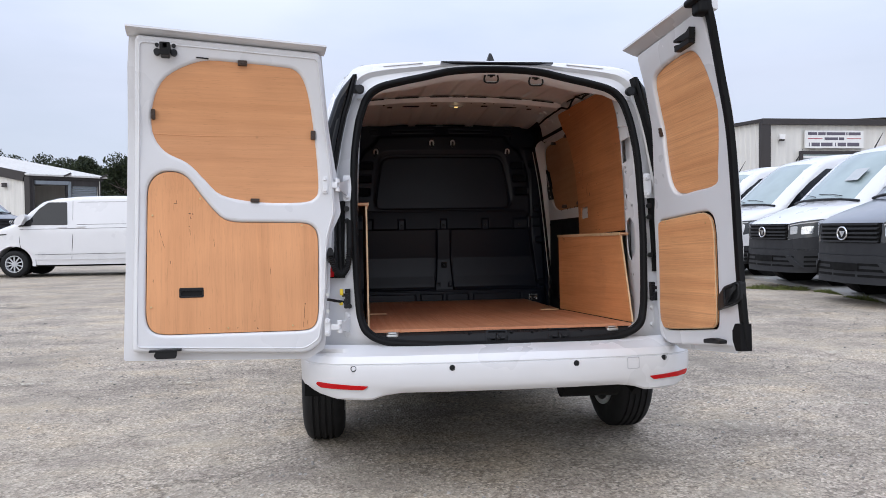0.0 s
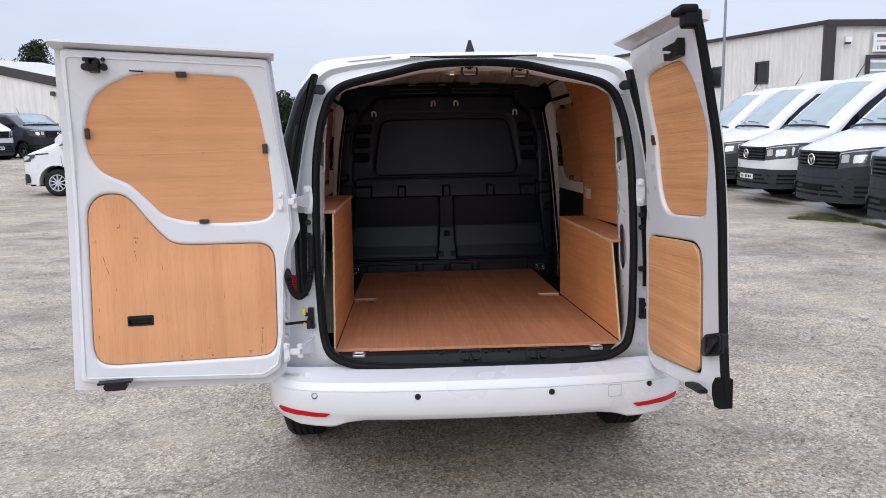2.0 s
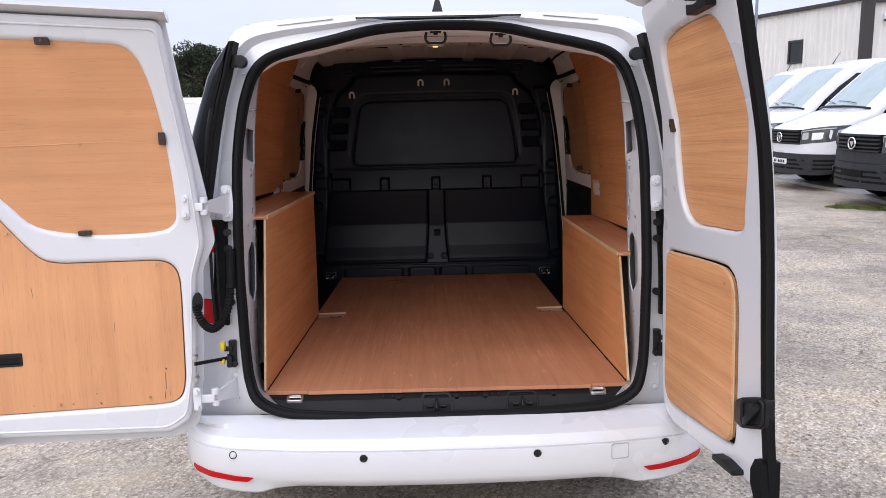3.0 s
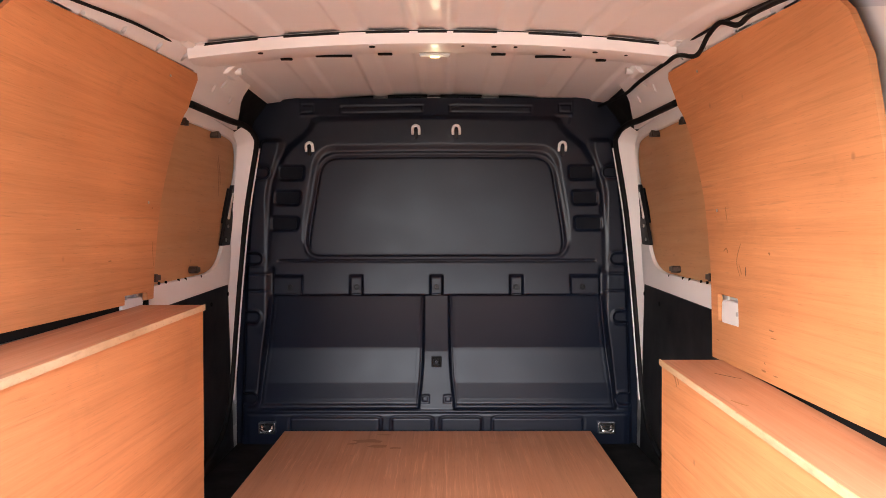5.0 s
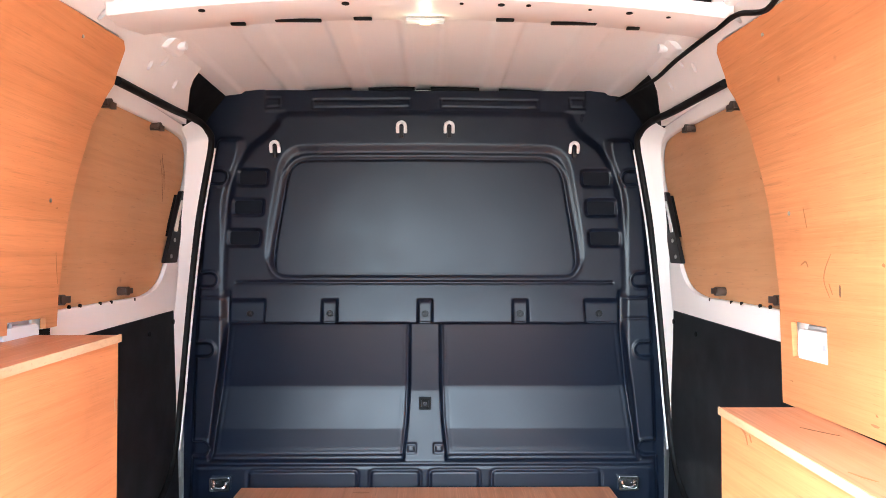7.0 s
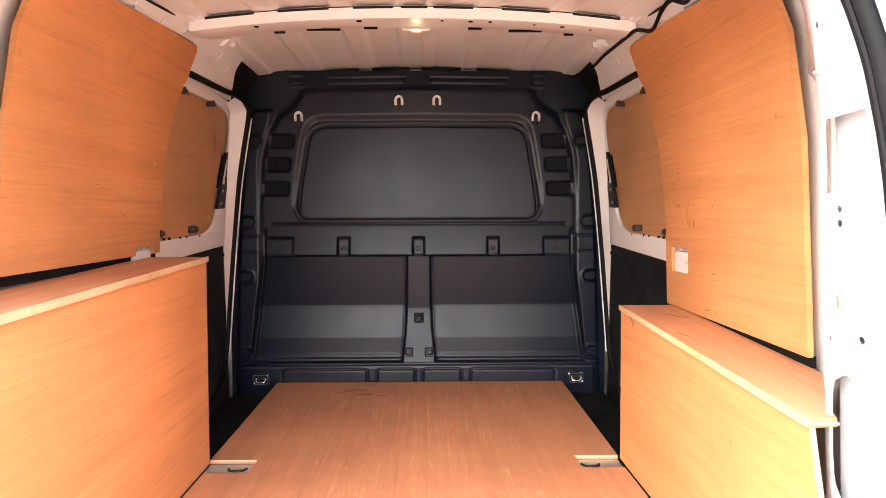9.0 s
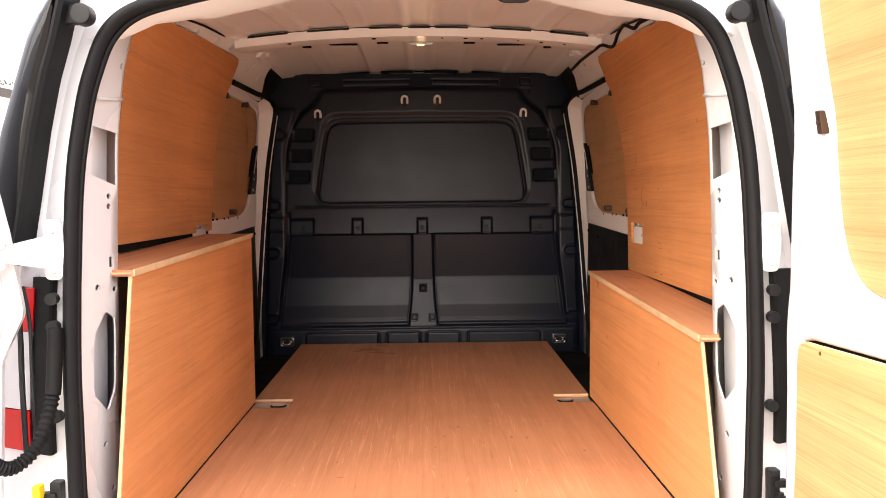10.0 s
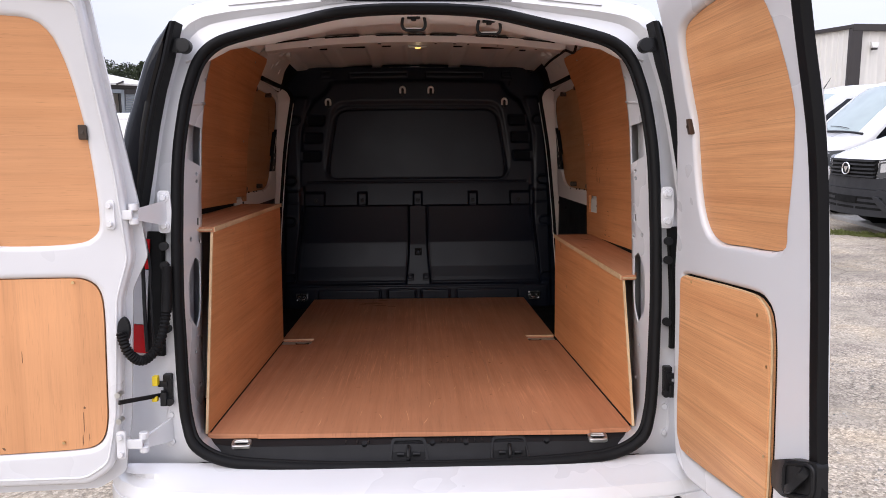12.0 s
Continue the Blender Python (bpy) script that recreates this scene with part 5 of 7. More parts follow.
    for y in (1.55, 1.60, 1.70, 1.76, 1.9):
        bm = bmesh.new()
        rod(bm, on_wall(s)(y, 1.288, -0.012), on_wall(s)(y, 1.288, -0.007), 0.004, 8)
        part("door_hole", bm, UNDER, dr)
    lk = part("door_lock_plate", slab(rnd([(2.105, 1.382), (2.205, 1.384), (2.268, 1.598), (2.215, 1.598)], 0.008), -0.016, -0.004, on_wall(s), [rnd([(2.168, 1.475), (2.215, 1.475), (2.243, 1.572), (2.212, 1.572)], 0.010)], bevel=0.002), BLACK, dr, "black lock cover plate")
    for y, z in ((2.150, 1.402), (2.175, 1.45), (2.236, 1.586)):
        bm = bmesh.new()
        rod(bm, on_wall(s)(y, z, -0.006), on_wall(s)(y, z, -0.001), 0.006, 10)
        part("plate_screw", bm, STEEL, lk)
    part("lock_well", slab([(2.15, 1.46), (2.225, 1.46), (2.25, 1.585), (2.20, 1.585)], -0.03, -0.015, on_wall(s)), RUBBER, lk)
    part("lower_trim", slab([(1.37, 0.60), (2.30, 0.60), (2.24, 0.95), (2.19, 1.243), (1.37, 1.214)], -0.018, -0.006, on_wall(s), (), WZ), BLACK, dr, "black lower door trim")
    for y, z in ((2.19, 1.21), (2.0, 1.19), (2.235, 0.86)):
        bm = bmesh.new()
        rod(bm, on_wall(s)(y, z, -0.008), on_wall(s)(y, z, -0.003), 0.007, 8)
        part("trim_button", bm, RUBBER, dr)
    # pillar edge and rubber round the door opening
    f = on_wall(s)
    line = [(1.86, 0.672, -0.002), (2.02, 0.688, -0.002), (2.15, 0.735, -0.004), (2.225, 0.82, -0.004), (2.25, 0.95, -0.001), (2.258, 1.12, 0.007), (2.26, 1.3, 0.019), (2.262, 1.5, 0.036), (2.262, 1.66, 0.048), (2.255, 1.735, 0.056), (2.235, 1.772, 0.045), (2.17, 1.802, 0.012), (2.0, 1.796, 0.008), (1.63, 1.786, 0.010)]
    edge = smooth_path([f(y, z, n) for y, z, n in line], 6)
    bm = bmesh.new()
    tube(bm, edge, 0.0105, 10, up=Vector((1, 0, 0.1)))
    part("door_rubber", bm, RUBBER, van, "black rubber round the side door opening")
    bm = bmesh.new()
    step_y = lambda z: interp(z, [0.67, 0.69, 0.735, 0.82, 0.95, 1.25, 1.4], [0.0, 0.012, 0.035, 0.06, 0.072, 0.066, 0.036])
    step_z = lambda z: interp(z, [0.67, 0.69, 0.735, 0.82, 1.7, 1.74, 1.8], [0.024, 0.022, 0.02, 0.006, 0.0, -0.02, -0.03])
    inner = smooth_path([f(y - 0.006, z, n - 0.003) for y, z, n in line[:-2]], 6)
    outer = smooth_path([f(y - step_y(z), z + step_z(z), min(-0.003, n - 0.02)) for y, z, n in line[:-2]], 6)
    loft(bm, [inner, outer], False)
    part("pillar_flange", bm, WHITE_IN, van, "white pillar edge beside the rubber")
    bm = bmesh.new()
    tube(bm, smooth_path([f(y + 0.022, z, n + 0.007) for y, z, n in line[3:-4]], 6), 0.0038, 8, up=Vector((1, 0, 0.1)))
    part("pillar_lip", bm, WHITE_IN, van, "white steel lip between rubber and bulkhead")

# cable along the right-hand rail
bm = bmesh.new()
pts = [(0.60, 0.45, 1.75), (0.60, 0.7, 1.80), (0.612, 0.93, 1.832), (0.622, 1.03, 1.838), (0.612, 1.10, 1.862), (0.614, 1.18, 1.856), (0.624, 1.29, 1.838), (0.612, 1.39, 1.862), (0.610, 1.50, 1.866), (0.608, 1.75, 1.87), (0.610, 1.92, 1.868), (0.60, 2.1, 1.875), (0.59, 2.26, 1.885)]
tube(bm, smooth_path(pts, 7), 0.0055, 8)
part("wiring_loom", bm, RUBBER, van, "black wiring loom along the roof rail")

# ---- roof inside ----
def roof_z(x, y):
    base = interp(y, [0.42, 0.7, 1.1, 1.6, 2.35], [1.822, 1.862, 1.912, 1.952, 1.945])
    return base - 0.035 * (abs(x) / 0.6) ** 2.2


CHANNELS = ((-0.60, 0.03), (-0.407, 0.034), (-0.20, 0.034), (-0.046, 0.012), (0.046, 0.012), (0.205, 0.034), (0.412, 0.034), (0.60, 0.03))


def channel(x):
    """Depth of the flat pressed channels that run along the roof sheet."""
    return max(min(1.0, max(0.0, (w - abs(x - c)) / 0.012 + 0.5)) for c, w in CHANNELS)


bm = bmesh.new()
xs = steps(-0.66, 0.66, 0.006)
loft(bm, [[Vector((x, y, roof_z(x, y) + 0.005 - 0.007 * channel(x))) for x in xs] for y in steps(0.40, 2.40, 0.1)], False)
part("roof_lining", bm, WHITE_IN, van, "bare white roof sheet with pressed channels")


def roof_beam(y0, y1, drop, name, label, holes=()):
    bm = bmesh.new()
    X = steps(-0.62, 0.62, 0.04)
    loft(bm, [[Vector((x, y0 - 0.01, roof_z(x, y0) - 0.002)), Vector((x, y0, roof_z(x, y0) - drop)), Vector((x, y0 + 0.055, roof_z(x, y0) - drop - 0.004)), Vector((x, y1 - 0.03, roof_z(x, y1) - drop * 0.75)),
               Vector((x, y1, roof_z(x, y1) - 0.004)), Vector((x, y1 + 0.015, roof_z(x, y1) - 0.001))] for x in X], False)
    b = part(name, bm, WHITE_IN, van, label)
    for x, yy, r in holes:
        bm = bmesh.new()
        yc = y0 + yy
        z = roof_z(x, yc) - (drop if yy < 0.06 else drop * 0.8) - 0.003
        rod(bm, (x, yc, z - 0.002), (x, yc, z + 0.006), r, 12)
        part("beam_hole", bm, UNDER, b)
    return b


BH = [(-0.44, 0.02, 0.007), (-0.153, 0.02, 0.008), (0.08, 0.02, 0.004), (0.16, 0.022, 0.007), (0.215, 0.02, 0.005), (0.34, 0.024, 0.004), (0.42, 0.026, 0.007), (0.50, 0.028, 0.005)]
beam = roof_beam(1.435, 1.66, 0.034, "roof_beam", "white roof cross beam with punched holes", BH)
for x, w in ((-0.40, 0.016), (-0.27, 0.05), (-0.13, 0.02), (0.18, 0.02), (0.33, 0.05), (0.46, 0.014)):
    part("beam_slot", boxes(((x, 1.585, roof_z(x, 1.58) - 0.036), (w * 2, 0.012, 0.006)), w=0.002), UNDER, beam)
lamp_holder = part("roof_lamp", boxes(((0.006, 1.59, roof_z(0, 1.59) - 0.040), (0.085, 0.024, 0.008)), w=0.003), SEAM, van, "small load-bay roof lamp, lit")
EMIT = Mat("lamp_glow", 0.4)
EMIT.color((0.9, 0.8, 0.6))
EMIT.b.inputs["Emission Color"].default_value = (1.0, 0.58, 0.14, 1)
EMIT.b.inputs["Emission Strength"].default_value = 1.3
part("lamp_lens", boxes(((0.006, 1.588, roof_z(0, 1.59) - 0.0445), (0.024, 0.014, 0.006)), w=0.002), EMIT.m, lamp_holder, "glowing warm lens")
bay_lamp = new("bay_lamp", bpy.data.lights.new("bay_lamp", "POINT"))
bay_lamp.data.energy, bay_lamp.data.color, bay_lamp.data.shadow_soft_size = 0.022, (1.0, 0.78, 0.5), 0.012
bay_lamp.parent, bay_lamp.location = van, (0.006, 1.585, roof_z(0, 1.59) - 0.085)
# black sealer pads where the roof sheet meets beams; along y = 1.432 they also darken the gaps
for yb, dz, spans in ((1.432, 0.0055, ((-0.577, -0.44), (-0.375, -0.234), (-0.167, -0.056), (-0.035, 0.039), (0.055, 0.166), (0.245, 0.38), (0.443, 0.575))), (2.345, 0.008, ((-0.576, -0.442), (-0.388, -0.235), (-0.181, -0.034), (0.016, 0.17), (0.233, 0.368), (0.44, 0.576))),
                      (0.47, 0.01, ((-0.48, -0.30), (-0.2, 0.0), (0.1, 0.24), (0.3, 0.48)))):
    for a, b in spans:
        bm = bmesh.new()
        tube(bm, [(x, yb, roof_z(x, yb) - dz) for x in steps(a, b, 0.025)], 0.0062, 8)
        part("sealer_bead", bm, RUBBER, van)
# thin black tube drawn in as the shadow line along the beam's top edge
bm = bmesh.new()
tube(bm, [(x, 1.427, roof_z(x, 1.427) - 0.003) for x in steps(-0.6, 0.6, 0.05)], 0.0022, 8)
part("sealer_bead", bm, RUBBER, van)
bm = bmesh.new()
tube(bm, [(-0.62, 2.36, 1.92), (-0.3, 2.36, 1.928), (0, 2.36, 1.93), (0.3, 2.36, 1.928), (0.62, 2.36, 1.92)], 0.007, 8)
part("roof_front_lip", bm, WHITE_IN, van)
for s in (-1, 1):
    bm = bmesh.new()
    tube(bm, [(s * 0.628, y, roof_z(0.62, y) - 0.006) for y in steps(0.5, 1.42, 0.1)], 0.0035, 8)
    part("sealer_bead", bm, RUBBER, van)

# ---- bulkhead ----
BY = 2.30
bulk = lambda u, v, n: (u, BY - n, v)
bh = part("bulkhead", slab([(-0.76, 0.60), (0.76, 0.60), (0.755, 1.25), (0.735, 1.6), (0.70, 1.78), (0.62, 1.955), (-0.62, 1.955), (-0.70, 1.78), (-0.735, 1.6), (-0.755, 1.25)], -0.15, -0.125, bulk), BULK, van, "moulded charcoal plastic bulkhead")


def inside(U, V, outline):
    """Signed distance to an outline, positive inside, at every point of the grid."""
    P = np.array(outline, float)
    best, odd = np.full(U.shape, 1e9), np.zeros(U.shape, bool)
    for p, q in zip(P, np.roll(P, -1, 0)):
        e = q - p
        if e @ e < 1e-12:
            continue
        t = np.clip(((U - p[0]) * e[0] + (V - p[1]) * e[1]) / (e @ e), 0, 1)
        best = np.minimum(best, np.hypot(U - p[0] - t * e[0], V - p[1] - t * e[1]))
        if p[1] != q[1]:
            odd ^= ((p[1] > V) != (q[1] > V)) & (U < e[0] * (V - p[1]) / e[1] + p[0])
    return np.where(odd, best, -best)


def soft(d, w):
    """0 outside to 1 inside, over a rounded edge of width w."""
    t = np.clip(d / w + 0.5, 0, 1)
    return t * t * (3 - 2 * t)


def mirror_outline(half):
    return half + [(-u, v) for u, v in half[::-1]]


MOUNTS = [(-0.541, 0.044), (-0.295, 0.023), (0.0, 0.022), (0.295, 0.023), (0.541, 0.044)]
COLUMN_EDGE = ([0.6, 0.81, 0.97, 1.22, 1.45, 1.60, 1.70, 1.76, 1.80], [0.722, 0.716, 0.711, 0.703, 0.690, 0.675, 0.660, 0.645, 0.62])
POCKET_SIDE = ([0.776, 0.99, 1.195], [0.660, 0.636, 0.608])
COLUMN_MID = ([0.776, 0.90, 1.0, 1.19], [0.068, 0.056, 0.051, 0.049])


def bulkhead_face():
    """The whole moulding as one sheet, pressed in and out."""
    us, vs = np.linspace(-0.745, 0.745, 432), np.linspace(0.60, 1.925, 386)
    U, V = np.meshgrid(us, vs)
    A = np.abs(U)
    h = np.full(U.shape, -0.014)
    # side columns up to the shoulder, with half-round notches at their outer edge
    edge = np.interp(V, *COLUMN_EDGE)
    col = soft(edge - A, 0.016) * soft(A - 0.622 + 0.05 * soft(V - 1.66, 0.2), 0.03) * soft(1.768 - V, 0.02)
    for z in (1.649, 1.331, 1.115, 0.812):
        e = float(np.interp(z, *COLUMN_EDGE))
        d = np.hypot(np.maximum(0, e - 0.032 - A), V - z)
        ring = 0.024 - d
        h += 0.005 * np.exp(-(ring / 0.005) ** 2) * soft(edge - A, 0.01)
        col = col * (1 - 0.8 * soft(ring - 0.003, 0.008))
    h += 0.014 * col
    for z in (1.275, 1.212):
        h -= 0.004 * np.exp(-((V - z) / 0.0035) ** 2) * col
    # upper moulding
    upper = mirror_outline([(0.628, 1.29), (0.624, 1.404), (0.612, 1.53), (0.600, 1.62), (0.578, 1.69), (0.540, 1.745), (0.488, 1.785), (0.462, 1.815), (0.452, 1.838), (0.43, 1.851), (0.0, 1.860)])
    up = soft(inside(U, V, upper), 0.034)
    h = h + (0.0 - h) * up
    # top strip with two inset plates
    strip = soft(V - 1.858, 0.010) * soft(0.503 - A, 0.008)
    h = h + (-0.010 - 0.15 * (V - 1.858) - h) * strip
    for o in ([(-0.352, 1.868), (-0.050, 1.872), (-0.050, 1.897), (-0.352, 1.893)], [(0.050, 1.872), (0.352, 1.868), (0.352, 1.893), (0.050, 1.897)]):
        d = inside(U, V, o)
        h -= 0.003 * np.exp(-(d / 0.0032) ** 2)
    for s in (-1, 1):
        h -= 0.004 * np.exp(-(inside(U, V, [(s * 0.455, 1.872), (s * 0.50, 1.870), (s * 0.50, 1.90), (s * 0.455, 1.90)]) / 0.003) ** 2)
    # three slots a side that run out into the groove beside the column
    for s in (-1, 1):
        for z, a, b in ((1.648, 0.490, 0.582), (1.556, 0.503, 0.597), (1.461, 0.512, 0.611)):
            o = rnd([(s * a, z - 0.026), (s * b, z - 0.026), (s * b, z + 0.026), (s * (a - 0.004), z + 0.026)], 0.012)
            m = soft(inside(U, V, o), 0.012)
            h = h + (-0.009 - h) * m
    # window blank: outer step, groove and a slightly dished pad
    outer = inside(U, V, rnd(mirror_outline([(0.502, 1.352), (0.490, 1.50), (0.448, 1.752), (0.0, 1.757)]), 0.075))
    frame_in = soft(outer - 0.014, 0.032)
    h = h - 0.010 * frame_in * soft(V - 1.345, 0.03)
    padd = inside(U, V, rnd(mirror_outline([(0.476, 1.345), (0.465, 1.45), (0.421, 1.706), (0.0, 1.709)]), 0.066))
    h += 0.002 * np.exp(-((padd + 0.012) / 0.005) ** 2)
    dish = 0.0015 * (1 - ((V - 1.527) / 0.182) ** 2).clip(0) * (1 - (A / 0.5) ** 4).clip(0)
    h = h + (-0.004 - dish - h) * soft(padd - 0.004, 0.006)
    h -= 0.005 * np.exp(-((padd - 0.001) / 0.0034) ** 2)
    # line under the window, then the shelf band that leans back towards its top
    band_side = soft(0.600 - A, 0.012)
    h -= 0.005 * np.exp(-((V - 1.323) / 0.0036) ** 2) * soft(0.585 - A, 0.01)
    band = soft(1.319 - V, 0.006) * soft(V - 1.196, 0.005) * band_side
    h = h + (0.016 * (1.322 - V) / 0.126 - 0.001 - h) * band
    for x, w in MOUNTS:
        o = [(x - w, 1.19), (x + w, 1.19), (x + w, 1.262), (x + w + 0.005, 1.292), (x - w - 0.005, 1.292), (x - w, 1.262)]
        if w > 0.03:
            out = math.copysign(1, x)
            o = [(x - out * w, 1.19), (x + out * 0.075, 1.19), (x + out * 0.075, 1.292), (x - out * (w + 0.005), 1.292)]
        m = soft(inside(U, V, o), 0.008) * soft(V - 1.199, 0.004)
        back = -0.005 + 0.022 * soft(V - 1.276, 0.04)
        h = h + (np.minimum(h, back) - h) * m
    # lower moulding: two folded pockets either side of a folded column
    low = soft(1.196 - V, 0.008)
    fold = np.interp(V, [0.6, 0.772, 0.79, 0.81, 0.868, 0.880, 0.985, 0.997, 1.195], [0.0, 0.0, -0.018, -0.020, -0.021, -0.023, -0.040, -0.041, -0.012])
    spine = np.interp(V, [0.6, 0.772, 0.96, 0.985, 1.195], [0.0, 0.0, -0.024, -0.026, -0.004])
    side, mid = np.interp(V, *POCKET_SIDE), np.interp(V, *COLUMN_MID)
    pocket = np.minimum(np.minimum(side - A, A - mid), V - 0.776)
    field = soft(side + 0.004 - A, 0.016)
    h = h + (np.where(A < mid + 0.004, spine, fold) - h) * low * field
    h = h + (fold - h) * low * soft(pocket, 0.012)
    h -= 0.006 * np.exp(-((pocket - 0.001) / 0.0045) ** 2) * low
    h -= 0.0006 * np.exp(-((pocket - 0.020) / 0.003) ** 2) * low * soft(1.19 - V, 0.01)
    # plinth with four flat pads
    plinth = soft(0.770 - V, 0.008)
    h = h + (0.004 - h) * plinth * soft(0.70 - A, 0.02)
    h -= 0.003 * np.exp(-((V - 0.757) / 0.004) ** 2) * soft(0.70 - A, 0.02)
    for a, b in ((0.21, 0.54), (0.018, 0.165)):
        d = inside(A, V, rnd([(a, 0.60), (b, 0.60), (b, 0.742), (a, 0.742)], 0.012))
        h += 0.003 * soft(d, 0.008) - 0.004 * np.exp(-((d + 0.004) / 0.004) ** 2)
    # small moulded pads low on the column
    for x in (-0.043, 0.043):
        d = inside(U, V, [(x - 0.013, 0.797), (x + 0.013, 0.797), (x + 0.013, 0.822), (x - 0.013, 0.822)])
        h -= 0.0035 * np.exp(-(d / 0.0032) ** 2)
    n = len(us)
    me = bpy.data.meshes.new("moulded_face")
    verts = np.stack([U, BY - h, V], -1).reshape(-1, 3)
    i = np.arange((len(vs) - 1) * n).reshape(-1, n)[:, :-1].ravel()
    me.from_pydata(verts.tolist(), [], np.stack([i, i + 1, i + n + 1, i + n], 1).tolist())
    me.shade_smooth()
    me.materials.append(BULK)
    ob = new("moulded_face", me)
    ob.parent = bh


bulkhead_face()
# added dark plates that give the slots their recess shade
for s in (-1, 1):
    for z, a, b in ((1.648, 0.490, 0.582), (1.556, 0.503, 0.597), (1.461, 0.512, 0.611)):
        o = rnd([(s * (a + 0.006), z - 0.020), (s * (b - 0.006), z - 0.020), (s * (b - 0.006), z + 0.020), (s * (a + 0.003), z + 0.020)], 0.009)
        part("slot_plate", slab(o, -0.03, -0.0075, bulk), SLOT_SHADE, bh)
for x, w in MOUNTS:
    bm = bmesh.new()
    tube(bm, [bulk(x + 0.0085 * math.cos(a), 1.226 + 0.0085 * math.sin(a), -0.002) for a in np.linspace(0, 2 * math.pi, 15)[:-1]], 0.0025, 6, True, Vector((0, 1, 0)))
    rod(bm, bulk(x, 1.226, -0.008), bulk(x, 1.226, 0.001), 0.0045, 8)
    part("mount_boss", bm, BLACK, bh)
for s in (-1, 1):
    # black foam in the top corner
    o = rnd([(s * 0.505, 1.776), (s * 0.63, 1.768), (s * 0.71, 1.80), (s * 0.745, 1.87), (s * 0.735, 1.952), (s * 0.62, 1.94), (s * 0.505, 1.912)], 0.014)
    part("top_corner_block", slab(o, -0.12, -0.020, bulk, bevel=0.02, seg=4), RUBBER, bh, "black foam corner pad")
    o = [(2.0, 1.885), (2.0, 1.945), (2.36, 1.95), (2.36, 1.76), (2.20, 1.775), (2.10, 1.802)]
    part("corner_side", slab(o, -0.02, -0.010, on_wall(s), (), WZ, steps(2.05, 2.32, 0.08)), RUBBER, bh, "black foam along the roof rail")
    # chrome lashing cleat low down
    o = rnd([(s * 0.594, 0.686), (s * 0.656, 0.686), (s * 0.656, 0.730), (s * 0.594, 0.730)], 0.006)
    h = rnd([(s * 0.601, 0.694), (s * 0.649, 0.694), (s * 0.649, 0.722), (s * 0.601, 0.722)], 0.009)
    cl = part("lashing_cleat", slab(o, 0.006, 0.024, bulk, [h], bevel=0.003), CHROME, van, "bright metal lashing cleat")
    part("cleat_cup", slab(o, 0.004, 0.009, bulk), BLACK, cl)
    bm = bmesh.new()
    tube(bm, smooth_path([bulk(s * 0.606, 0.716, 0.014), bulk(s * 0.611, 0.700, 0.026), bulk(s * 0.639, 0.700, 0.026), bulk(s * 0.644, 0.716, 0.014)], 5), 0.004, 8)
    part("cleat_bar", bm, CHROME, cl)
    for dx in (-0.009, 0.009):
        bm = bmesh.new()
        rod(bm, bulk(s * (0.625 + dx), 0.712, 0.008), bulk(s * (0.625 + dx), 0.712, 0.014), 0.005, 8)
        part("cleat_bolt", bm, CHROME, cl)
cb = part("column_boss", slab(rnd([(-0.019, 0.927), (0.019, 0.927), (0.019, 0.966), (-0.019, 0.966)], 0.004), -0.035, -0.012, bulk, [rnd([(-0.012, 0.934), (0.012, 0.934), (0.012, 0.958), (-0.012, 0.958)], 0.003)], bevel=0.003), RUBBER, bh)
part("boss_plate", slab(rnd([(-0.011, 0.936), (0.011, 0.936), (0.011, 0.957), (-0.011, 0.957)], 0.002), -0.03, -0.014, bulk, bevel=0.002), RUBBER, cb)
bm = bmesh.new()
rod(bm, bulk(0, 0.946, -0.02), bulk(0, 0.946, -0.010), 0.006, 10)
part("boss_pin", bm, BULK, cb)
for x, z in ((-0.465, 1.738), (0.463, 1.738), (-0.074, 1.80), (0.074, 1.80)):
    bm = bmesh.new()
    arch = [(-0.0118, -0.012), (-0.0122, 0.004), (-0.0095, 0.0145), (0.0, 0.0195), (0.0095, 0.0145), (0.0122, 0.004), (0.0118, -0.012)]
    tube(bm, smooth_path([bulk(x + a, z + b, 0.004 + 0.010 * min(1, (b + 0.014) / 0.02)) for a, b in arch], 4), 0.0055, 8)
    hk = part("coat_hook", bm, CARD, bh, "pale steel loop")
    part("hook_peg", slab(rnd([(x - 0.0065, z - 0.028), (x + 0.0065, z - 0.028), (x + 0.0065, z + 0.006), (x - 0.0065, z + 0.006)], 0.005), 0.0, 0.016, bulk, bevel=0.004), BLACK, hk)

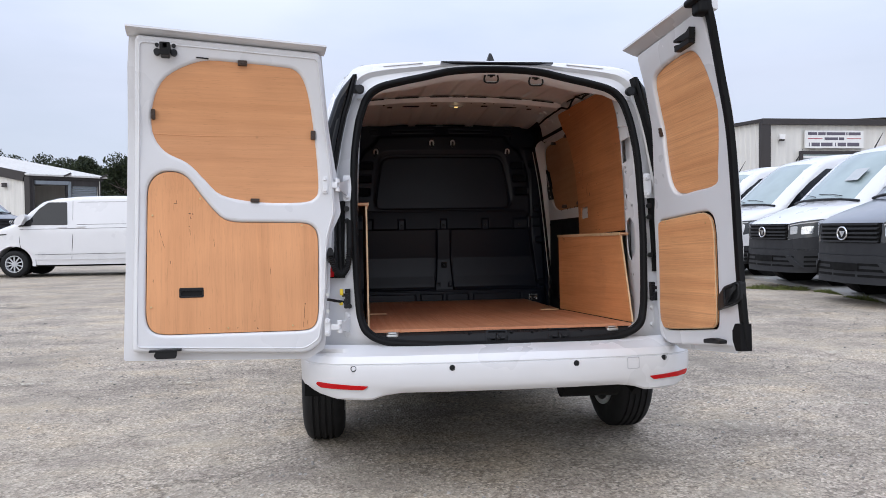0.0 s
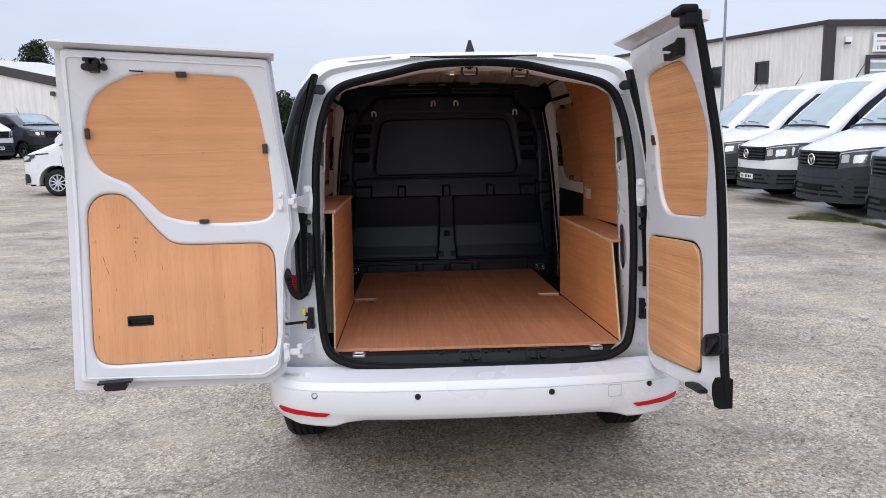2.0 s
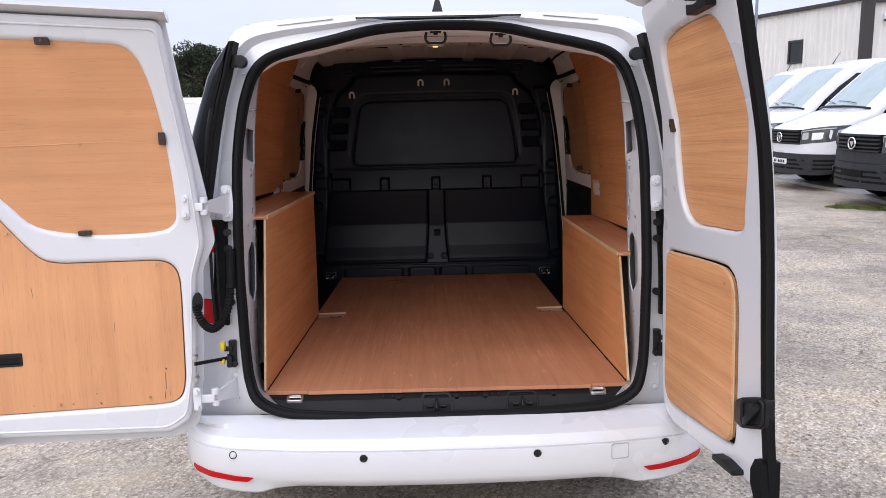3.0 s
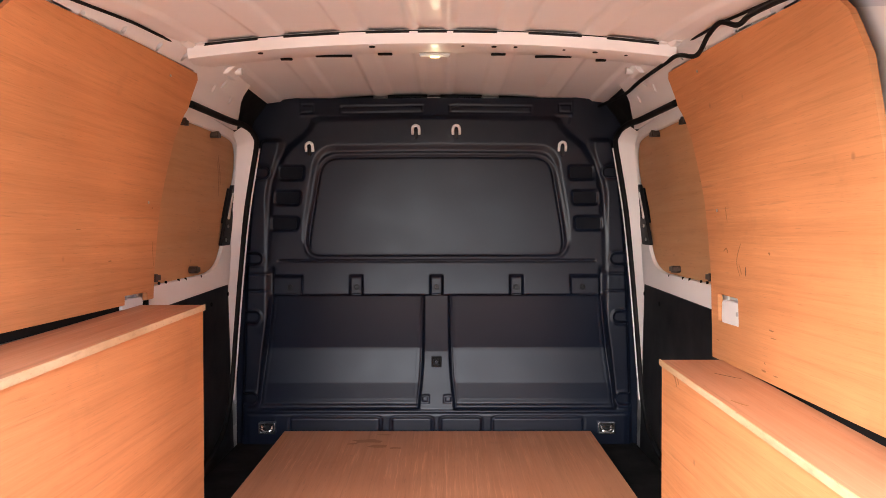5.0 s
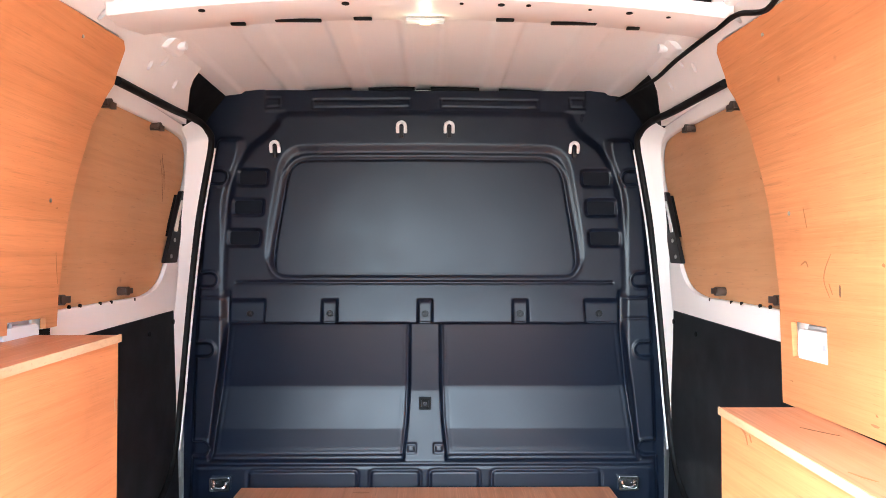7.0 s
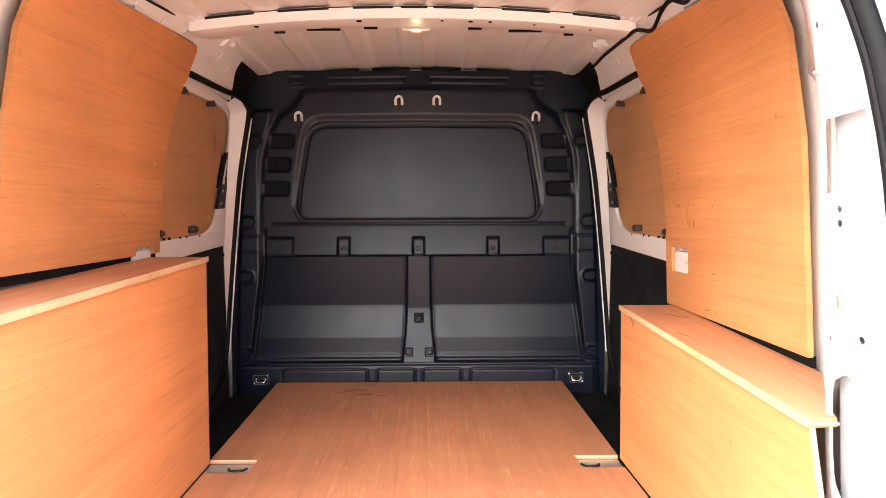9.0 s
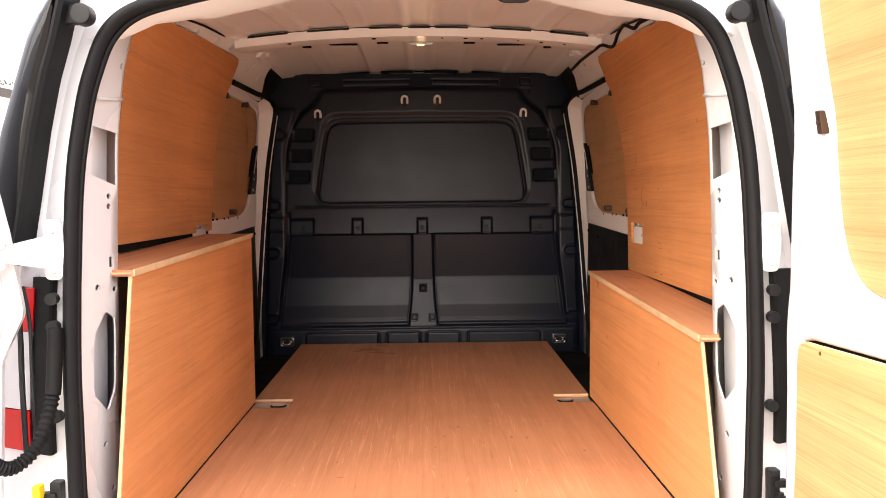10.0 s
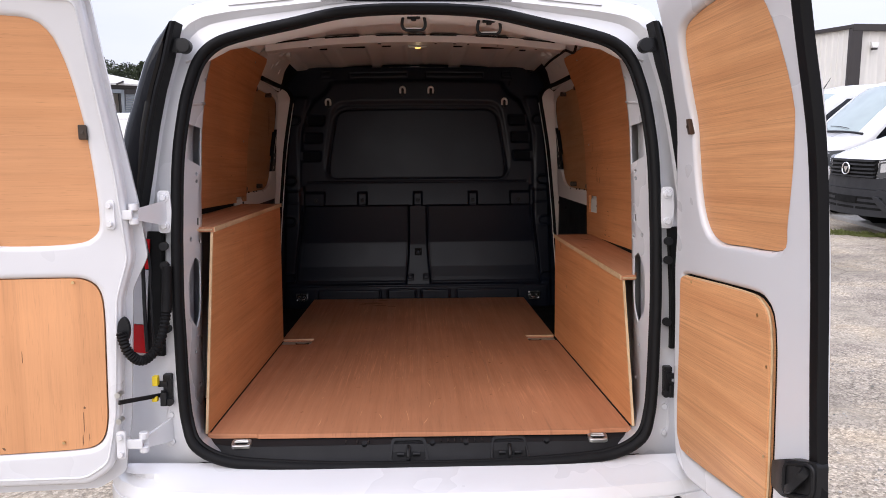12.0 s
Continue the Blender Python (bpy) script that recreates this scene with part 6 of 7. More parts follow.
# ---- ground ----
def ground_material():
    k = Mat("gravelly_tarmac", 0.9, spec=0.3)
    grit = k.voronoi(72, k.coords((1, 1, 1)))
    fine = k.voronoi(150, k.coords((1, 1, 1), (0, 0, 20)))
    c = k.ramp(grit.outputs["Color"], [(0.0, (0.16, 0.138, 0.114)), (0.4, (0.36, 0.316, 0.266)), (0.75, (0.48, 0.427, 0.365)), (0.97, (0.60, 0.54, 0.47))])
    c = k.mix(c, k.ramp(fine.outputs["Color"], [(0.1, 0.70), (0.5, 1.04), (0.9, 1.32)]), 0.65, "MULTIPLY")
    c = k.mix(c, k.ramp(grit.outputs["Distance"], [(0.30, 1.05), (0.62, 0.62)]), 0.55, "MULTIPLY")
    bare = k.ramp(k.noise(1.6, 9, 0.75), [(0.50, 0.0), (0.62, 0.6)])
    c = k.mix(c, k.mix((0.245, 0.22, 0.184), (0.41, 0.372, 0.316), k.ramp(k.noise(90, 4, 0.8), [(0.3, 0.0), (0.7, 1.0)])), bare)
    c = k.mix(c, k.ramp(k.noise(0.55, 7, 0.62), [(0.30, 0.55), (0.48, 0.95), (0.70, 1.22)]), 0.85, "MULTIPLY")
    c = k.mix(c, k.ramp(k.noise(6, 6, 0.7), [(0.3, 0.72), (0.6, 1.1)]), 0.7, "MULTIPLY")
    c = k.mix(c, (0.27, 0.235, 0.19), k.ramp(k.noise(0.23, 4), [(0.45, 0.0), (0.7, 0.5)]))
    tint = k.ramp(k.noise(1.15, 5, 0.65, k.coords((1, 1.6, 1), (0, 0, 62))), [(0.34, (0.76, 0.74, 0.76)), (0.5, (1.05, 1.04, 1.03)), (0.66, (1.26, 1.18, 1.06))])
    c = k.mix(c, tint, 0.9, "MULTIPLY")
    flecks = k.ramp(k.noise(34, 4, 0.75, k.coords((1, 1, 1), (0, 0, 45))), [(0.30, 0.48), (0.42, 1.03), (0.66, 1.03), (0.76, 1.3)])
    c = k.mix(c, flecks, 0.8, "MULTIPLY")
    warped = k.mix(k.coords((1, 1, 1)), k.noise(3.0, 4), 0.16, "ADD")
    crack = k.ramp(k.voronoi(1.15, warped, "DISTANCE_TO_EDGE").outputs["Distance"], [(0.0, 0.45), (0.012, 1.0)])
    c = k.mix(c, crack, k.ramp(k.noise(0.7, 3), [(0.45, 0.0), (0.6, 0.8)]), "MULTIPLY")
    stain = k.ramp(k.noise(0.9, 3, 0.4, k.coords((1, 1, 1), (0, 0, 30))), [(0.70, 0.0), (0.78, 0.6)])
    c = k.mix(c, (0.05, 0.048, 0.045), stain)
    h = k.mix(grit.outputs["Distance"], k.noise(25, 6, 0.7), 0.5)
    c = k.mix(c, (1.02, 1.0, 0.945), 1.0, "MULTIPLY")
    k.color(c).bump(h, 0.55, 0.012)
    return k.m


GROUND = ground_material()


def rise(x, y):
    """The yard climbs a little towards the shed."""
    return 0.58 * min(1, max(0, (y - 17) / 10)) * min(1, max(0, (-x - 9) / 5))


def ground():
    fine = lambda a, b, d: steps(a, b, d)
    xs = [-900, -300, -100, -50, -36, -30, -27, -24, -21, -18, -16, -14] + fine(-12, 12, 0.12) + [18, 30, 50, 100, 300, 900]
    ys = [-900, -300, -100, -40, -15, -8] + fine(-5, 16, 0.12) + [18, 20, 22, 24, 26, 28, 30, 33, 36, 45, 70, 120, 300, 1200]
    V = [(x, y, 0.012 * (noise.fractal((x * 0.9, y * 0.9, 0.3), 1.0, 2.0, 4) - 0.1) if -12 <= x <= 12 and -5 <= y <= 16 else rise(x, y)) for y in ys for x in xs]
    n = len(xs)
    Fc = [(i * n + j, i * n + j + 1, (i + 1) * n + j + 1, (i + 1) * n + j) for i in range(len(ys) - 1) for j in range(n - 1)]
    me = bpy.data.meshes.new("ground")
    me.from_pydata(V, [], Fc)
    me.shade_smooth()
    me.materials.append(GROUND)
    tagged(new("ground", me), "worn grey tarmac yard with loose gravel and stains", "ground", kind="structure")


ground()

# ---- parked vehicles ----
def parked_vehicle(name, label, category, m, spec, group=""):
    """A van seen from outside. Its nose is at y = 0 and it reaches back along -y; z = 0 is the ground."""
    v = thing(name, label, category, m, group)
    P, W, L = spec["top"], spec["half"], spec["length"]
    px, pz = [a for a, _ in P], [b for _, b in P]
    zb, r, body, low = 0.30, spec["wheel"], spec["paint"], spec["bumper"]
    top = lambda d: interp(d, px, pz)   # d: metres back from the nose

    def half(d, z):
        t = max(0.0, z - spec["belt"])
        w = W - spec["tumble"] * t - 0.10 * max(0.0, t - 0.75) ** 2
        w -= 0.035 * max(0, 0.6 - z) / 0.3
        return w * interp(d, [0.0, 0.08, 0.25, 0.6, 1.2, L - 0.3, L], [0.62, 0.76, 0.89, 0.965, 1.0, 1.0, 0.97])

    def back(x, d):
        """The nose and cab are bowed in plan: metres back at x."""
        return d + spec["bow"] * (abs(x) / W) ** 2 * interp(d, [0.0, 1.9, 3.4], [1.0, 1.0, 0.0])

    def sect(d):
        zt = top(d)
        zz = [zb + (zt - 0.10 - zb) * k / 23 for k in range(24)]
        pts = [(half(d, z), z) for z in zz]
        w = pts[-1][0]
        return pts + [(w * 0.975, zt - 0.055), (w * 0.93, zt - 0.028), (w * 0.82, zt - 0.014), (w * 0.5, zt - 0.003), (0, zt)]

    ds = sorted(set([0.0, 0.03, 0.08, 0.15, 0.25] + steps(0.35, L, 0.05)))
    bm = bmesh.new()
    rows = []
    for d in ds:
        s = sect(d)
        rows.append([bm.verts.new((x, -back(x, d), z)) for x, z in [(-a, b) for a, b in s] + s[-2::-1]])
    n = len(rows[0])
    axles = (spec["axle"], spec["axle"] + spec["base"])
    for i in range(len(rows) - 1):
        for j in range(n - 1):
            c = (rows[i][j].co + rows[i + 1][j + 1].co) / 2
            if c.z < r * 2.3 and any((-c.y - a) ** 2 + (c.z - r) ** 2 < (r * (1.30 if spec["tall"] else 1.43)) ** 2 for a in axles):
                continue
            bm.faces.new((rows[i][j], rows[i][j + 1], rows[i + 1][j + 1], rows[i + 1][j]))
    bm.faces.new(rows[0][::-1])
    bm.faces.new(rows[-1])
    part("body", bm, body, v)
    part("underbody", boxes(((0, -L / 2, 0.36), (W * 1.5, L * 0.94, 0.22)), w=0.02), UNDER, v)

    def side_sheet(pts, s, mat, nm, off=0.006, label2="", depth=0.01, r0=0.03):
        o = rnd(pts, r0)
        us, vs2 = [p[0] for p in o], [p[1] for p in o]
        bm = slab(o, -depth, off, lambda u, z, k: (s * (half(u, z) + k), -back(half(u, z), u), z), (), steps(min(vs2), max(vs2), 0.12)[1:-1], steps(min(us), max(us), 0.07 if max(us) < 1.0 else 0.2)[1:-1])
        return part(nm, bm, mat, v, label2)

    def top_sheet(d0, d1, x0, x1, mat, nm, off=0.008, label2=""):
        """A sheet laid on the sloping top (windscreen)."""
        bm = bmesh.new()
        rings = []
        for d in steps(d0, d1, 0.08):
            z = top(d)
            t = (d - d0) / (d1 - d0)
            xx = x0 + (x1 - x0) * t
            rings.append([Vector((xx * k, -back(xx * k, d) + off * 0.8 - 0.02 * abs(k) ** 3, z - 0.05 * abs(k) ** 3.0 + off)) for k in np.linspace(-1, 1, 13)])
        loft(bm, rings, False)
        return part(nm, bm, mat, v, label2)

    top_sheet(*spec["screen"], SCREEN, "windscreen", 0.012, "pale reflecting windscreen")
    d0, d1, x0, _ = spec["screen"]
    bm = bmesh.new()
    tube(bm, [(k * x0, -back(k * x0, d0) + 0.03 + 0.02 - 0.02 * abs(k) ** 3, top(d0) + 0.018 - 0.05 * abs(k) ** 3) for k in np.linspace(-0.95, 0.95, 12)], 0.02, 8)
    part("wiper_cowl", bm, BLACK, v)
    for k in (-0.55, 0.15):
        bm = bmesh.new()
        tube(bm, [(k * x0, -back(k * x0, d0) - 0.02, top(d0 + 0.04) + 0.03), (k * x0 + 0.3, -back(k * x0 + 0.3, d0) - 0.06, top(d0 + 0.08) + 0.03), (k * x0 + 0.62, -back(k * x0 + 0.62, d0) - 0.08, top(d0 + 0.1) + 0.02)], 0.006, 6)
        part("wiper", bm, BLACK, v)
    for s in (-1, 1):
        side_sheet(spec["window"], s, GLASS, "side_window", 0.006, "dark side window")
        for ln in spec["lines"]:
            bm = bmesh.new()
            tube(bm, smooth_path([(s * (half(d, z) + 0.001), -back(half(d, z), d), z) for d, z in ln], 4), 0.005, 6)
            part("panel_gap", bm, UNDER, v)
        for hd, hz in spec["handles"]:
            part("door_handle", boxes(((s * (half(hd, hz) + 0.012), -back(half(hd, hz), hd), hz), (0.03, 0.2, 0.035)), w=0.01), body, v)
        # mirror
        md, mz = spec["mirror"]
        bm = bmesh.new()
        x = s * (half(md, mz) + 0.14)
        my = back(W, md) if spec["tall"] else md
        if spec["tall"]:
            box(bm, (x, -my, mz + 0.06), (0.2, 0.11, 0.24))
            bev(bm, 0.04, 3)
        else:
            bm = slab(rnd([(-0.12, -0.10), (0.02, -0.12), (0.13, 0.06), (0.12, 0.15), (0.02, 0.15), (-0.11, 0.02)], 0.035), -0.11, 0.11, lambda q, z, k: (x + k, -my - q, mz + 0.05 + z), bevel=0.03)
            side_sheet([(1.04, 1.265), (1.36, 1.27), (1.40, 1.46), (1.30, 1.42)], s, BLACK, "mirror_base", 0.012, "black mirror base", 0.01, 0.015)
        part("mirror", bm, body if not spec["tall"] else BLACK, v, "door mirror")
        part("mirror_arm", boxes(((s * (half(md, mz) + 0.03), -my, mz - 0.06), (0.14, 0.06, 0.06)), w=0.02), BLACK, v)
        for a in axles:
            wheel(v, (s * (W - 0.13), -a, r), s, r, 0.11, r * 0.62, spec["spokes"], spec["rim"])
            bm = bmesh.new()
            ar = r * (1.24 if spec["tall"] else 1.37)
            arc = [(-a + ar * math.cos(t), r + ar * math.sin(t)) for t in np.linspace(-0.12, math.pi + 0.12, 20)]
            rings = [[Vector((s * xx, -a + (y + a) * f, r + (z - r) * f)) for xx, f in ((W - 0.45, 0.95), (half(a, 0.7) - 0.005, 0.95), (half(a, 0.7) + 0.008, 0.97), (half(a, 0.7) + 0.006, 1.14), (half(a, 0.7) - 0.03, 1.16))] for y, z in arc]
            loft(bm, rings, True, False, True)
            part("wheel_arch", bm, UNDER if spec["tall"] else body, v)
            bm = bmesh.new()
            lz, lr = (r + 0.02, r * 1.2) if spec["tall"] else (r * 1.45, r * 1.38)
            rod(bm, (s * (W - 0.42), -a, lz), (s * (W - 0.40), -a, lz), lr, 24)
            part("arch_liner", bm, UNDER, v)
        if spec["tall"]:
            side_sheet([(1.9, 0.52), (L - 1.75, 0.52), (L - 1.75, 0.60), (1.9, 0.60)], s, BLACK, "rub_strip", 0.012)

    # the face of the vehicle
    def face_y(x, z):
        a = abs(x)
        return -interp(a / max(0.1, half(1.2, z)), [0.0, 0.62, 0.76, 0.89, 0.965, 1.0], [0.0, 0.02, 0.08, 0.25, 0.6, 1.0]) - spec["bow"] * (a / W) ** 2

    def face(pts, mat, nm, off=0.02, label2="", depth=0.03, r0=0.02, parent=None, holes=()):
        o = rnd(pts, r0)
        us = [p[0] for p in o]
        bm = slab(o, -depth, off, lambda u, z, k: (u, face_y(u, z) + k, z), [rnd(h, 0.01) for h in holes], (), steps(min(us), max(us), 0.035)[1:-1])
        return part(nm, bm, mat, parent or v, label2)

    f = spec["face"]
    w = W
    if spec["tall"]:
        lower = face([(-0.97 * w, 0.30), (-0.8 * w, 0.24), (0.8 * w, 0.24), (0.97 * w, 0.30), (0.985 * w, 0.60), (0.96 * w, 0.74), (-0.96 * w, 0.74), (-0.985 * w, 0.60)], BUMPER, "lower_bumper", 0.045, "dark textured lower bumper", 0.05)
        up = face([(-0.965 * w, 0.745), (0.965 * w, 0.745), (0.968 * w, 1.06), (0.90 * w, 0.985), (0.56 * w, 0.925), (-0.56 * w, 0.925), (-0.90 * w, 0.985), (-0.968 * w, 1.06)], low, "upper_bumper", 0.03, "", 0.05)
        for z in (0.36, 0.46, 0.56):
            for a, b in ((-0.66, -0.24), (-0.2, 0.2), (0.24, 0.66)):
                face([(a * w, z), (b * w, z), (b * w, z + 0.045), (a * w, z + 0.045)], UNDER, "bumper_slot", 0.049, "", 0.0, 0.01, lower)
        for s in (-1, 1):
            face([(s * 0.70 * w, 0.34), (s * 0.78 * w, 0.34), (s * 0.62 * w, 0.62), (s * 0.54 * w, 0.62)], BUMPER, "bumper_bar", 0.075, "", 0.02, 0.01, lower)
        pl = face([(-0.26, 0.47), (0.26, 0.47), (0.26, 0.60), (-0.26, 0.60)], spec["plate"], "number_plate", 0.062, "", 0.01, 0.01)
        if spec["plate"] is CARD:
            for k in range(7):
                if k != 4:
                    face([(-0.21 + k * 0.06, 0.50), (-0.175 + k * 0.06, 0.50), (-0.175 + k * 0.06, 0.57), (-0.21 + k * 0.06, 0.57)], UNDER, "plate_bar", 0.066, "", 0.0, 0.004, pl)
        g = face([(-0.50 * w, 0.905), (0.50 * w, 0.905), (0.56 * w, 1.20), (-0.56 * w, 1.20)], UNDER, "grille", 0.024, "black slatted grille", 0.03)
        for z in (0.935, 0.995, 1.055, 1.115, 1.17):
            face([(-0.51 * w, z), (0.51 * w, z), (0.53 * w, z + 0.026), (-0.53 * w, z + 0.026)], BUMPER, "grille_slat", 0.05, "", 0.03, 0.008, g)
        bm = bmesh.new()
        tube(bm, [(0.088 * math.cos(t), face_y(0, 1) + 0.062, 1.06 + 0.088 * math.sin(t)) for t in np.linspace(0, 2 * math.pi, 25)[:-1]], 0.011, 8, True, Vector((0, 1, 0)))
        bg = part("badge", bm, CHROME, v, "round chrome badge ring")
        bm = bmesh.new()
        rod(bm, (0, face_y(0, 1) + 0.04, 1.06), (0, face_y(0, 1) + 0.056, 1.06), 0.084, 24)
        part("badge_disc", bm, BLACK, bg)
        part("badge_plate", slab(rnd([(-0.055, 1.095), (0.055, 1.095), (0.0, 1.005)], 0.012), 0.0, 0.008, lambda u, z, n: (u, face_y(0, 1) + 0.056 + n, z)), CHROME, bg)
        for s in (-1, 1):
            hl = face([(s * 0.555 * w, 0.93), (s * 0.90 * w, 0.985), (s * 0.955 * w, 1.08), (s * 0.968 * w, 1.22), (s * 0.96 * w, 1.285), (s * 0.90 * w, 1.27), (s * 0.585 * w, 1.20)], LAMP, "headlamp", 0.034, "clear headlamp with bright reflectors", 0.04)
            side_sheet([(0.0, 0.30), (0.50, 0.30), (0.55, 0.5), (0.62, 0.66), (0.70, 0.74), (0.0, 0.74)], s, BUMPER, "bumper_corner", 0.03, "dark textured bumper corner", 0.03)
            side_sheet([(0.0, 0.742), (0.705, 0.742), (0.75, 0.86), (0.74, 1.02), (0.68, 1.20), (0.62, 1.255), (0.52, 1.20), (0.40, 1.03), (0.12, 0.95), (0.0, 0.92)], s, low, "upper_bumper_corner", 0.022, "", 0.03)
            for z in (0.36, 0.46, 0.56):
                side_sheet([(0.02, z), (0.36, z + 0.01), (0.34, z + 0.05), (0.02, z + 0.045)], s, UNDER, "bumper_slot", 0.033, "", 0.0, 0.012)
            face([(s * 0.60 * w, 1.165), (s * 0.90 * w, 1.225), (s * 0.90 * w, 1.24), (s * 0.60 * w, 1.18)], CLEAR, "lamp_strip", 0.041, "pale light strip", 0.0, 0.004, hl)
            for u in (0.66, 0.80):
                face([(s * (u - 0.05) * w, 1.02), (s * (u + 0.045) * w, 1.04), (s * (u + 0.045) * w, 1.16), (s * (u - 0.045) * w, 1.15)], REFLECTOR, "lamp_reflector", 0.041, "", 0.0, 0.02, hl)
        bm = bmesh.new()
        dd = spec["screen"][1] + 0.35
        rod(bm, (0.35, -dd, top(dd)), (0.35, -dd - 0.16, top(dd) + 0.26), 0.012, 8, 0.005)
        part("roof_aerial", bm, BLACK, v, "black rod aerial")
        # sheet of paper behind the screen
        sd = spec["screen"]
        dm = sd[0] + 0.48 * (sd[1] - sd[0])
        if spec["card"]:
            part("dash_card", slab([(-0.55, 0.05), (-0.22, 0.05), (-0.22, 0.27), (-0.55, 0.27)], 0, 0.004, lambda u, q, k: (u, -(dm - 0.18 + q) + 0.02, top(dm - 0.18 + q) + 0.017 + k)), PAPER, v, "white card in the windscreen")
    else:
        face([(-0.58 * w, 0.28), (0.58 * w, 0.28), (0.62 * w, 0.46), (-0.62 * w, 0.46)], BLACK, "lower_grille", 0.04, "black lower grille", 0.05)
        face([(-0.60 * w, 0.87), (0.60 * w, 0.87), (0.60 * w, 0.96), (-0.60 * w, 0.96)], BLACK, "grille", 0.02, "black slim grille", 0.05)
        for s in (-1, 1):
            face([(s * 0.60 * w, 0.86), (s * 0.90 * w, 0.87), (s * 0.90 * w, 1.03), (s * 0.62 * w, 0.98)], LAMP, "headlamp_front", 0.02, "", 0.06)
            hl = side_sheet([(0.02, 0.86), (0.40, 0.97), (0.42, 1.06), (0.2, 1.05), (0.02, 1.0)], s, LAMP, "headlamp", 0.022, "clear headlamp", 0.03)
            side_sheet([(0.06, 0.89), (0.28, 0.95), (0.28, 1.02), (0.16, 1.02), (0.06, 0.98)], s, CLEAR, "lamp_reflector", 0.028, "", 0.0)
            side_sheet([(0.02, 0.32), (0.20, 0.34), (0.24, 0.44), (0.20, 0.55), (0.10, 0.57), (0.02, 0.54)], s, BLACK, "fog_lamp_surround", 0.034, "black fog lamp surround", 0.03)
            side_sheet([(0.42, 1.04), (0.78, 1.06), (0.77, 1.085), (0.42, 1.07)], s, GLASS, "wing_trim", 0.008, "", 0.01, 0.006)
            side_sheet([(1.42, 0.43), (3.82, 0.43), (3.82, 0.445), (1.42, 0.445)], s, WHITE, "sill_crease", 0.012, "", 0.01, 0.004)
    if spec.get("low_nose"):
        # the row sits on a lower nose and roof than the tall pattern above
        for o in v.children_recursive:
            if o.name.split(".")[0] not in ("tyre", "rim", "brake_disc", "wheel_arch", "arch_liner"):
                for q in o.data.vertices:
                    q.co.z = interp(q.co.z, [0.2, 0.30, 0.745, 1.06, 2.6, 3.2], [0.2, 0.28, 0.60, 0.875, 2.415, 3.015])
    return v


BIG = dict(bow=0.20, top=[(0.0, 1.20), (0.06, 1.245), (0.3, 1.34), (0.65, 1.45), (0.95, 1.55), (1.35, 1.93), (1.75, 2.28), (2.05, 2.47), (2.5, 2.575), (3.2, 2.60), (5.7, 2.60), (5.98, 2.52)],
           half=1.02, length=5.98, belt=1.05, tumble=0.10, wheel=0.355, axle=1.0, base=3.64, screen=(0.98, 1.92, 0.90, 0.84), tall=True, face=None,
           window=[(1.06, 1.47), (2.25, 1.42), (2.25, 2.27), (2.0, 2.27), (1.60, 2.00), (1.30, 1.74)], lines=[[(1.28, 0.62), (1.26, 1.1), (1.28, 1.42)], [(2.36, 0.62), (2.36, 1.4), (2.34, 2.1)], [(2.4, 1.32), (5.9, 1.32)]],
           handles=[(2.2, 1.22), (2.62, 1.22)], mirror=(1.48, 1.42), spokes=5, rim=STEEL, paint=WHITE, bumper=BUMPER, plate=UNDER, card=False)
MID = dict(bow=0.0, top=[(0.0, 0.98), (0.06, 1.04), (0.3, 1.13), (0.6, 1.23), (1.05, 1.40), (1.35, 1.68), (1.63, 1.90), (1.95, 1.975), (2.5, 2.02), (3.2, 2.03), (5.1, 2.01), (5.3, 1.87)],
           half=0.95, length=5.30, belt=1.15, tumble=0.13, wheel=0.335, axle=0.93, base=3.4, screen=(1.08, 1.64, 0.78, 0.70), tall=False, face=None,
           window=[(1.26, 1.30), (2.22, 1.29), (2.20, 1.86), (1.76, 1.86), (1.54, 1.70), (1.34, 1.45)], lines=[[(1.14, 0.62), (1.08, 0.9), (1.10, 1.3)], [(2.30, 0.42), (2.34, 1.0), (2.34, 1.88)], [(1.1, 1.19), (3.0, 1.205), (5.2, 1.21)], [(1.45, 0.56), (3.8, 0.57)], [(2.45, 1.86), (5.1, 1.86)], [(2.45, 1.30), (5.1, 1.31)]],
           handles=[(2.1, 1.24), (2.56, 1.25)], mirror=(1.18, 1.36), spokes=10, rim=ALLOY, paint=WHITE, bumper=WHITE, plate=UNDER)

ROW = "vans parked in a row"
parked_vehicle("large_van", "large van with grey bonnet and dark bumper, parked at the kerb", "van", pose(5.78, 6.34, 0.06, 0, 0, 93), dict(BIG, low_nose=True, paint=GREY_PAINT), ROW)
parked_vehicle("large_van", "large white van with dark bumper and paper in its windscreen", "van", pose(6.25, 9.13, 0.06, 0, 0, 91), dict(BIG, low_nose=True, card=True), ROW)
parked_vehicle("large_van", "large white van with white bumper and a number plate", "van", pose(6.48, 11.96, 0.06, 0, 0, 90), dict(BIG, low_nose=True, bumper=WHITE, plate=CARD), ROW)
parked_vehicle("large_van", "large white van with dark bumper, farther along the row", "van", pose(6.79, 14.93, 0.06, 0, 0, 90), dict(BIG, low_nose=True), ROW)
parked_vehicle("large_van", "large white van at the far end of the row", "van", pose(7.15, 17.9, 0.06, 0, 0, 90), dict(BIG, low_nose=True), ROW)
parked_vehicle("mid_van", "clean white panel van with alloy wheels, parked side-on", "van", pose(-9.93, 16.05 + 1.9, 0, 0, 0, 90), MID)
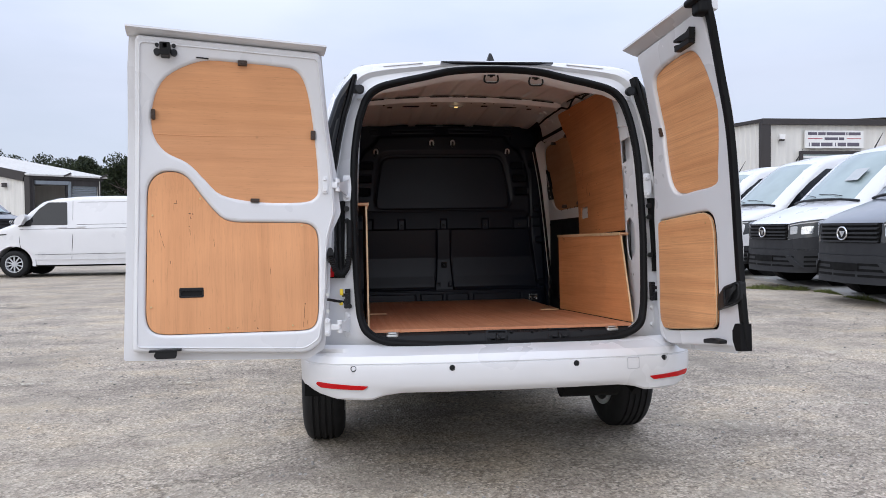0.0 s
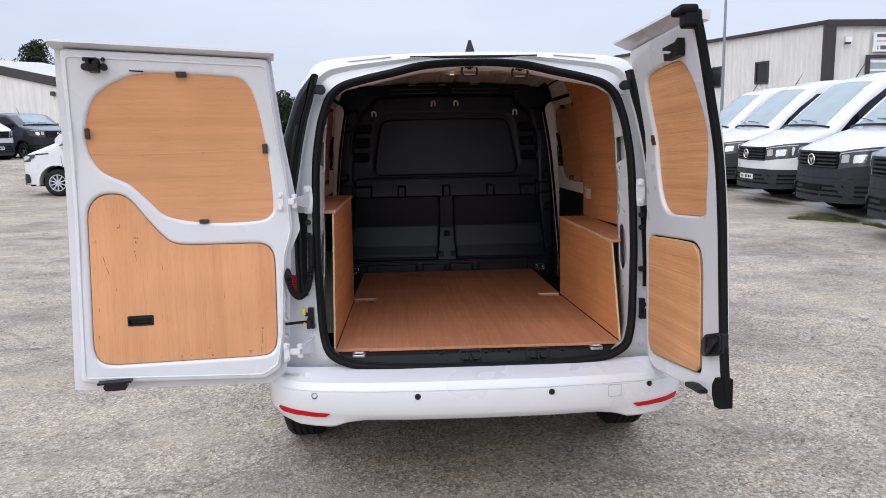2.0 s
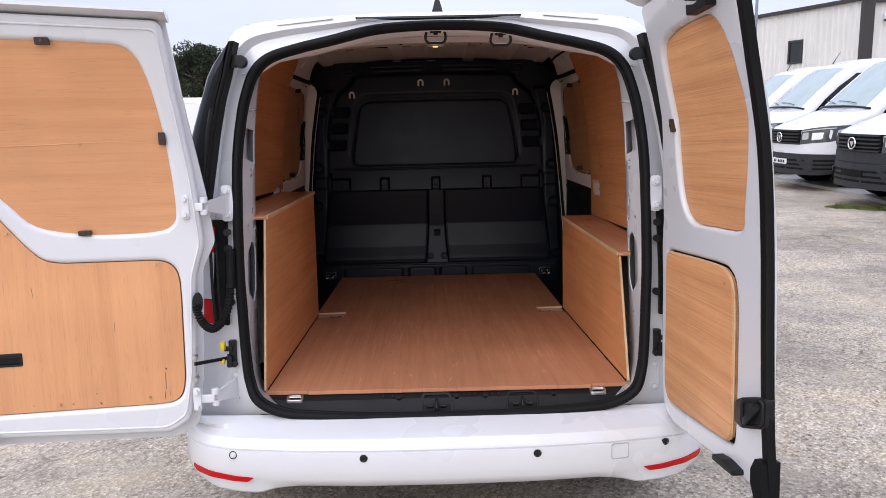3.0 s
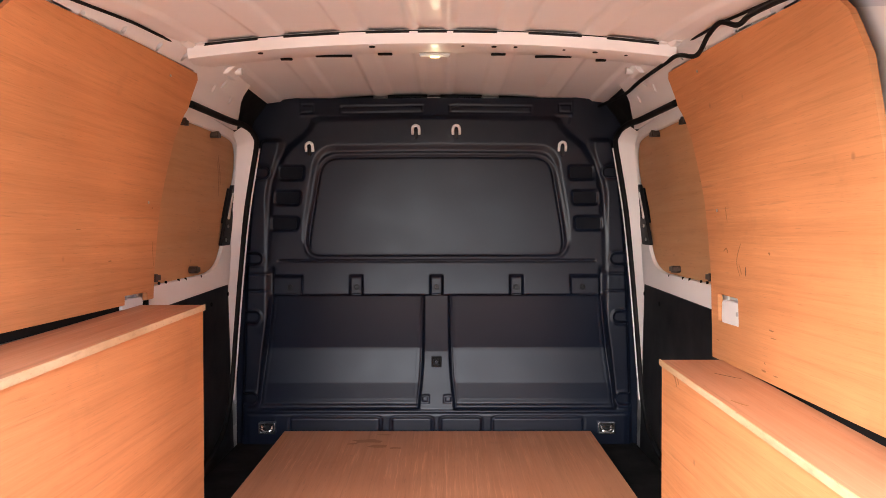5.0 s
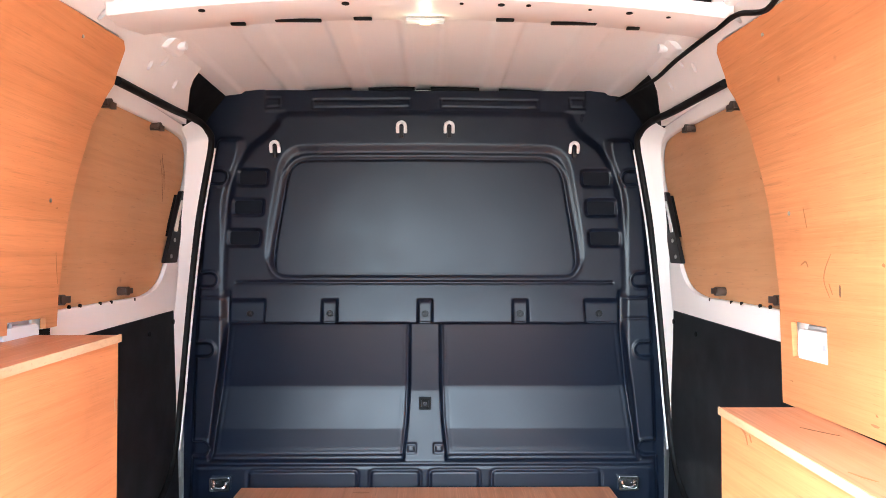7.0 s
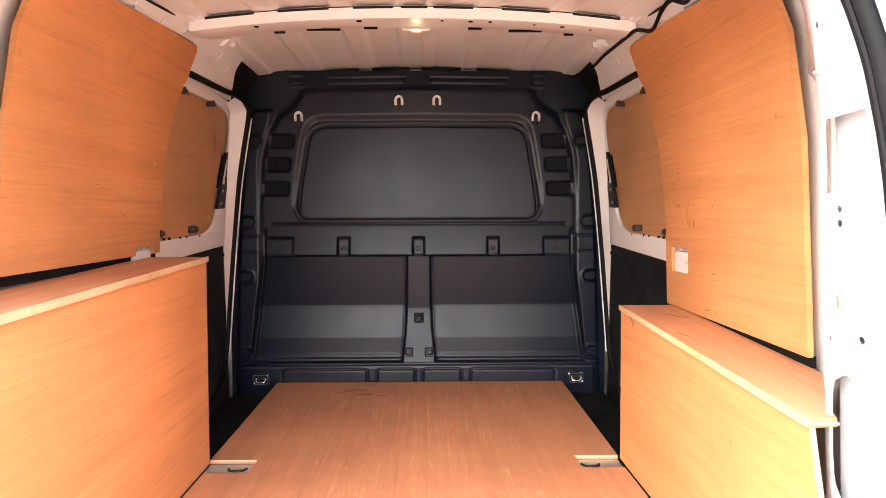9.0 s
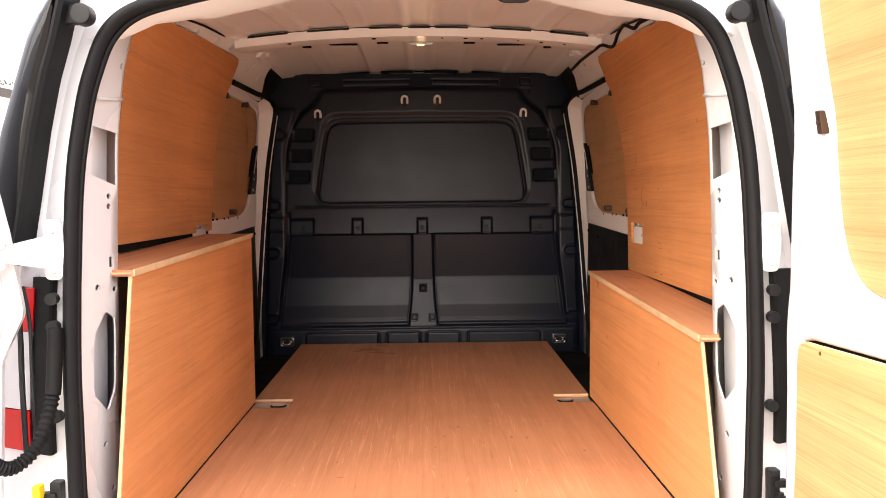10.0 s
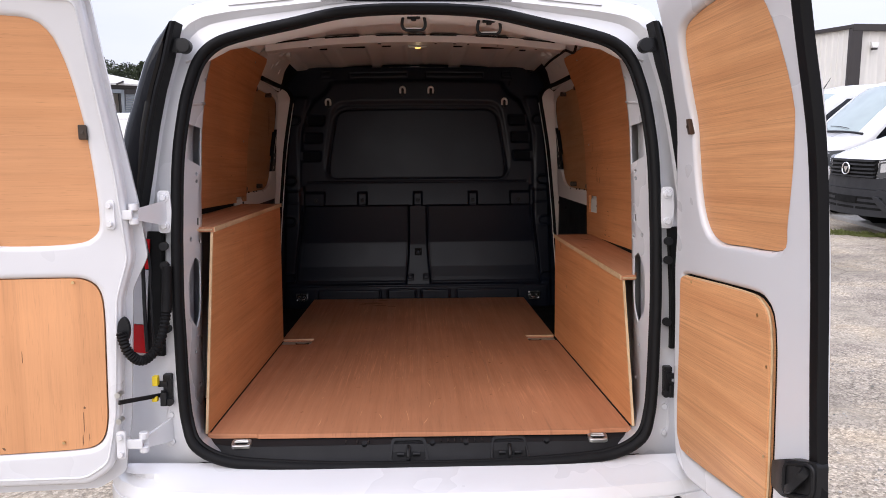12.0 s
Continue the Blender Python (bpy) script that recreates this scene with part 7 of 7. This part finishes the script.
LOW_ROOF = [(0.0, 1.20), (0.06, 1.24), (0.3, 1.31), (0.65, 1.39), (0.95, 1.46), (1.35, 1.72), (1.65, 1.90), (1.95, 1.97), (2.5, 2.01), (5.7, 2.01), (5.98, 1.94)]
parked_vehicle("panel_van", "dark grey low-roofed panel van parked by the shed", "van", pose(-14.95, 31.0, 0.52, 0, 0, -120), dict(BIG, top=LOW_ROOF, paint=DARK_PAINT, screen=(0.98, 1.62, 0.88, 0.80), window=[(1.15, 1.40), (2.25, 1.38), (2.25, 1.82), (1.85, 1.82), (1.5, 1.64)], lines=[[(1.28, 0.62), (1.26, 1.1), (1.28, 1.36)], [(2.36, 0.62), (2.36, 1.4), (2.34, 1.8)]], mirror=(1.4, 1.36)))
parked_vehicle("large_van", "large white van with white bumper beside the dark one", "van", pose(-16.3, 28.6, 0.52, 0, 0, -122), dict(BIG, bumper=WHITE, plate=CARD))

# ---- kerb, grass and marks ----
def concrete():
    k = Mat("concrete", 0.85, spec=0.3)
    c = k.mix((0.27, 0.26, 0.24), (0.40, 0.385, 0.355), k.noise(1.2, 6))
    c = k.mix(c, k.ramp(k.noise(30, 4), [(0.3, 0.8), (0.6, 1.05)]), 0.6, "MULTIPLY")
    k.color(c).bump(k.noise(60, 4), 0.3, 0.004)
    return k.m


CONCRETE = concrete()
bm = bmesh.new()
edge = [(6.34, 4.0), (6.43, 6.5), (6.52, 7.3), (6.72, 8.5), (6.94, 9.7), (7.05, 10.6), (7.6, 24.0)]
lo = [(x, y, 0.0) for x, y in edge]
loft(bm, [[Vector((x, y, -0.03)), Vector((x, y, 0.05)), Vector((x + 0.03, y, 0.062)), Vector((x + 9.5, y, 0.075)), Vector((x + 9.5, y, -0.03))] for x, y in edge], True, False, True)
tagged(finish("pavement", bm, CONCRETE), "pale concrete apron with a low worn edge", "pavement", kind="structure")


def grass_material():
    k = Mat("grass", 0.8, spec=0.2)
    k.color(k.mix((0.05, 0.075, 0.018), (0.17, 0.175, 0.06), k.noise(9, 3)))
    return k.m


GRASS = grass_material()


def tuft_patch(name, spots, blades, h, label):
    rng = random.Random(5)
    V, Fc = [], []
    for (x, y, rx, ry) in spots:
        for _ in range(blades):
            a, q = rng.uniform(0, 6.283), rng.random() ** 0.5
            px_, py_ = x + rx * q * math.cos(a), y + ry * q * math.sin(a)
            t, hh, w = rng.uniform(0, 6.283), h * rng.uniform(0.4, 1.2) * (1.2 - q), 0.006
            lx, ly = rng.uniform(-0.06, 0.06), rng.uniform(-0.06, 0.06)
            i = len(V)
            V += [(px_ - w * math.cos(t), py_ - w * math.sin(t), -0.01), (px_ + w * math.cos(t), py_ + w * math.sin(t), -0.01),
                  (px_ + lx * 0.4 + w * 0.7, py_ + ly * 0.4, hh * 0.6), (px_ + lx, py_ + ly, hh)]
            Fc += [(i, i + 1, i + 2), (i, i + 2, i + 3)]
    me = bpy.data.meshes.new(name)
    me.from_pydata(V, [], Fc)
    me.materials.append(GRASS)
    return tagged(new(name, me), label, "grass", kind="stuff")


tuft_patch("grass_tufts", [(6.12, 9.05, 0.28, 0.2), (6.38, 8.78, 0.22, 0.16), (6.56, 8.62, 0.12, 0.14), (6.57, 7.9, 0.04, 0.4), (6.42, 6.9, 0.04, 0.45)], 420, 0.075, "weedy grass tufts along the concrete edge")


def worn_paint():
    k = Mat("worn_road_paint", 0.8)
    k.color(k.mix((0.33, 0.30, 0.23), (0.56, 0.525, 0.42), k.ramp(k.noise(24, 6, 0.7), [(0.35, 0.0), (0.6, 1.0)])))
    return k.m


MARK = worn_paint()
rng = random.Random(11)
for x, y, lx, ly, rot in ((-2.97, 2.76, 0.30, 0.05, 6), (-1.81, 2.60, 0.16, 0.045, 4), (-2.35, 2.7, 0.05, 0.03, 0), (2.235, 1.24, 0.26, 0.03, -18), (1.34, 0.93, 0.03, 0.16, 12), (-2.55, 3.3, 0.1, 0.03, 20), (2.75, 1.15, 0.12, 0.03, -15), (3.3, 2.9, 0.12, 0.03, 30)):
    a = radians(rot)
    fleck = thing("paint_fleck", "flaked remains of pale line paint on tarmac", "road marking", pose(x, y, 0.016, 0, 0, rot), "paint flecks")
    for _ in range(3 + round(40 * max(lx, ly))):
        cu, cv = lx * rng.uniform(-0.5, 0.5), 1.3 * ly * rng.uniform(-0.5, 0.5)
        r = rng.uniform(0.007, 0.019)
        bm = bmesh.new()
        top = [bm.verts.new((cu + 1.3 * r * rng.uniform(0.4, 1.1) * math.cos(t), cv + 0.7 * r * rng.uniform(0.4, 1.1) * math.sin(t), rng.uniform(-0.0012, 0.0006))) for t in np.linspace(0, 2 * math.pi, 11)[:-1]]
        bm.faces.new(top)
        part("paint_dab", bm, MARK, fleck)


def pebbles():
    k = Mat("loose_stone", 0.9, spec=0.3)
    oi = k.n.new("ShaderNodeNewGeometry")
    k.color(k.ramp(oi.outputs["Random Per Island"], [(0.0, (0.16, 0.15, 0.135)), (0.5, (0.32, 0.30, 0.27)), (1.0, (0.48, 0.455, 0.415))]))
    rng = np.random.default_rng(3)
    n = 9000
    V, Fc = [], []
    for i in range(n):
        x, y = rng.uniform(-5.5, 6.0), -2.6 + 9.5 * rng.random() ** 1.5
        if noise.noise((x * 0.6, y * 0.6, 2.0)) < -0.12:
            continue
        r = 0.0035 + 0.008 * rng.random() ** 3
        z = 0.012 * (noise.fractal((x * 0.9, y * 0.9, 0.3), 1.0, 2.0, 4) - 0.1)
        b = len(V)
        a0 = rng.uniform(0, 6.28)
        for kk, (rr, zz) in enumerate(((1.0, 0.1), (0.6, 0.75))):
            for q in range(5):
                a = a0 + q * 1.2566
                j = rng.uniform(0.7, 1.25)
                V.append((x + r * rr * j * math.cos(a), y + r * rr * j * math.sin(a), z + r * zz))
        for q in range(5):
            Fc.append((b + q, b + (q + 1) % 5, b + 5 + (q + 1) % 5, b + 5 + q))
        Fc.append(tuple(b + 5 + q for q in range(5)))
    me = bpy.data.meshes.new("gravel")
    me.from_pydata(V, [], Fc)
    me.materials.append(k.m)
    tagged(new("gravel", me), "loose grey gravel scattered over the tarmac", "gravel", kind="stuff")


pebbles()


# ---- buildings ----
def cladding(name, col):
    k = Mat(name, 0.6)
    c = k.mix(tuple(0.82 * a for a in col), col, k.noise(0.6, 6))
    c = k.mix(c, k.ramp(k.noise(1.0, 5, 0.6, k.coords((6, 6, 0.35))), [(0.3, 0.86), (0.6, 1.02)]), 0.8, "MULTIPLY")
    k.color(c)
    return k.m


CLAD = cladding("white_cladding", (0.72, 0.705, 0.67))
ROOFING = cladding("pale_roof_sheet", (0.60, 0.585, 0.56))
TRIM = cladding("brown_black_trim", (0.035, 0.03, 0.03))
SHUTTER = cladding("grey_shutter", (0.22, 0.25, 0.28))
# the workshop's inner shade put into a near-black colour
DARK_IN = plastic("unlit_inside", (0.006, 0.006, 0.007), 0.9, 40, 0.05, 0.02)


def corrugated(a, b, z0, z1, mat, name, parent, pitch=0.3, depth=0.035, zt=None, gaps=()):
    """A ribbed sheet wall from a to b; zt(t): its top; gaps: openings (t0, t1, ztop) from the ground."""
    a, b = Vector((*a, 0)), Vector((*b, 0))
    n = (b - a).normalized().cross(Vector((0, 0, 1)))
    length = (b - a).length
    bm = bmesh.new()
    ts = []
    k = 0.0
    while k < length:
        ts += [(k, 0), (k + pitch * 0.55, 0), (k + pitch * 0.68, depth), (k + pitch * 0.87, depth)]
        k += pitch
    ts = [q for q in ts if q[0] <= length] + [(length, 0)]
    prev = None
    for d, o in ts:
        p = a + (b - a).normalized() * d + n * o
        top = zt(d / length) if zt else z1
        low = z0
        for g0, g1, gz in gaps:
            if g0 <= d / length <= g1:
                low = gz
        cur = (bm.verts.new(p + Vector((0, 0, low))), bm.verts.new(p + Vector((0, 0, top))), bm.verts.new(p - n * (o + 0.12) + Vector((0, 0, low))), bm.verts.new(p - n * (o + 0.12) + Vector((0, 0, top))))
        if prev:
            bm.faces.new((prev[0], cur[0], cur[1], prev[1]))
            bm.faces.new((cur[2], prev[2], prev[3], cur[3]))
        prev = cur
    return part(name, bm, mat, parent, "ribbed sheet cladding")


def beam_between(p, q, w, h, mat, name, parent, label=""):
    bm = bmesh.new()
    p, q = Vector(p), Vector(q)
    d = (q - p).normalized()
    side = d.cross(Vector((0, 0, 1)))
    if side.length < 0.01:
        side = Vector((1, 0, 0))
    side.normalize()
    up = side.cross(d)
    loft(bm, [[c + side * a * w / 2 + up * b * h / 2 for a, b in ((-1, -1), (1, -1), (1, 1), (-1, 1))] for c in (p, q)], True, False, True)
    return part(name, bm, mat, parent, label)


def office():
    """White clad unit behind the row of vans."""
    v = thing("industrial_unit", "white ribbed-clad industrial unit with dark trim and a sign", "building")
    H = 5.25
    c0, c1, c2 = (16.35, 27.0), (33.0, 27.6), (11.2, 44.0)
    corrugated(c0, c1, 0, H, CLAD, "wall", v, 0.35, 0.03)
    corrugated(c2, c0, 0, H, CLAD, "wall", v, 0.28, 0.04, lambda t: H + 0.1)
    corrugated((33.0, 27.6), (33.0, 60), 0, H, CLAD, "wall", v, 0.4)
    beam_between((16.35, 26.9, 0), (16.35, 26.9, H), 0.42, 0.2, TRIM, "corner_trim", v, "dark corner trim")
    beam_between((16.2, 26.9, H + 0.05), (33.0, 27.5, H + 0.05), 0.24, 0.24, TRIM, "roof_trim", v, "dark roof edge trim")
    beam_between((16.3, 26.9, H + 0.1), (11.1, 44.0, H + 0.15), 0.2, 0.13, TRIM, "roof_trim", v, "dark roof edge trim")
    bm = bmesh.new()
    loft(bm, [[Vector((16.3, 27.1, H)), Vector((11.2, 44, H + 0.1)), Vector((10, 60, H))], [Vector((24, 30, H + 0.7)), Vector((22, 46, H + 0.8)), Vector((22, 60, H + 0.7))], [Vector((33, 27.7, H)), Vector((33, 46, H)), Vector((33, 60, H))]], False)
    part("roof", bm, ROOFING, v)
    # sign board: lettering shown as bars only
    sx, sy = 18.12, 26.93
    at = lambda u, z, n: (sx + u, sy + 0.036 * u - n, z)
    sb = part("sign_board", slab([(0, 4.20), (2.68, 4.20), (2.68, 4.93), (0, 4.93)], -0.02, 0.06, at), CARD, v, "white sign board with rows of lettering")
    INK = plastic("sign_ink", (0.10, 0.09, 0.12), 0.6)
    INK_RED = plastic("sign_ink_red", (0.35, 0.05, 0.07), 0.6)
    x = 0.12
    rng = random.Random(4)
    for wlen in (0.42, 0.34, 0.86, 0.06, 0.56):
        part("sign_bar", slab([(x, 4.745), (x + wlen, 4.745), (x + wlen, 4.865), (x, 4.865)], 0.05, 0.066, at), INK, sb)
        x += wlen + 0.045
    for a, b in ((0.88, 1.5), (1.54, 1.78)):
        part("sign_bar", slab([(a, 4.54), (b, 4.54), (b, 4.65), (a, 4.65)], 0.05, 0.066, at), INK, sb)
    for a, b in ((0.12, 0.78), (1.9, 2.56)):
        part("sign_rule", slab([(a, 4.585), (b, 4.585), (b, 4.615), (a, 4.615)], 0.05, 0.066, at), INK_RED, sb)
    for a, b in ((0.16, 0.2), (0.28, 0.66), (0.72, 1.24), (1.36, 1.40), (1.48, 1.86), (1.92, 2.48)):
        part("sign_bar", slab([(a, 4.28), (b, 4.28), (b, 4.43), (a, 4.43)], 0.05, 0.066, at), INK, sb)
    # window under the sign
    wn_ = part("window", slab([(-0.25, 1.0), (2.75, 1.0), (2.75, 4.08), (-0.25, 4.08)], -0.02, 0.07, at, [[(-0.1, 1.1), (2.6, 1.1), (2.6, 3.95), (-0.1, 3.95)]]), TRIM, v, "dark framed window")
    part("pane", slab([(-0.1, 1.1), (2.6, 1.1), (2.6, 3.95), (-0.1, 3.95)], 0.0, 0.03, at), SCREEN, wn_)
    for z in (3.78, 3.45):
        for a, b in ((-0.08, 0.85), (0.9, 1.75), (1.8, 2.58)):
            part("window_bar", slab([(a, z), (b, z), (b, z + 0.09), (a, z + 0.09)], 0.02, 0.06, at), CARD, wn_)
    # alarm box
    bm = slab([(-1.17, 4.56), (-0.97, 4.56), (-0.92, 4.76), (-1.22, 4.76)], 0.0, 0.14, at, bevel=0.02)
    ab = part("alarm_box", bm, CARD, v, "white alarm box with dark lower edge")
    part("alarm_base", slab([(-1.16, 4.49), (-0.98, 4.49), (-0.97, 4.56), (-1.17, 4.56)], 0.0, 0.13, at), TRIM, ab)
    # small windows in the side wall
    d = (Vector((11.2, 44, 0)) - Vector((16.35, 27, 0))).normalized()
    nn = Vector((0, 0, 1)).cross(d)
    for u, z0, z1, w in ((3.4, 3.2, 4.15, 0.8), (6.3, 3.2, 4.15, 0.8)):
        f = lambda q, z, n: Vector((16.35, 27, 0)) + d * (u + q) + nn * (n + 0.0) + Vector((0, 0, z))
        ww = part("window", slab([(-w / 2, z0), (w / 2, z0), (w / 2, z1), (-w / 2, z1)], -0.02, 0.09, f, [[(-w / 2 + 0.08, z0 + 0.08), (w / 2 - 0.08, z0 + 0.08), (w / 2 - 0.08, z1 - 0.08), (-w / 2 + 0.08, z1 - 0.08)]]), TRIM, v, "dark framed window")
        part("pane", slab([(-w / 2 + 0.08, z0 + 0.08), (w / 2 - 0.08, z0 + 0.08), (w / 2 - 0.08, z1 - 0.08), (-w / 2 + 0.08, z1 - 0.08)], 0.0, 0.05, f), GLASS, ww)


office()


def shed():
    v = thing("workshop_shed", "white ribbed shed with pale roof and open dark doorway", "building")
    # near corner, along the front (receding to the right), along the gable (to the left)
    c = Vector((-20.05, 45.3, 0))
    fr = Vector((-16.75, 48.5, 0)) - c
    ga = Vector((-34.7, 49.0, 0)) - c
    P = lambda t, q, z: c + fr * t + ga * q + Vector((0, 0, z))
    E, R = 4.55, 6.15
    fx = lambda p: (p.x, p.y)
    corrugated(fx(P(0, 1, 0)), fx(P(0, 0, 0)), 0, E, CLAD, "wall", v, 0.5, 0.05, lambda t: interp(t, [0, 0.5, 1], [E, R, E]) - 0.3)
    corrugated(fx(P(0, 0, 0)), fx(P(1, 0, 0)), 0, E, TRIM, "wall", v, 0.5, 0.04, None, ((0.10, 0.52, 4.05), (0.57, 0.95, 4.05)))
    corrugated(fx(P(1, 0, 0)), fx(P(1, 1, 0)), 0, E, CLAD, "wall", v, 0.5, 0.04)
    corrugated(fx(P(1, 1, 0)), fx(P(0, 1, 0)), 0, E, CLAD, "wall", v, 0.5, 0.04)
    part("inner_floor", boxes(((c + fr * 0.5 + ga * 0.5), (3, 3, 0.01)), w=0), DARK_IN, v)
    # doorway lining, coloured near-black for the shade inside, and shutter
    bm = bmesh.new()
    loft(bm, [[P(t, 0.015, 4.1), P(t, 0.5, 4.1), P(t, 0.5, 0), P(t, 0.015, 0)] for t in (0.09, 0.54)], False)
    part("doorway_inside", bm, DARK_IN, v, "inside of the workshop, its shade painted near-black")
    sh = None
    for k in range(38):
        z = 4.1 - 0.11 * k
        o = beam_between(P(0.57, 0.006, z - 0.1), P(0.95, 0.006, z - 0.1), 0.05, 0.085, SHUTTER, "shutter_slat", v, "grey roller shutter slat")
    beam_between(P(0.10, -0.004, 4.18), P(0.53, -0.004, 4.20), 0.2, 0.22, SHUTTER, "shutter_box", v, "rolled shutter above the doorway")
    beam_between(P(0.55, -0.004, 0), P(0.55, -0.004, 4.3), 0.16, 0.16, SHUTTER, "door_post", v)
    beam_between(P(0.02, -0.004, 0), P(0.02, -0.004, 4.5), 0.3, 0.45, TRIM, "corner_post", v, "dark corner cladding")
    beam_between(P(-0.01, 0, E), P(1.02, 0, E), 0.2, 0.28, TRIM, "eaves_gutter", v, "dark eaves gutter")
    beam_between(P(-0.012, 0, E - 0.05), P(-0.012, 0.5, R - 0.05), 0.2, 0.55, TRIM, "gable_trim", v, "dark gable trim")
    beam_between(P(-0.012, 0.5, R - 0.05), P(-0.012, 1.0, E - 0.05), 0.2, 0.55, TRIM, "gable_trim", v, "dark gable trim")
    for q0, q1, z0, z1 in ((-0.02, 0.5, E + 0.1, R + 0.12), (0.5, 1.02, R + 0.12, E + 0.1)):
        bm = bmesh.new()
        rings = []
        for k in range(41):
            t = -0.03 + 1.06 * k / 40
            o = 0.05 if k % 2 else 0.0
            rings.append([P(t, q0, z0 + o), P(t, (q0 + q1) / 2, (z0 + z1) / 2 + o), P(t, q1, z1 + o), P(t, q1, z1 - 0.08), P(t, q0, z0 - 0.08)])
        loft(bm, rings, True, False, True)
        part("roof_sheet", bm, ROOFING, v, "pale corrugated roof with roof lights")
    for t in (0.45, 0.95):
        fl = beam_between(P(t, -0.012, E + 0.05), P(t + 0.05, -0.03, E + 0.25), 0.22, 0.10, TRIM, "floodlight", v, "grey eaves floodlight")
    bm = slab([(0, 3.9), (0.35, 3.9), (0.35, 4.15), (0, 4.15)], 0, 0.2, lambda u, z, n: P(0, 0.08 + u * 0.05, z) + Vector((0, -n - 0.06, 0)))
    part("alarm_box", bm, TRIM, v, "dark alarm box")


shed()

# lamp post in front of the unit
lp = thing("lamp_post", "tall grey lamp post with a tilted floodlight head", "lamp post", pose(12.32, 27.2, 0))
bm = bmesh.new()
rod(bm, (0, 0, 0), (0, 0, 6.9), 0.07, 12, 0.045)
part("pole", bm, SHUTTER, lp)
part("base_plate", boxes(((0, 0, 0.02), (0.3, 0.3, 0.04)), w=0.01), SHUTTER, lp)
bm = bmesh.new()
box(bm, (0, 0, 0), (0.36, 0.3, 0.14), pose(-0.28, 0, 6.68, 0, 24, 0))
part("lamp_head", bev(bm, 0.03), TRIM, lp, "dark floodlight head")
part("bracket", boxes(((-0.1, 0, 6.72), (0.25, 0.05, 0.05)), w=0.01), SHUTTER, lp)


# ---- trees ----
def leaf_material():
    k = Mat("foliage", 0.75, spec=0.25)
    gi = k.n.new("ShaderNodeNewGeometry")
    c = k.ramp(gi.outputs["Random Per Island"], [(0.0, (0.010, 0.016, 0.008)), (0.55, (0.022, 0.032, 0.014)), (1.0, (0.048, 0.060, 0.026))])
    k.color(k.mix(c, (0.035, 0.042, 0.022), k.ramp(k.noise(0.35, 3), [(0.4, 0.0), (0.7, 0.5)])))
    return k.m


LEAF = leaf_material()
BARK = cladding("bark", (0.09, 0.07, 0.055))


def tree(at, h, spread, seed, leaves=13000):
    rng = np.random.default_rng(seed)
    v = thing("tree", "dark green broadleaf tree in full leaf behind the yard", "tree", pose(at[0], at[1], 0, 0, 0, float(rng.uniform(0, 360))), "trees beyond the yard")
    bm = bmesh.new()
    tube(bm, smooth_path([(0, 0, -0.1), (0.1, 0.05, h * 0.25), (-0.05, 0.1, h * 0.5), (0.05, 0, h * 0.75)], 5), lambda t: 0.30 * h / 10 * (1 - 0.8 * t), 9)
    tips = []
    for k in range(11):
        a, z = k * 2.4 + rng.uniform(-0.3, 0.3), h * rng.uniform(0.25, 0.65)
        r = spread * rng.uniform(0.45, 0.85)
        tip = (r * math.cos(a), r * math.sin(a), z + h * rng.uniform(0.08, 0.3))
        tube(bm, smooth_path([(0, 0, z), (tip[0] * 0.5, tip[1] * 0.5, z + (tip[2] - z) * 0.35), tip], 4), lambda t: 0.10 * h / 10 * (1 - 0.85 * t), 6)
        tips.append(tip)
    part("trunk", bm, BARK, v, "grey-brown trunk and limbs")
    clumps = [(*t, spread * rng.uniform(0.25, 0.42)) for t in tips]
    for k in range(16):
        a, q = rng.uniform(0, 6.283), rng.random() ** 0.6
        zz = rng.uniform(0.22, 0.96)
        w = math.sin(min(1, zz * 1.02) ** 0.75 * math.pi) ** 0.6
        clumps.append((spread * 0.75 * q * w * math.cos(a), spread * 0.75 * q * w * math.sin(a), h * zz, spread * rng.uniform(0.18, 0.36)))
    n = leaves
    ci = rng.integers(0, len(clumps), n)
    C = np.array(clumps)[ci]
    d = rng.normal(size=(n, 3))
    d /= np.linalg.norm(d, axis=1)[:, None]
    pos = C[:, :3] + d * (C[:, 3] * rng.random(n) ** 0.4)[:, None] * np.array([1, 1, 0.8])
    u = rng.normal(size=(n, 3))
    u /= np.linalg.norm(u, axis=1)[:, None]
    w = np.cross(u, rng.normal(size=(n, 3)))
    w /= np.linalg.norm(w, axis=1)[:, None]
    s = (0.03 * 12 * rng.uniform(0.5, 1.1, n) / 2)[:, None]
    V = np.stack([pos - u * s, pos + w * s * 0.6, pos + u * s, pos - w * s * 0.6], 1).reshape(-1, 3)
    Fc = np.arange(4 * n).reshape(-1, 4)
    me = bpy.data.meshes.new("crown")
    me.from_pydata(V.tolist(), [], Fc.tolist())
    me.materials.append(LEAF)
    ob = new("crown", me)
    ob.parent = v


for i, (x, y, h, sp) in enumerate(((-46.5, 100, 13.3, 5), (-56, 95, 14.3, 6.5), (-41, 102, 11.2, 5), (-34, 96, 10.3, 5), (-27.5, 92, 10.9, 4.0), (-20.5, 92, 7.0, 4.5), (-14.5, 88, 6.2, 4.0), (-8.5, 96, 7.0, 4.5), (-2, 104, 7.6, 5), (-64, 92, 13, 7), (-37.5, 108, 11.4, 5), (-30.5, 106, 11.4, 4.5))):
    tree((x, y), h, sp, 20 + i)
